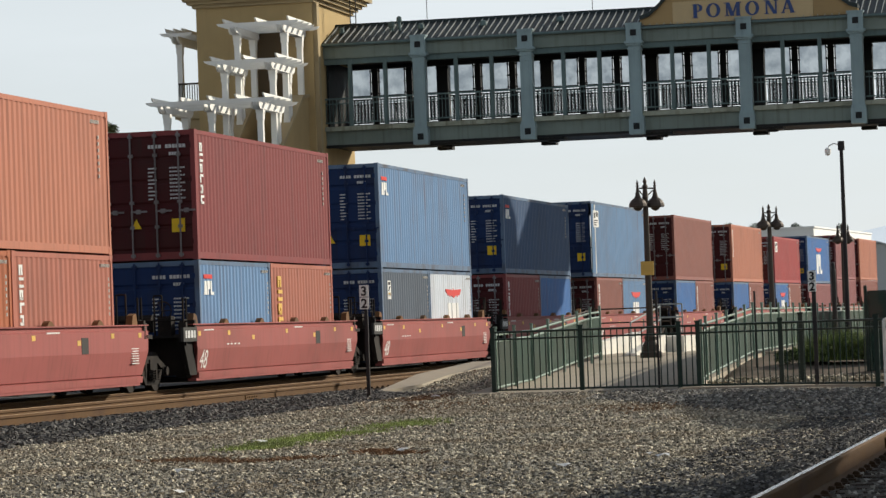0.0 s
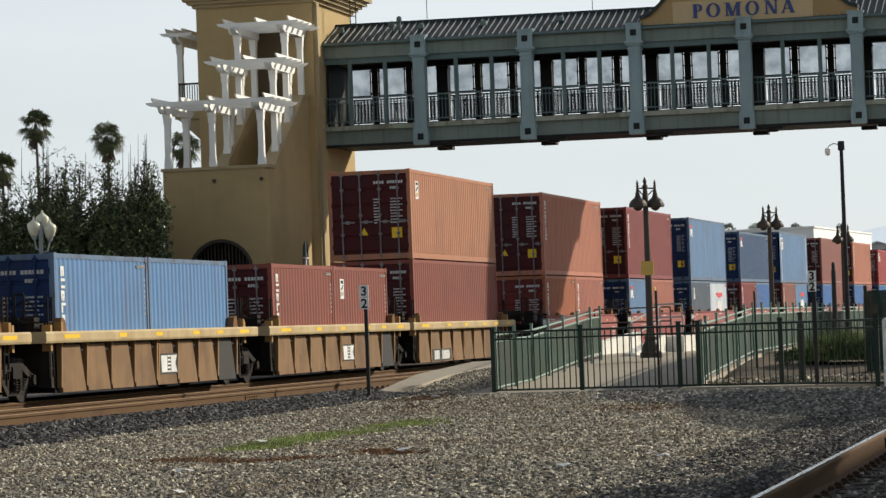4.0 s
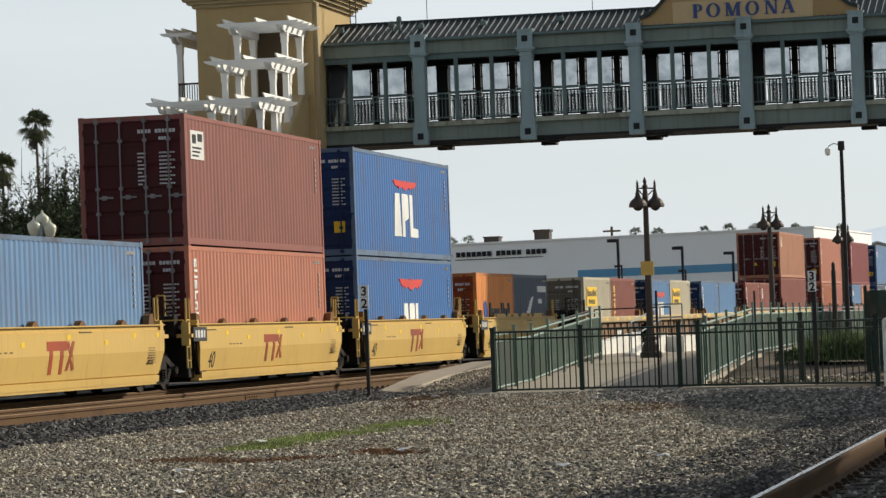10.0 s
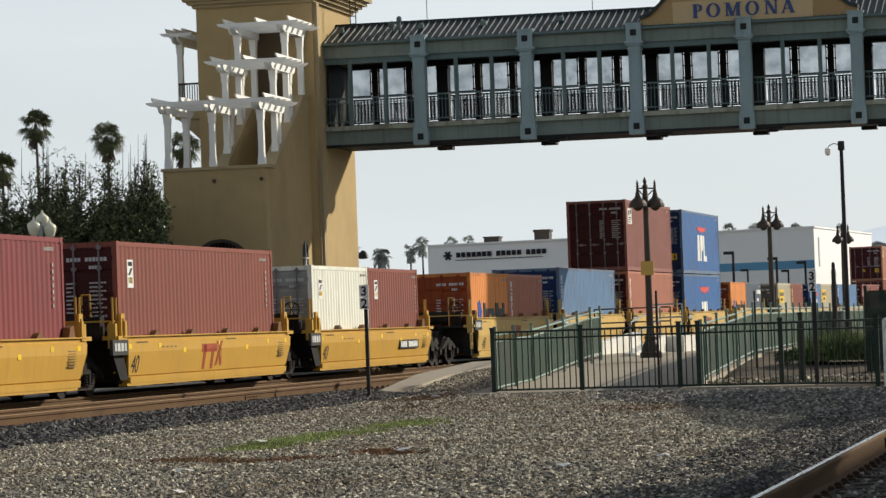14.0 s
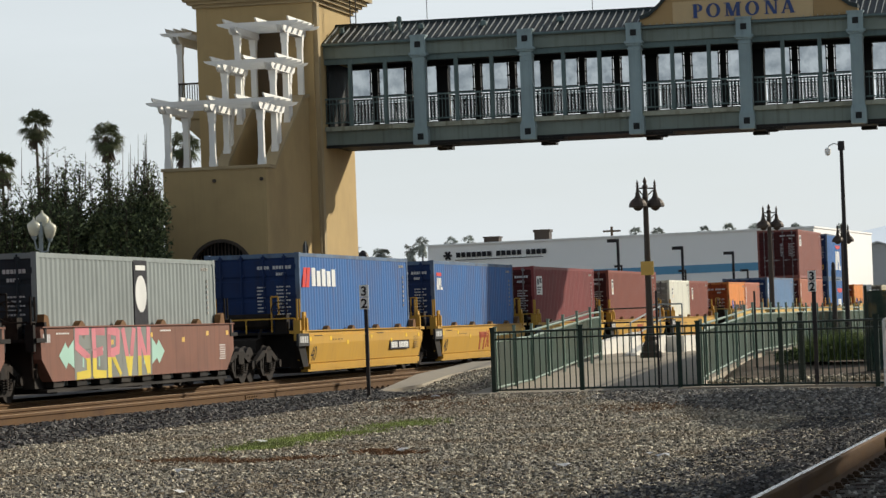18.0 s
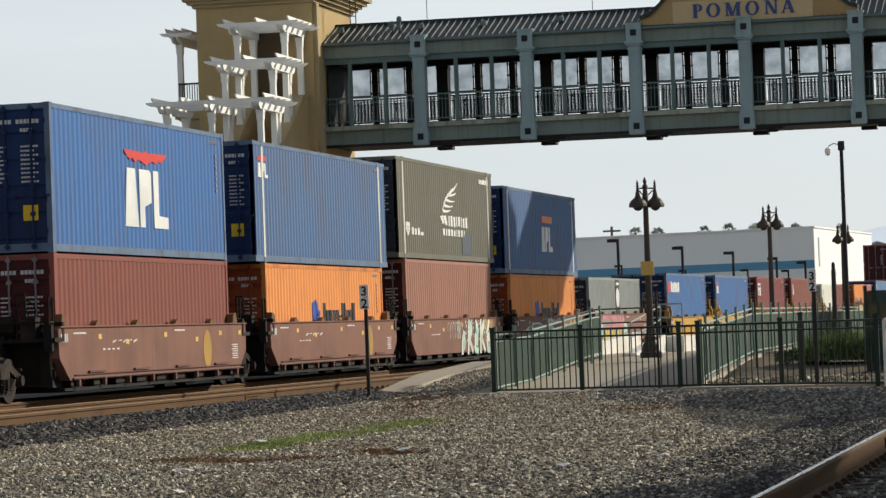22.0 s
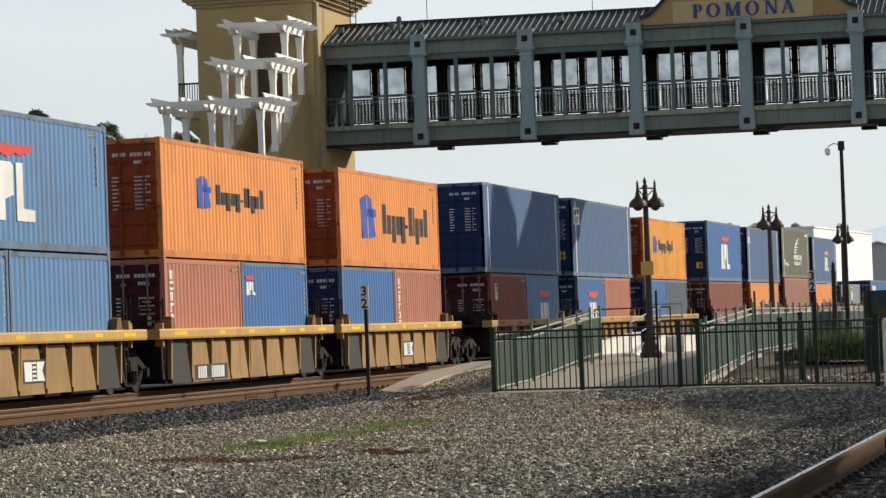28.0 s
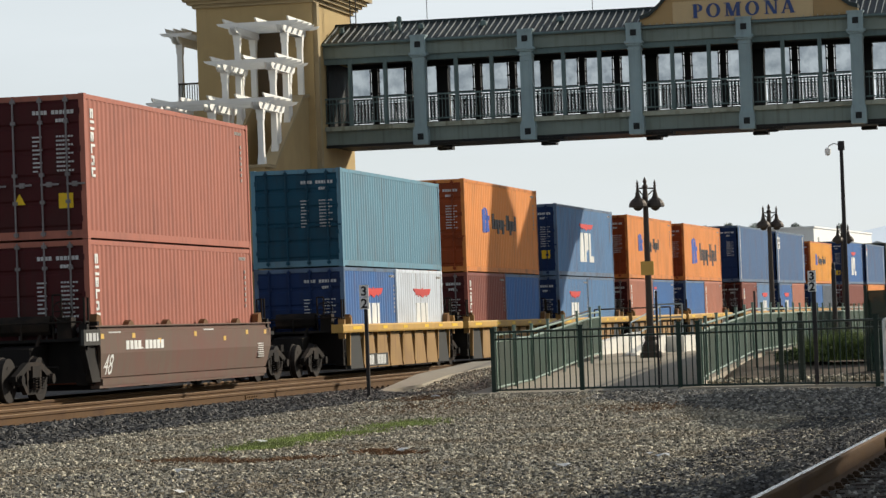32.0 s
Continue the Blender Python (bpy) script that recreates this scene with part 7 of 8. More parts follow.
# ---- fences ----
def picket_run(f, a, b, z0, z1, top, n, slope_top=None):
    """Rails and pickets between two posts."""
    a, b = Vector(a), Vector(b)
    d = (b - a)
    for h, w in ((top, 0.022), (top - 0.13, 0.018), (0.06, 0.02)):
        bm = bmesh.new()
        bar(bm, (a.x, a.y, z0 + h), (b.x, b.y, z1 + h), w, 5)
        part("rail", bm, M["fence"], f)
    me = cached(("picket", round(top, 2)), lambda bm: box(bm, -0.010, 0.010, -0.010, 0.010, 0.06, top))
    for k in range(1, n):
        p = a + d * (k / n)
        piece("picket", me, M["fence"], f, m=pose(p.x, p.y, z0 + (z1 - z0) * k / n))


def fence_post(bm, h, w=0.04):
    box(bm, -w, w, -w, w, -0.25, h)
    box(bm, -w * 1.25, w * 1.25, -w * 1.25, w * 1.25, h, h + 0.03)


pf = thing("picket_fence", pose(0, 0, 0), "dark green steel picket fence across the platform end", "fence", "platform fences")
FRONT = [(-11.83, 58.8), (-10.12, 58.4), (-8.24, 57.8), (-7.88, 57.7), (-6.32, 56.9), (-4.5, 55.0), (-2.4, 53.2)]
pmesh = cached(("fpost",), lambda bm: fence_post(bm, 1.18))
for x, y in FRONT:
    piece("post", pmesh, M["fence"], pf, m=pose(x, y, -0.1))
for (a, b), n in zip(zip(FRONT, FRONT[1:]), (15, 16, 3, 14, 16, 17)):
    picket_run(pf, (*a, 0), (*b, 0), -0.1, -0.1, 1.12, n)
piece("post", pmesh, M["fence"], pf, m=pose(-6.1, 58.2, -0.02))


def mesh_fence(label, pts):
    """Mesh-clad fence that follows (x, y, base height) points."""
    f = thing("mesh_fence", pose(0, 0, 0), label, "fence", "platform fences")
    pm = cached(("mpost",), lambda bm: fence_post(bm, 1.2, 0.026))
    for a, b in zip(pts, pts[1:]):
        a, b = Vector(a), Vector(b)
        d = b - a
        bm = bmesh.new()
        nrm = Vector((-d.y, d.x, 0)).normalized() * 0.008
        v = [bm.verts.new(p) for p in (a + nrm + Vector((0, 0, 0.1)), b + nrm + Vector((0, 0, 0.1)), b + nrm + Vector((0, 0, 0.96)), a + nrm + Vector((0, 0, 0.96)), a - nrm + Vector((0, 0, 0.1)), b - nrm + Vector((0, 0, 0.1)), b - nrm + Vector((0, 0, 0.96)), a - nrm + Vector((0, 0, 0.96)))]
        for q in ((0, 1, 2, 3), (7, 6, 5, 4), (0, 4, 5, 1), (3, 2, 6, 7), (0, 3, 7, 4), (1, 5, 6, 2)):
            bm.faces.new([v[i] for i in q])
        part("mesh_panel", bm, M["mesh_green"], f, "dark green woven mesh")
        for h in (1.08, 0.96, 0.1):
            bm = bmesh.new()
            bar(bm, a + Vector((0, 0, h)), b + Vector((0, 0, h)), 0.024, 6)
            part("rail", bm, M["fence_rail"], f)
        n = max(1, round(d.length / (3.0 if a.y < 80 else 4.2)))
        for k in range(0 if a.y < 60 and a.z < -0.09 else 1, n + 1):
            p = a + d * (k / n)
            piece("post", pm, M["fence_rail"], f, m=pose(p.x + 0.03, p.y - 0.03, p.z))
    return f


mesh_fence("green mesh-clad steel fence along the rising ramp", [(-11.83, 58.9, -0.1), (-12.2, 64.5, -0.06), (-12.78, 75.0, 0.27), (-12.95, 77.4, 0.3)])
mesh_fence("green mesh-clad steel fence beside the planting bed", [(-7.88, 57.9, -0.1), (-8.26, 61.4, -0.04), (-8.98, 75.0, 0.24), (-10.2, 104.0, 0.26), (-11.62, 138.0, 0.26)])

scr = thing("screen_panel", pose(0, 0, 0), "tall dark green screen panel beside the fence", "screen")
bm = bmesh.new()
box(bm, -5.33, -2.6, 63.0, 63.04, 0.0, 1.56)
part("panel", bm, M["mesh_green"], scr)
for x in (-5.33, -4.4, -3.4):
    bm = bmesh.new()
    box(bm, x - 0.03, x + 0.03, 62.93, 63.0, -0.3, 1.66)
    part("post", bm, M["fence"], scr)
gt = thing("gate_rail", pose(0, 0, 0), "pale grey pipe rail gate at the end of the fence", "gate")
for pts in ([(-4.35, 54.85, -0.1), (-4.35, 54.85, 1.0), (-4.2, 54.7, 1.06), (-2.8, 53.4, 1.06)], [(-4.35, 54.85, 0.08), (-2.8, 53.4, 0.08)]):
    bm = bmesh.new()
    for a, b in zip(pts, pts[1:]):
        bar(bm, a, b, 0.035, 8)
    part("pipe", bm, M["plate"], gt)
bm = bmesh.new()
box(bm, -4.27, -4.2, 54.66, 54.7, 0.6, 0.95)
part("notice", bm, M["mark_white"], gt, "small white notice")


# ---- posts, signs, lamps ----
def distance_sign(x, y, z, h, plate):
    s = thing("track_sign", pose(x, y, z), "slim dark post with two stacked number plates", "sign", "track signs")
    bm = bmesh.new()
    box(bm, -0.035, 0.035, -0.035, 0.035, -0.2, h)
    box(bm, -0.05, 0.05, -0.05, 0.05, -0.2, 0.05)
    part("post", bm, M["pole"], s)
    for k, ch in enumerate("23"):
        bm = bmesh.new()
        z0 = h - 2 * plate + k * plate
        box(bm, -plate * 0.38 - 0.02, plate * 0.38 - 0.02, -0.055, -0.04, z0 + 0.006, z0 + plate - 0.006)
        p = part("number_plate", bm, M["plate"], s, "grey-white enamel plate")
        tx = bpy.data.curves.new("numeral", "FONT")
        tx.body, tx.size, tx.extrude, tx.align_x, tx.offset = ch, plate * 1.05, 0.003, "CENTER", 0.006
        tx.materials.append(M["mark_black"])
        to = new("numeral", tx)
        to.parent = p
        to.matrix_basis = pose(-0.02, -0.06, z0 + plate * 0.13, 90, 0, 0)
    return s


distance_sign(-15.8, 65.4, -0.27, 2.36, 0.255)
distance_sign(-5.62, 56.0, -0.16, 2.06, 0.185)
for x, y, z, h in ((-8.65, 58.0, -0.1, 1.77), (-7.83, 66.0, 0.1, 1.56)):
    s = thing("marker_post", pose(x, y, z), "slim dark steel post without a plate", "post", "marker posts")
    bm = bmesh.new()
    bar(bm, (0, 0, -0.2), (0, 0, h), 0.022, 8)
    part("tube", bm, M["pole"], s)


def platform_lamp(x, y, plate):
    s = thing("platform_lamp", pose(x, y, PZ), "dark bronze platform lamp with two bell shades and finials", "lamp", "platform lamps")
    bm = bmesh.new()
    lathe(bm, [(0.26, 0), (0.26, 0.12), (0.2, 0.16), (0.19, 0.3), (0.13, 0.4), (0.15, 0.48), (0.1, 0.55), (0.085, 0.7)], 12)
    part("base", bm, M["iron"], s)
    bm = bmesh.new()
    lathe(bm, [(0.085, 0.7), (0.06, 3.7), (0.075, 3.72), (0.06, 3.8), (0.05, 3.95), (0.075, 3.98), (0.03, 4.05), (0.05, 4.1), (0.01, 4.2)], 12)
    part("column", bm, M["iron"], s)
    for k in (-1, 1):
        bm = bmesh.new()
        dx, dy = (-0.16, -0.12) if k < 0 else (0.2, 0.2)
        bar(bm, (0, 0, 3.94), (dx, dy, 3.94), 0.02, 6)
        bar(bm, (0, 0, 3.72), (dx * 0.8, dy * 0.8, 3.89), 0.014, 6)
        part("arm", bm, M["iron"], s)
        bm = bmesh.new()
        lathe(bm, [(0.02, 3.415), (0.07, 3.435), (0.12, 3.495), (0.205, 3.500), (0.215, 3.525), (0.205, 3.585), (0.165, 3.655), (0.105, 3.705), (0.085, 3.715), (0.08, 3.735), (0.06, 3.765), (0.05, 3.825), (0.03, 3.925), (0.024, 3.975), (0.042, 3.995), (0.02, 4.025), (0.034, 4.065), (0.018, 4.095), (0.004, 4.145)], 16, dx, dy)
        part("shade", bm, M["iron"], s, "bell-shaped bronze shade", smooth=False)
    if plate:
        bm = bmesh.new()
        box(bm, -0.15, 0.15, -0.11, -0.08, 1.92, 2.24)
        part("notice_plate", bm, M["mark_gold"], s, "tan notice plate")
    return s


platform_lamp(-11.35, 75.0, True)
for x, y in ((-10.98, 97.0), (-11.01, 121.0)):
    platform_lamp(x, y, False)

s = thing("camera_pole", pose(-7.22, 80.0, PZ), "tall black pole with a white dome security camera", "pole")
bm = bmesh.new()
lathe(bm, [(0.12, 0), (0.12, 0.3), (0.06, 0.4), (0.045, 4.9)], 10)
part("shaft", bm, M["pole"], s)
bm = bmesh.new()
box(bm, -0.075, 0.075, -0.09, 0.09, 4.86, 5.08)
part("head_box", bm, M["pole"], s)
bm = bmesh.new()
for a, b in zip([(-0.05, 0, 5.0), (-0.18, 0, 5.03), (-0.29, 0, 4.99)], [(-0.18, 0, 5.03), (-0.29, 0, 4.99), (-0.32, 0, 4.92)]):
    bar(bm, a, b, 0.018, 6)
part("bracket", bm, M["plate"], s)
bm = bmesh.new()
lathe(bm, [(0.01, 4.74), (0.06, 4.76), (0.075, 4.83), (0.075, 4.9), (0.03, 4.94)], 10, -0.33, 0)
part("dome_camera", bm, M["plate"], s, "pale dome camera")
s = thing("dark_post", pose(-8.0, 85.0, PZ), "stout dark round-headed post on the platform", "post")
bm = bmesh.new()
lathe(bm, [(0.07, 0), (0.06, 1.95), (0.055, 2.0), (0.045, 2.03), (0.05, 2.1), (0.04, 2.18), (0.01, 2.21)], 10)
part("shaft", bm, M["pole"], s)

s = thing("street_lamp", pose(-34.86, 100.0, -0.13), "pale green street lamp with three acorn globes beyond the train", "lamp")
bm = bmesh.new()
lathe(bm, [(0.2, -0.14), (0.2, 0.3), (0.1, 0.5), (0.07, 4.65), (0.09, 4.7), (0.05, 5.15)], 10)
part("column", bm, M["lamp_arm"], s)
for dx, dy, z in ((-0.19, -0.1, 4.7), (0.26, 0.15, 4.62), (0.0, 0.2, 4.92)):
    bm = bmesh.new()
    bar(bm, (0, 0, z - 0.45), (dx * 0.7, dy * 0.7, z - 0.42), 0.03, 6)
    bar(bm, (dx * 0.7, dy * 0.7, z - 0.42), (dx, dy, z - 0.05), 0.03, 6)
    lathe(bm, [(0.05, z - 0.12), (0.09, z - 0.05), (0.09, z)], 10, dx, dy)
    part("arm", bm, M["lamp_arm"], s)
    bm = bmesh.new()
    lathe(bm, [(0.10, z), (0.15, z + 0.08), (0.2, z + 0.23), (0.22, z + 0.34), (0.195, z + 0.41), (0.115, z + 0.47), (0.052, z + 0.52), (0.028, z + 0.58), (0.005, z + 0.63)], 12, dx, dy)
    part("globe", bm, M["globe"], s, "milky acorn globe", smooth=True)

s = thing("street_lamp", pose(-39.0, 160.0, -0.27), "dark hooded street lamp beside the tower", "lamp")
bm = bmesh.new()
bar(bm, (0, 0, 0), (0, 0, 5.2), 0.06, 8)
part("column", bm, M["pole"], s)
bm = bmesh.new()
lathe(bm, [(0.03, 5.0), (0.3, 5.05), (0.22, 5.3), (0.05, 5.45)], 10, 0.3, 0)
part("shade", bm, M["pole"], s)

# ---- unseen canopy added over the near platform, behind and beside the viewer ----
slab("near_platform", [(-0.25, -30, 0.2), (11, -30, 0.2), (11, 64, 0.2), (-0.25, 64, 0.2)], -0.5, M["concrete"], "concrete side platform under an added canopy", "platform")
cn = thing("shade_canopy", pose(0, 0, 0), "plain dark unseen roof on steel posts, added to shade the yard", "canopy", kind="structure")
# Roof outline worked back from the shade it casts on the yard.
bm = bmesh.new()
prism(bm, [(2.45, -30), (10.0, -30), (10.0, 60.0), (-0.4, 60.0), (1.9, 49.5), (2.8, 47.6), (4.75, 47.0), (4.75, 30.1), (4.35, 30.1), (3.7, 34.5), (3.3, 34.7), (2.85, 33.5), (2.45, 31.7)], "z", 4.0, 4.3)
part("roof", bm, M["bridge"], cn)
for y in (-20, -8, 6, 18, 30, 44, 56):
    bm = bmesh.new()
    bar(bm, (6.2, y, 0.2), (6.2, y, 4.0), 0.12, 10)
    part("post", bm, M["bridge"], cn)


# ---- loose stones, weeds, litter ----
def scatter_stones(name, label, mat, count, region, size, seed, sink=0.35):
    """Many small angular stones joined in one mesh; region(rng, n) gives x, y."""
    rng = np.random.default_rng(seed)
    x, y = region(rng, count)
    n = len(x)
    base = np.array([(sx, sy, sz) for sz in (-1, 1) for sy in (-1, 1) for sx in (-1, 1)], float)
    v = base[None] * (0.45 + 0.55 * rng.random((n, 8, 3)))
    r = size[0] + (size[1] - size[0]) * rng.random(n) ** 2
    v *= r[:, None, None] * np.array([1.0, 1.0, 0.75])
    a = rng.random(n) * math.tau
    b = (rng.random(n) - 0.5) * 1.4
    ca, sa, cb, sb = np.cos(a)[:, None], np.sin(a)[:, None], np.cos(b)[:, None], np.sin(b)[:, None]
    vx, vz = v[..., 0] * cb - v[..., 2] * sb, v[..., 0] * sb + v[..., 2] * cb
    v = np.stack([vx * ca - v[..., 1] * sa, vx * sa + v[..., 1] * ca, vz], -1)
    z = bed_z(x, y)
    v += np.stack([x, y, z + r * sink], -1)[:, None]
    faces = np.array([(0, 2, 3, 1), (4, 5, 7, 6), (0, 1, 5, 4), (2, 6, 7, 3), (0, 4, 6, 2), (1, 3, 7, 5)])
    f = (faces[None] + (np.arange(n) * 8)[:, None, None]).reshape(-1, 4)
    me = bpy.data.meshes.new(name)
    me.from_pydata(v.reshape(-1, 3).tolist(), [], f.tolist())
    me.materials.append(mat)
    return tagged(new(name, me), label, "gravel", kind="stuff")


def bed_z(x, y):
    """Ground or ballast shoulder, whichever is higher."""
    grid = np.array(HEIGHTS)
    u, v = np.clip((x + 30) / 0.75, 0, 55.99), np.clip(y - 10, 0, 89.99)
    i, j = u.astype(int), v.astype(int)
    fu, fv = u - i, v - j
    g = (grid[j, i] * (1 - fu) + grid[j, i + 1] * fu) * (1 - fv) + (grid[j + 1, i] * (1 - fu) + grid[j + 1, i + 1] * fu) * fv
    for c in (-18.22, -1.93):
        d = np.abs(x - c - 5.866e-5 * (y - 100) ** 2)
        bed = np.where(d < 1.45, -0.2, -0.2 - (d - 1.45) * 0.19) + 1.447e-5 * (y - 100) ** 2
        g = np.where(d < 2.6, np.maximum(g, bed), g)
    return g


def yard(rng, n):
    """The open yard: a wedge that widens with distance."""
    y = 20 + 42 * rng.random(n * 3) ** 1.15
    k = -0.40 + 0.34 * rng.random(n * 3)
    x = k * y
    ok = (x > -15.6) & (x < -3.2) & ~((x > -8.2) & (y > 55)) & ~((x > -12.2) & (y > 58))
    return x[ok][:n], y[ok][:n]


def verge(x0, x1, y0, y1):
    def region(rng, n):
        return x0 + (x1 - x0) * rng.random(n), y0 + (y1 - y0) * rng.random(n)
    return region


scatter_stones("yard_gravel", "loose grey and buff gravel over the yard", M["pebble"], 125000, yard, (0.006, 0.025), 3)
scatter_stones("berm_gravel", "loose grey gravel banked against the platform ramp", M["pebble"], 9000, verge(-16.15, -11.9, 60, 79), (0.012, 0.034), 15, 0.4)
scatter_stones("near_stones", "coarse dark grey stones in the near gravel", M["grey_stone"], 9000, lambda rng, n: ((lambda y: (-(0.05 + 0.34 * rng.random(n)) * y, y))(19 + 14 * rng.random(n) ** 1.3)), (0.011, 0.028), 13, 0.4)
scatter_stones("track_ballast", "dark coarse ballast beside the second main track", M["ballast"], 16000, verge(-17.36, -15.0, 40, 69.5), (0.02, 0.05), 4, 0.4)
scatter_stones("platform_track_ballast", "dark coarse ballast along the platform track", M["ballast"], 20000, verge(-4.6, -2.78, 17, 54), (0.011, 0.028), 5, 0.4)
scatter_stones("fence_ballast", "dark coarse stones heaped before the fence", M["grey_stone"], 12000, lambda rng, n: ((lambda x: (x, 56.2 + (x + 8) * -0.75 - (5.0 + 1.1 * (x + 8)) * rng.random(n) ** 1.3))(-9.2 + 6.4 * rng.random(n))), (0.014, 0.036), 6, 0.5)
scatter_stones("bed_stones", "pale stones on the planting bed", M["pebble"], 1500, lambda rng, n: (-7.9 + 4.2 * rng.random(n), 58.0 + 3 * rng.random(n)), (0.02, 0.04), 7, 2.5)


def tufts(name, label, mat, spots, count, h, spread, seed, lean=0.5):
    """Thin tapering blades in patches: spots are (x, y, half length, half width, turn)."""
    rng = np.random.default_rng(seed)
    parts = []
    for cx, cy, a, b, t in spots:
        u, w = rng.normal(0, 0.45, (2, count))
        px, py = cx + u * a * math.cos(t) - w * b * math.sin(t), cy + u * a * math.sin(t) + w * b * math.cos(t)
        z = bed_z(px, py) - 0.01
        hh = h * (0.5 + rng.random(count))
        d = rng.random(count) * math.tau
        lx, ly = rng.normal(0, lean, (2, count)) * hh
        c, s = spread * np.cos(d), spread * np.sin(d)
        parts.append(np.stack([np.stack(q, -1) for q in ((px - c, py - s, z), (px + c, py + s, z), (px + lx * 0.5, py + ly * 0.5, z + hh * 0.7), (px + lx, py + ly, z + hh))], 1))
    v = np.concatenate(parts)
    f = (np.array([(0, 1, 2), (1, 3, 2)])[None] + (np.arange(len(v)) * 4)[:, None, None]).reshape(-1, 3)
    me = bpy.data.meshes.new(name)
    me.from_pydata(v.reshape(-1, 3).tolist(), [], f.tolist())
    me.materials.append(mat)
    return tagged(new(name, me), label, "weeds", kind="stuff")


tufts("grass_patch", "low bright green grass in the gravel", M["grass"], [(-11.0, 41.0, 1.9, 0.5, 1.55), (-10.95, 43.2, 1.7, 0.55, 1.5), (-10.9, 39.2, 1.2, 0.45, 1.6), (-10.6, 46.0, 1.4, 0.6, 1.5)], 1800, 0.05, 0.012, 8)
tufts("dry_weeds", "dead brown weeds flattened on the gravel", M["dry"], [(-10.8, 35.7, 0.5, 0.5, 0), (-10.0, 35.2, 0.6, 0.3, 0), (-9.35, 35.3, 0.35, 0.3, 0), (-8.8, 36.7, 0.3, 0.35, 0), (-8.4, 36.1, 0.25, 0.25, 0), (-12.75, 56.9, 0.5, 1.2, 0), (-13.6, 60.5, 0.8, 1.2, 0), (-7.6, 49.0, 0.8, 1.6, 0), (-11.6, 52, 1.5, 2.0, 0)], 420, 0.05, 0.008, 9, 1.2)
rngl = random.Random(5)
for x, y in ((-8.41, 36.3), (-9.79, 32.3), (-5.08, 33.3), (-5.61, 31.2), (-13.05, 59.2), (-8.53, 27.9), (-3.74, 43.8), (-4.9, 32.9), (-11.3, 40.6)):
    bm = bmesh.new()
    n = 7
    c = bm.verts.new((0, 0, 0.035))
    ring = [bm.verts.new((rngl.uniform(0.05, 0.13) * math.cos(math.tau * k / n), rngl.uniform(0.04, 0.08) * math.sin(math.tau * k / n), rngl.uniform(-0.01, 0.04))) for k in range(n)]
    for k in range(n):
        bm.faces.new((c, ring[k], ring[(k + 1) % n]))
    ob = part("paper_scrap", bm, M["litter"], m=pose(x, y, ground_z(x, y) + 0.03, 0, 0, rngl.uniform(0, 180)))
    tagged(ob, "crumpled pale scrap of paper on the gravel", "litter", "scraps in the yard")


# ---- plants ----
def leafy(bm_v, bm_f, centre, radius, count, size, rng, squash=0.8):
    """Leaves gathered round a point, thinner towards the rim."""
    d, a, b = rng.normal(0, 1, (3, count, 3))
    d /= np.linalg.norm(d, axis=1, keepdims=True)
    a /= np.linalg.norm(a, axis=1, keepdims=True)
    b = np.cross(a, b)
    b /= np.linalg.norm(b, axis=1, keepdims=True) + 1e-9
    p = centre + d * radius * rng.random((count, 1)) ** 0.45 * np.array([1, 1, squash])
    s = size * (0.6 + 0.8 * rng.random((count, 1)))
    k = len(bm_v)
    bm_v += np.stack([p - a * s, p + b * s * 0.42, p + a * s, p - b * s * 0.42], 1).reshape(-1, 3).tolist()
    bm_f += (np.arange(4)[None] + 4 * np.arange(count)[:, None] + k).tolist()


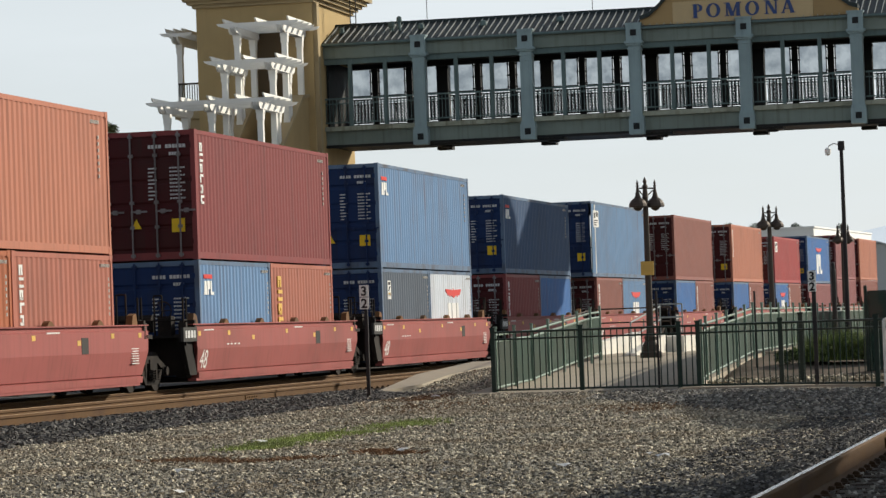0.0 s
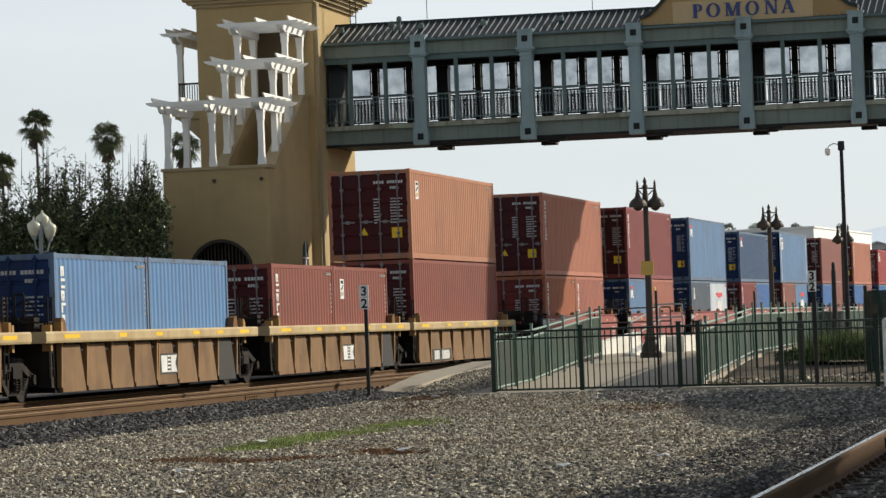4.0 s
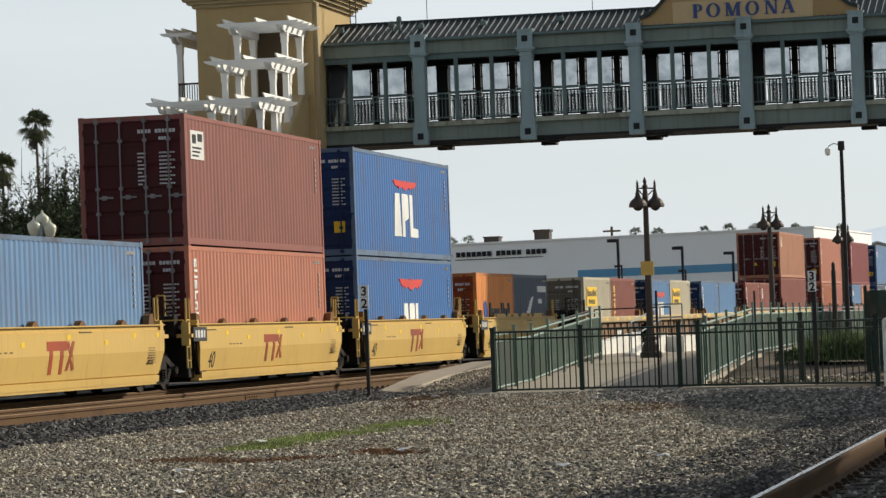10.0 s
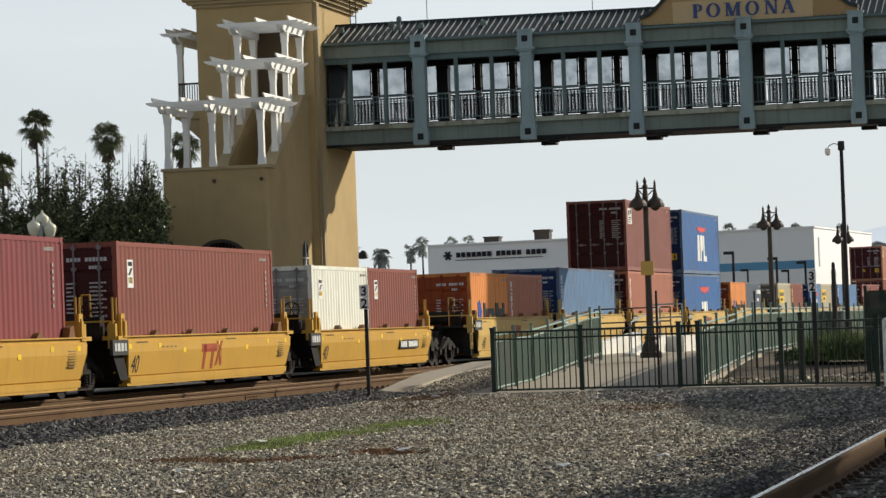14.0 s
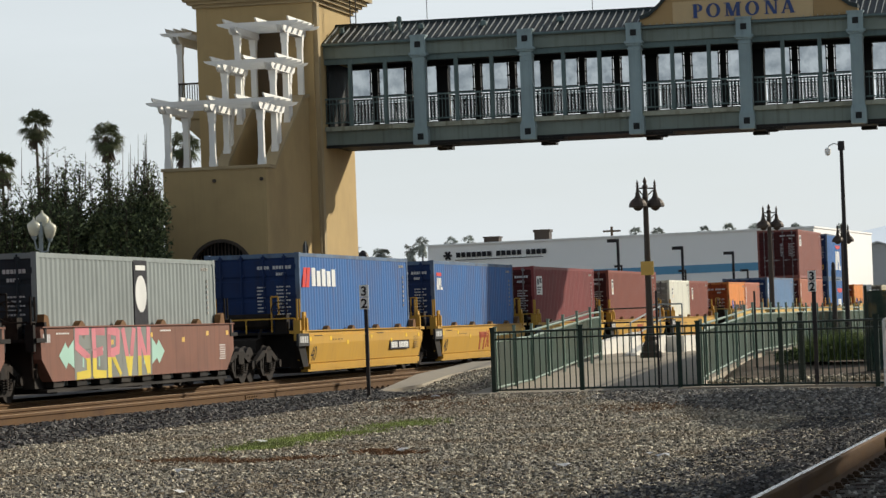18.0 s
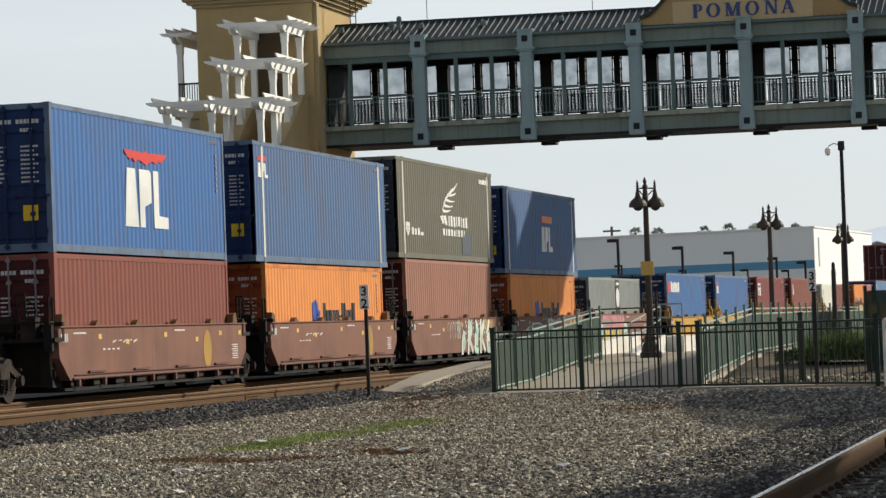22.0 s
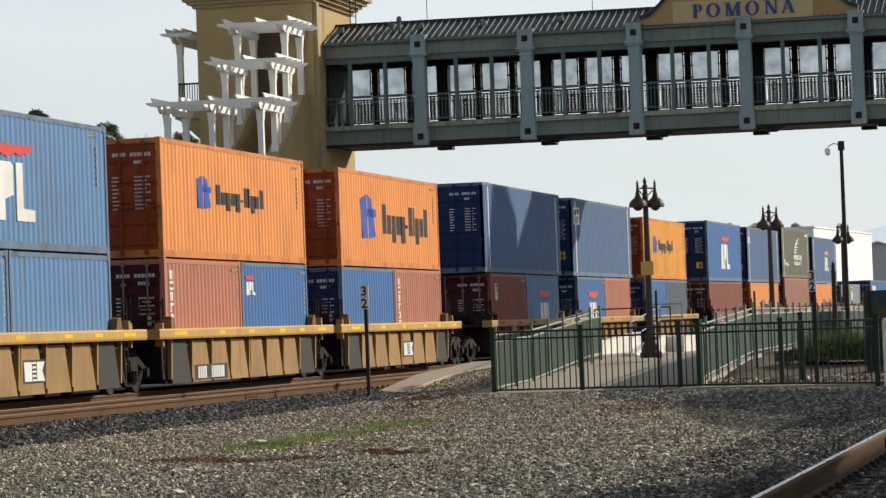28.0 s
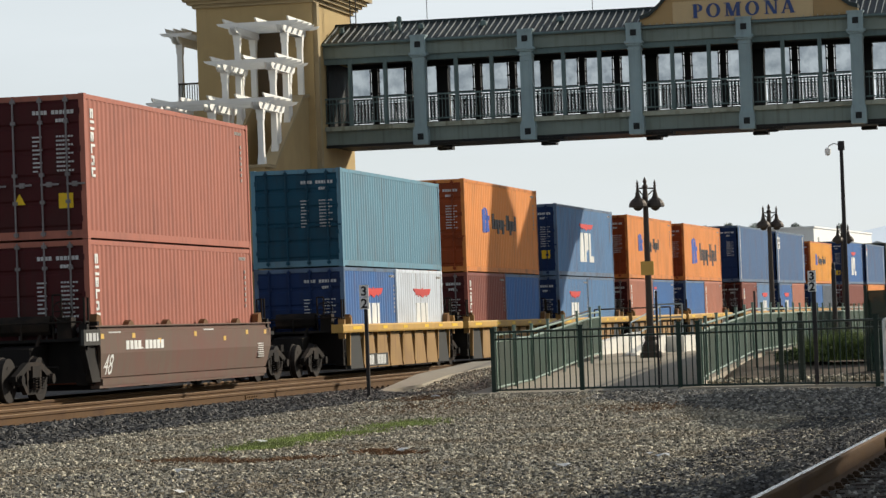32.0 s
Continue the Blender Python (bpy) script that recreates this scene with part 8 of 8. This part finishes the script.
def shrub_tree(x, y, h, w, seed, label):
    """A broad evergreen: limbs, a dense lower mass and a ragged, thinning top."""
    t = thing("tree", pose(x, y, -0.3), label, "tree", "trees beyond the train")
    rng = np.random.default_rng(seed)
    bm = bmesh.new()
    bar(bm, (0, 0, 0), (0, 0, h * 0.45), 0.16, 8, 0.09)
    vs, fs = [], []
    for k in range(26):
        a = math.tau * rng.random()
        r = w * rng.random() ** 0.5
        rim = 1.0 - 0.22 * (r / w) ** 2
        e = np.array([r * math.cos(a), r * math.sin(a) * 0.7, h * rim * (0.82 + 0.22 * rng.random())])
        mid = np.array([e[0] * 0.45, e[1] * 0.45, h * 0.45])
        bar(bm, (0, 0, h * 0.2), mid, 0.07, 5, 0.045)
        bar(bm, mid, e, 0.04, 5, 0.01)
        for f in (0.3, 0.5, 0.68, 0.84):
            leafy(vs, fs, mid + (e - mid) * f, 0.52 - 0.34 * f, int(62 - 46 * f), 0.07, rng, 1.2)
        leafy(vs, fs, e, 0.1, 7, 0.055, rng, 2.2)
        for _ in range(5):
            s0 = mid + (e - mid) * (0.55 + 0.4 * rng.random())
            s1 = s0 + rng.normal(0, 1, 3) * np.array([0.28, 0.22, 0.1]) + np.array([0, 0, 0.3 + 0.3 * rng.random()])
            bar(bm, s0, s1, 0.014, 4, 0.005)
            leafy(vs, fs, (s0 + s1) / 2, 0.16, 9, 0.06, rng, 1.6)
            leafy(vs, fs, s1, 0.09, 5, 0.05, rng, 1.8)
    for k in range(3):
        x0, z0 = w * rng.uniform(-0.7, 0.7), h * 0.85
        bar(bm, (x0, 0, z0), (x0 + 0.05, 0, h * (1.0 + 0.07 * rng.random())), 0.016, 4, 0.006)
    part("trunk", bm, M["bark"], t)
    for _ in range(190):
        a, z = rng.random() * math.tau, 0.05 + 0.72 * rng.random()
        r = 1.18 * w * rng.random() ** 0.5 * (1.0 - 0.35 * max(0.0, z - 0.4))
        leafy(vs, fs, np.array([r * math.cos(a), r * math.sin(a) * 0.7, h * z]), 0.42, 58, 0.08, rng)
    me = bpy.data.meshes.new("crown")
    me.from_pydata(vs, [], fs)
    me.materials.append(None)
    piece("crown", me, M["leaf"], t, "dark evergreen leaves")
    return t


for i, (x, y, h, w) in enumerate(((-41.4, 110, 7.4, 1.8), (-39.7, 109.5, 7.2, 1.7), (-38.4, 110.3, 8.3, 1.3), (-37.1, 109.2, 7.9, 1.4), (-35.9, 110.3, 7.8, 1.5), (-35.0, 109.4, 7.6, 1.1), (-34.2, 109.6, 8.1, 0.5))):
    shrub_tree(x, y, h, w, 20 + i, "dense dark evergreen tree with sparse upright twigs")


def palm(x, y, h, r, seed, label, group):
    t = thing("palm_tree", pose(x, y, -0.3), label, "palm tree", group)
    rng = np.random.default_rng(seed)
    bm = bmesh.new()
    lean = rng.normal(0, 0.15)
    pts = [(lean * (k / 6) ** 2, 0, h * k / 6) for k in range(7)]
    for k in range(6):
        bar(bm, pts[k], pts[k + 1], 0.17 - 0.016 * k, 8, 0.17 - 0.016 * (k + 1))
    part("trunk", bm, M["bark"], t)
    vs, fs = [], []
    for k in range(16 if y > 300 else 27):
        a = rng.random() * math.tau
        el = math.radians(rng.uniform(-50, 85))
        d = np.array([math.cos(a) * math.cos(el), math.sin(a) * math.cos(el), math.sin(el)])
        o = np.array(pts[-1]) + np.array([0, 0, -0.15])
        stem = r * 0.5
        c = o + d * stem
        side = np.cross(d, (0, 0, 1))
        side /= np.linalg.norm(side) + 1e-9
        up = np.cross(side, d)
        q = len(vs)
        vs += [tuple(o + side * 0.03), tuple(o - side * 0.03), tuple(c)]
        fs.append((q, q + 1, q + 2))
        for j in range(13):
            g = math.radians(-115 + 230 * j / 12)
            tip = c + (d * math.cos(g) + side * math.sin(g)) * r * 0.56 * (0.85 + 0.3 * rng.random()) + np.array([0, 0, -0.13 * r * (1 + abs(math.sin(g)))])
            mid = c + (d * math.cos(g) + side * math.sin(g)) * r * 0.32 + up * 0.03
            wv = np.cross(tip - c, up)
            wv = wv / (np.linalg.norm(wv) + 1e-9) * r * 0.042
            q = len(vs)
            vs += [tuple(c), tuple(mid + wv), tuple(tip), tuple(mid - wv)]
            fs.append((q, q + 1, q + 2, q + 3))
    me = bpy.data.meshes.new("fronds")
    me.from_pydata(vs, [], fs)
    me.materials.append(None)
    piece("crown", me, M["palm_haze"] if y > 300 else M["palm_leaf"], t, "fan-shaped fronds")
    vs, fs = [], []
    for k in range(70):
        a, z = rng.random() * math.tau, -0.3 - 1.1 * rng.random()
        o = np.array(pts[-1]) + np.array([math.cos(a) * 0.2, math.sin(a) * 0.2, z + 0.3])
        e = o + np.array([math.cos(a) * 0.32, math.sin(a) * 0.32, -0.6])
        s_ = np.array([-math.sin(a), math.cos(a), 0]) * 0.1
        q = len(vs)
        vs += [tuple(o - s_ * 0.3), tuple(o + s_ * 0.3), tuple(e + s_), tuple(e - s_)]
        fs.append((q, q + 1, q + 2, q + 3))
    me = bpy.data.meshes.new("skirt")
    me.from_pydata(vs, [], fs)
    me.materials.append(None)
    piece("dead_skirt", me, M["palm_haze"] if y > 300 else M["bark"], t, "hanging dead fronds")
    return t


for i, (x, z) in enumerate(((-69.65, 15.0), (-64.85, 14.0), (-60.0, 13.2), (-72.2, 12.3))):
    palm(x, 200.0, z + 0.5, 1.32, 40 + i, "tall slender fan palm against the sky", "tall palms")
FARP = [(628, 440), (670, 448), (683, 449), (725, 438), (748, 428), (800, 428), (828, 426), (1125, 410), (1160, 411), (1245, 409), (1290, 404), (1335, 404), (1410, 404), (1490, 404)]
for i, (px, py) in enumerate(FARP):
    way = AIM.to_3x3() @ Vector(((px - 784) / 5766.2, (441 - py) / 5766.2, -1))
    d = (430.0 if px > 790 else 340.0) / way.y
    p = Vector(EYE) + way * d
    palm(p.x, p.y, p.z + 0.2, 1.15 if px > 790 else 0.95, 60 + i, "distant fan palm above the rooftops", "distant palms")


def bush(x, y, z, w, h, seed, mat, label, blades=False):
    rng = np.random.default_rng(seed)
    vs, fs = [], []
    for _ in range(14):
        a = rng.random() * math.tau
        r = w * rng.random() ** 0.5
        leafy(vs, fs, np.array([r * math.cos(a), r * math.sin(a), h * (0.12 + 0.68 * rng.random() * (1 - 0.5 * r / w))]), h * 0.3, 80, 0.05 * (h if h > 1 else 1), rng)
    if blades:
        for _ in range(1600):
            a, b = rng.random() * math.tau, rng.random() * math.tau
            r = w * rng.random() ** 0.5
            px, py = r * math.cos(a), r * math.sin(a)
            hh = h * (0.7 + 0.6 * rng.random()) * (1 - 0.3 * r / w)
            lx, ly = rng.normal(0, 0.3, 2) * hh
            q = len(vs)
            vs += [(px - 0.008 * math.cos(b), py - 0.008 * math.sin(b), 0), (px + 0.008 * math.cos(b), py + 0.008 * math.sin(b), 0), (px + lx, py + ly, hh)]
            fs.append((q, q + 1, q + 2))
    me = bpy.data.meshes.new("bush")
    me.from_pydata(vs, [], fs)
    me.materials.append(None)
    ob = piece("bush", me, mat, m=pose(x, y, z))
    return tagged(ob, label, "bush", "station shrubs")


bush(-6.95, 66.5, 0.1, 0.5, 0.5, 83, M["leaf"], "low dark green shrub behind the fence")
bush(-6.3, 66.0, 0.2, 0.7, 0.66, 84, M["leaf_grass"], "bright green grassy shrub behind the fence", True)
bush(-5.8, 66.0, 0.2, 0.7, 0.66, 81, M["leaf_grass"], "bright green grassy shrub behind the fence", True)
bush(-5.2, 65.3, 0.2, 0.5, 0.66, 82, M["leaf_grass"], "bright green grassy shrub behind the fence", True)
for i, (x, y, w, h) in enumerate(((-50.4, 280, 2.0, 5.8), (-40.0, 282, 1.6, 4.8), (-33.0, 284, 1.8, 4.0), (-30.0, 270, 1.6, 3.6), (-63.0, 285, 2.0, 4.5))):
    bush(x, y, -0.3, w, h, 90 + i, M["leaf_light"], "pale green clipped tree beside the warehouse")
for i, (x, y, w, h) in enumerate(((-88.0, 420, 4.0, 9.0), (-94.0, 420, 4.0, 7.5), (-62.0, 430, 4.0, 12.0), (-82, 425, 3.0, 7.0))):
    bush(x, y, -0.3, w, h, 96 + i, M["leaf_light"], "hazy distant broadleaf tree")


# ---- warehouse and distance ----
def warehouse():
    b = thing("warehouse", pose(0, 0, 0), "long white warehouse with a blue band and dark raised sign", "building")
    bm = bmesh.new()
    prism(bm, [(-68.5, 310.0), (-29.9, 300.0), (-27.6, 336.0), (-66.0, 346.0)], "z", -0.4, 9.05)
    part("wall", bm, M["warehouse"], b)
    bm = bmesh.new()
    prism(bm, [(-68.7, 309.8), (-29.8, 299.8), (-27.5, 336.0), (-66.2, 346.2)], "z", 9.05, 9.2)
    part("parapet", bm, M["warehouse"], b)
    def along(u, out=0.0):
        return Vector((-68.5 + 38.6 * u, 310.0 - 10.0 * u - out, 0))
    def strip(name, u0, u1, z0, z1, mat, out=0.05, label=""):
        bm = bmesh.new()
        a, c = along(u0), along(u1)
        prism(bm, [(a.x, a.y - out), (c.x, c.y - out), (c.x, c.y + 0.1), (a.x, a.y + 0.1)], "z", z0, z1)
        return part(name, bm, mat, b, label)
    strip("colour_band", 0.40, 0.999, 5.35, 6.1, M["warehouse_blue"], label="blue painted band")
    rl = random.Random(4)
    u = 0.078
    for word in (7, 5, 4):
        for k in range(word):
            w = 0.0105
            strip("sign_letter", u, u + w, 7.85, 8.32, M["mark_black"], 0.15)
            u += w + 0.0035
        u += 0.010
    strip("sign_underline", 0.075, 0.31, 7.56, 7.62, M["mark_black"], 0.12)
    for k in range(3):
        bm = bmesh.new()
        a = along(0.055)
        g = math.pi * k / 3
        prism(bm, [(a.x + 0.45 * math.cos(g + q), 8.05 + 0.45 * math.sin(g + q)) for q in (-0.22, 0.22, math.pi - 0.22, math.pi + 0.22)], "y", a.y - 0.15 - 0.004 * k, a.y)
        part("sign_star", bm, M["mark_black"], b)
    for x0, x1, y, h in ((-64.5, -63.0, 318, 0.75), (-59.2, -57.7, 317, 1.2), (-46, -45, 320, 0.4)):
        bm = bmesh.new()
        box(bm, x0, x1, y, y + 1.5, 9.2, 9.25 + h)
        box(bm, x0 - 0.1, x1 + 0.1, y - 0.1, y + 1.6, 9.25 + h * 0.8, 9.25 + h)
        part("roof_unit", bm, M["iron"], b)
    bm = bmesh.new()
    box(bm, -29.78, -29.7, 302.2, 303.4, 5.5, 8.2)
    part("wall_panel", bm, M["far_grey"], b)
    for k in range(6):
        u = 0.45 + 0.09 * k
        strip("dock_door", u, u + 0.035, 0.9, 3.4, M["far_grey"], 0.06)
    return b


warehouse()


def lot_lamp(px, py, y, arm):
    way = AIM.to_3x3() @ Vector(((px - 784) / 5766.2, (441 - py) / 5766.2, -1))
    p = Vector(EYE) + way * (y / way.y)
    s = thing("lot_lamp", pose(p.x, p.y, -0.27), "dark square-headed car-park lamp post", "lamp", "car-park lamps")
    bm = bmesh.new()
    box(bm, -0.075, 0.075, -0.075, 0.075, 0, p.z + 0.27)
    part("pole", bm, M["pole"], s)
    bm = bmesh.new()
    box(bm, -arm, 0.06, -0.15, 0.15, p.z + 0.1, p.z + 0.3)
    part("lamp_head", bm, M["pole"], s)


for px, py, y in ((1093, 424, 190), (1207, 437, 200), (1297, 446, 215), (1374, 456, 225), (1425, 463, 235), (1213, 478, 330 - 45), (1323, 477, 285), (1100, 470, 280), (1395, 478, 285)):
    lot_lamp(px, py, y, 0.62)
up = thing("utility_pole", pose(-58.4, 360, -0.3), "distant wooden utility pole with a crossarm", "pole")
bm = bmesh.new()
bar(bm, (0, 0, 0), (0, 0, 12.0), 0.14, 7)
box(bm, -1.0, 1.0, -0.06, 0.06, 11.4, 11.6)
part("mast", bm, M["bark"], up)
vn = thing("parked_van", pose(-34.3, 258, -0.27), "white box van parked by the warehouse", "van")
bm = bmesh.new()
prism(bm, [(-1.05, 0.5), (1.05, 0.5), (1.05, 2.9), (-1.05, 2.9)], "y", -3.0, 1.6)
part("box_body", bm, M["white_wood"], vn)
bm = bmesh.new()
prism(bm, [(1.6, 0.5), (3.2, 0.5), (3.2, 1.3), (2.6, 2.1), (1.6, 2.2)], "x", -1.0, 1.0)
part("cab", bm, M["white_wood"], vn)
for x in (-0.95, 0.8):
    for y in (-2.0, 2.4):
        bm = bmesh.new()
        bar(bm, (x, y, 0.38), (x + 0.15, y, 0.38), 0.38, 12)
        part("wheel", bm, M["pole"], vn)


def gabled_shed():
    b = thing("shed", pose(0, 0, 0), "pale grey gabled metal shed in the distance", "building")
    bm = bmesh.new()
    prism(bm, [(-39.5, -0.4), (-27.0, -0.4), (-27.0, 7.9), (-33.8, 9.9), (-39.5, 7.9)], "y", 420, 450)
    part("wall", bm, M["far_grey"], b)
    bm = bmesh.new()
    prism(bm, [(-39.8, 7.85), (-33.8, 9.95), (-26.7, 7.85), (-26.7, 8.05), (-33.8, 10.15), (-39.8, 8.05)], "y", 419.5, 450.5)
    part("roof", bm, M["far_grey"], b)


gabled_shed()


def hills():
    bm = bmesh.new()
    lo, hi = [], []
    for k in range(61):
        x = -1200 + k * 35.0
        h = 28 + 40 * smooth_step(x, -430, -255) + 8 * noise.noise(Vector((x * 0.006, 0, 7))) + 6 * noise.noise(Vector((x * 0.02, 2, 7)))
        lo.append([bm.verts.new((x, 2500, -5)), bm.verts.new((x, 3000, h * 0.6 + 10)), bm.verts.new((x, 3400, h * 1.36))])
    for a, b in zip(lo, lo[1:]):
        for j in range(2):
            bm.faces.new((a[j], b[j], b[j + 1], a[j + 1]))
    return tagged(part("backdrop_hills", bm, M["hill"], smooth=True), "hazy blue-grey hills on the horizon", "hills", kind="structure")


hills()


def motions():
    """The train rolls away along the track, a little faster towards the end."""
    times = [0.5 * k for k in range(65)]
    for ob, s0, z in MOVERS:
        walk(ob, [(t, track_pose(s0 + travelled(t), TRAIN_X, z)) for t in times])
    steps = [k / 30 for k in range(961)]
    for k in (0, 1):
        lead = WHEELS[k]
        y = lead.location.y
        walk(lead, [(t, pose(0, y, 0.42, -math.degrees(travelled(t) / 0.42))) for t in steps])
        for w in WHEELS[k + 2::2]:
            w.rotation_mode = "QUATERNION"
            keys = w.animation_data_create()
            keys.action = lead.animation_data.action
            keys.action_slot = lead.animation_data.action_slot


motions()
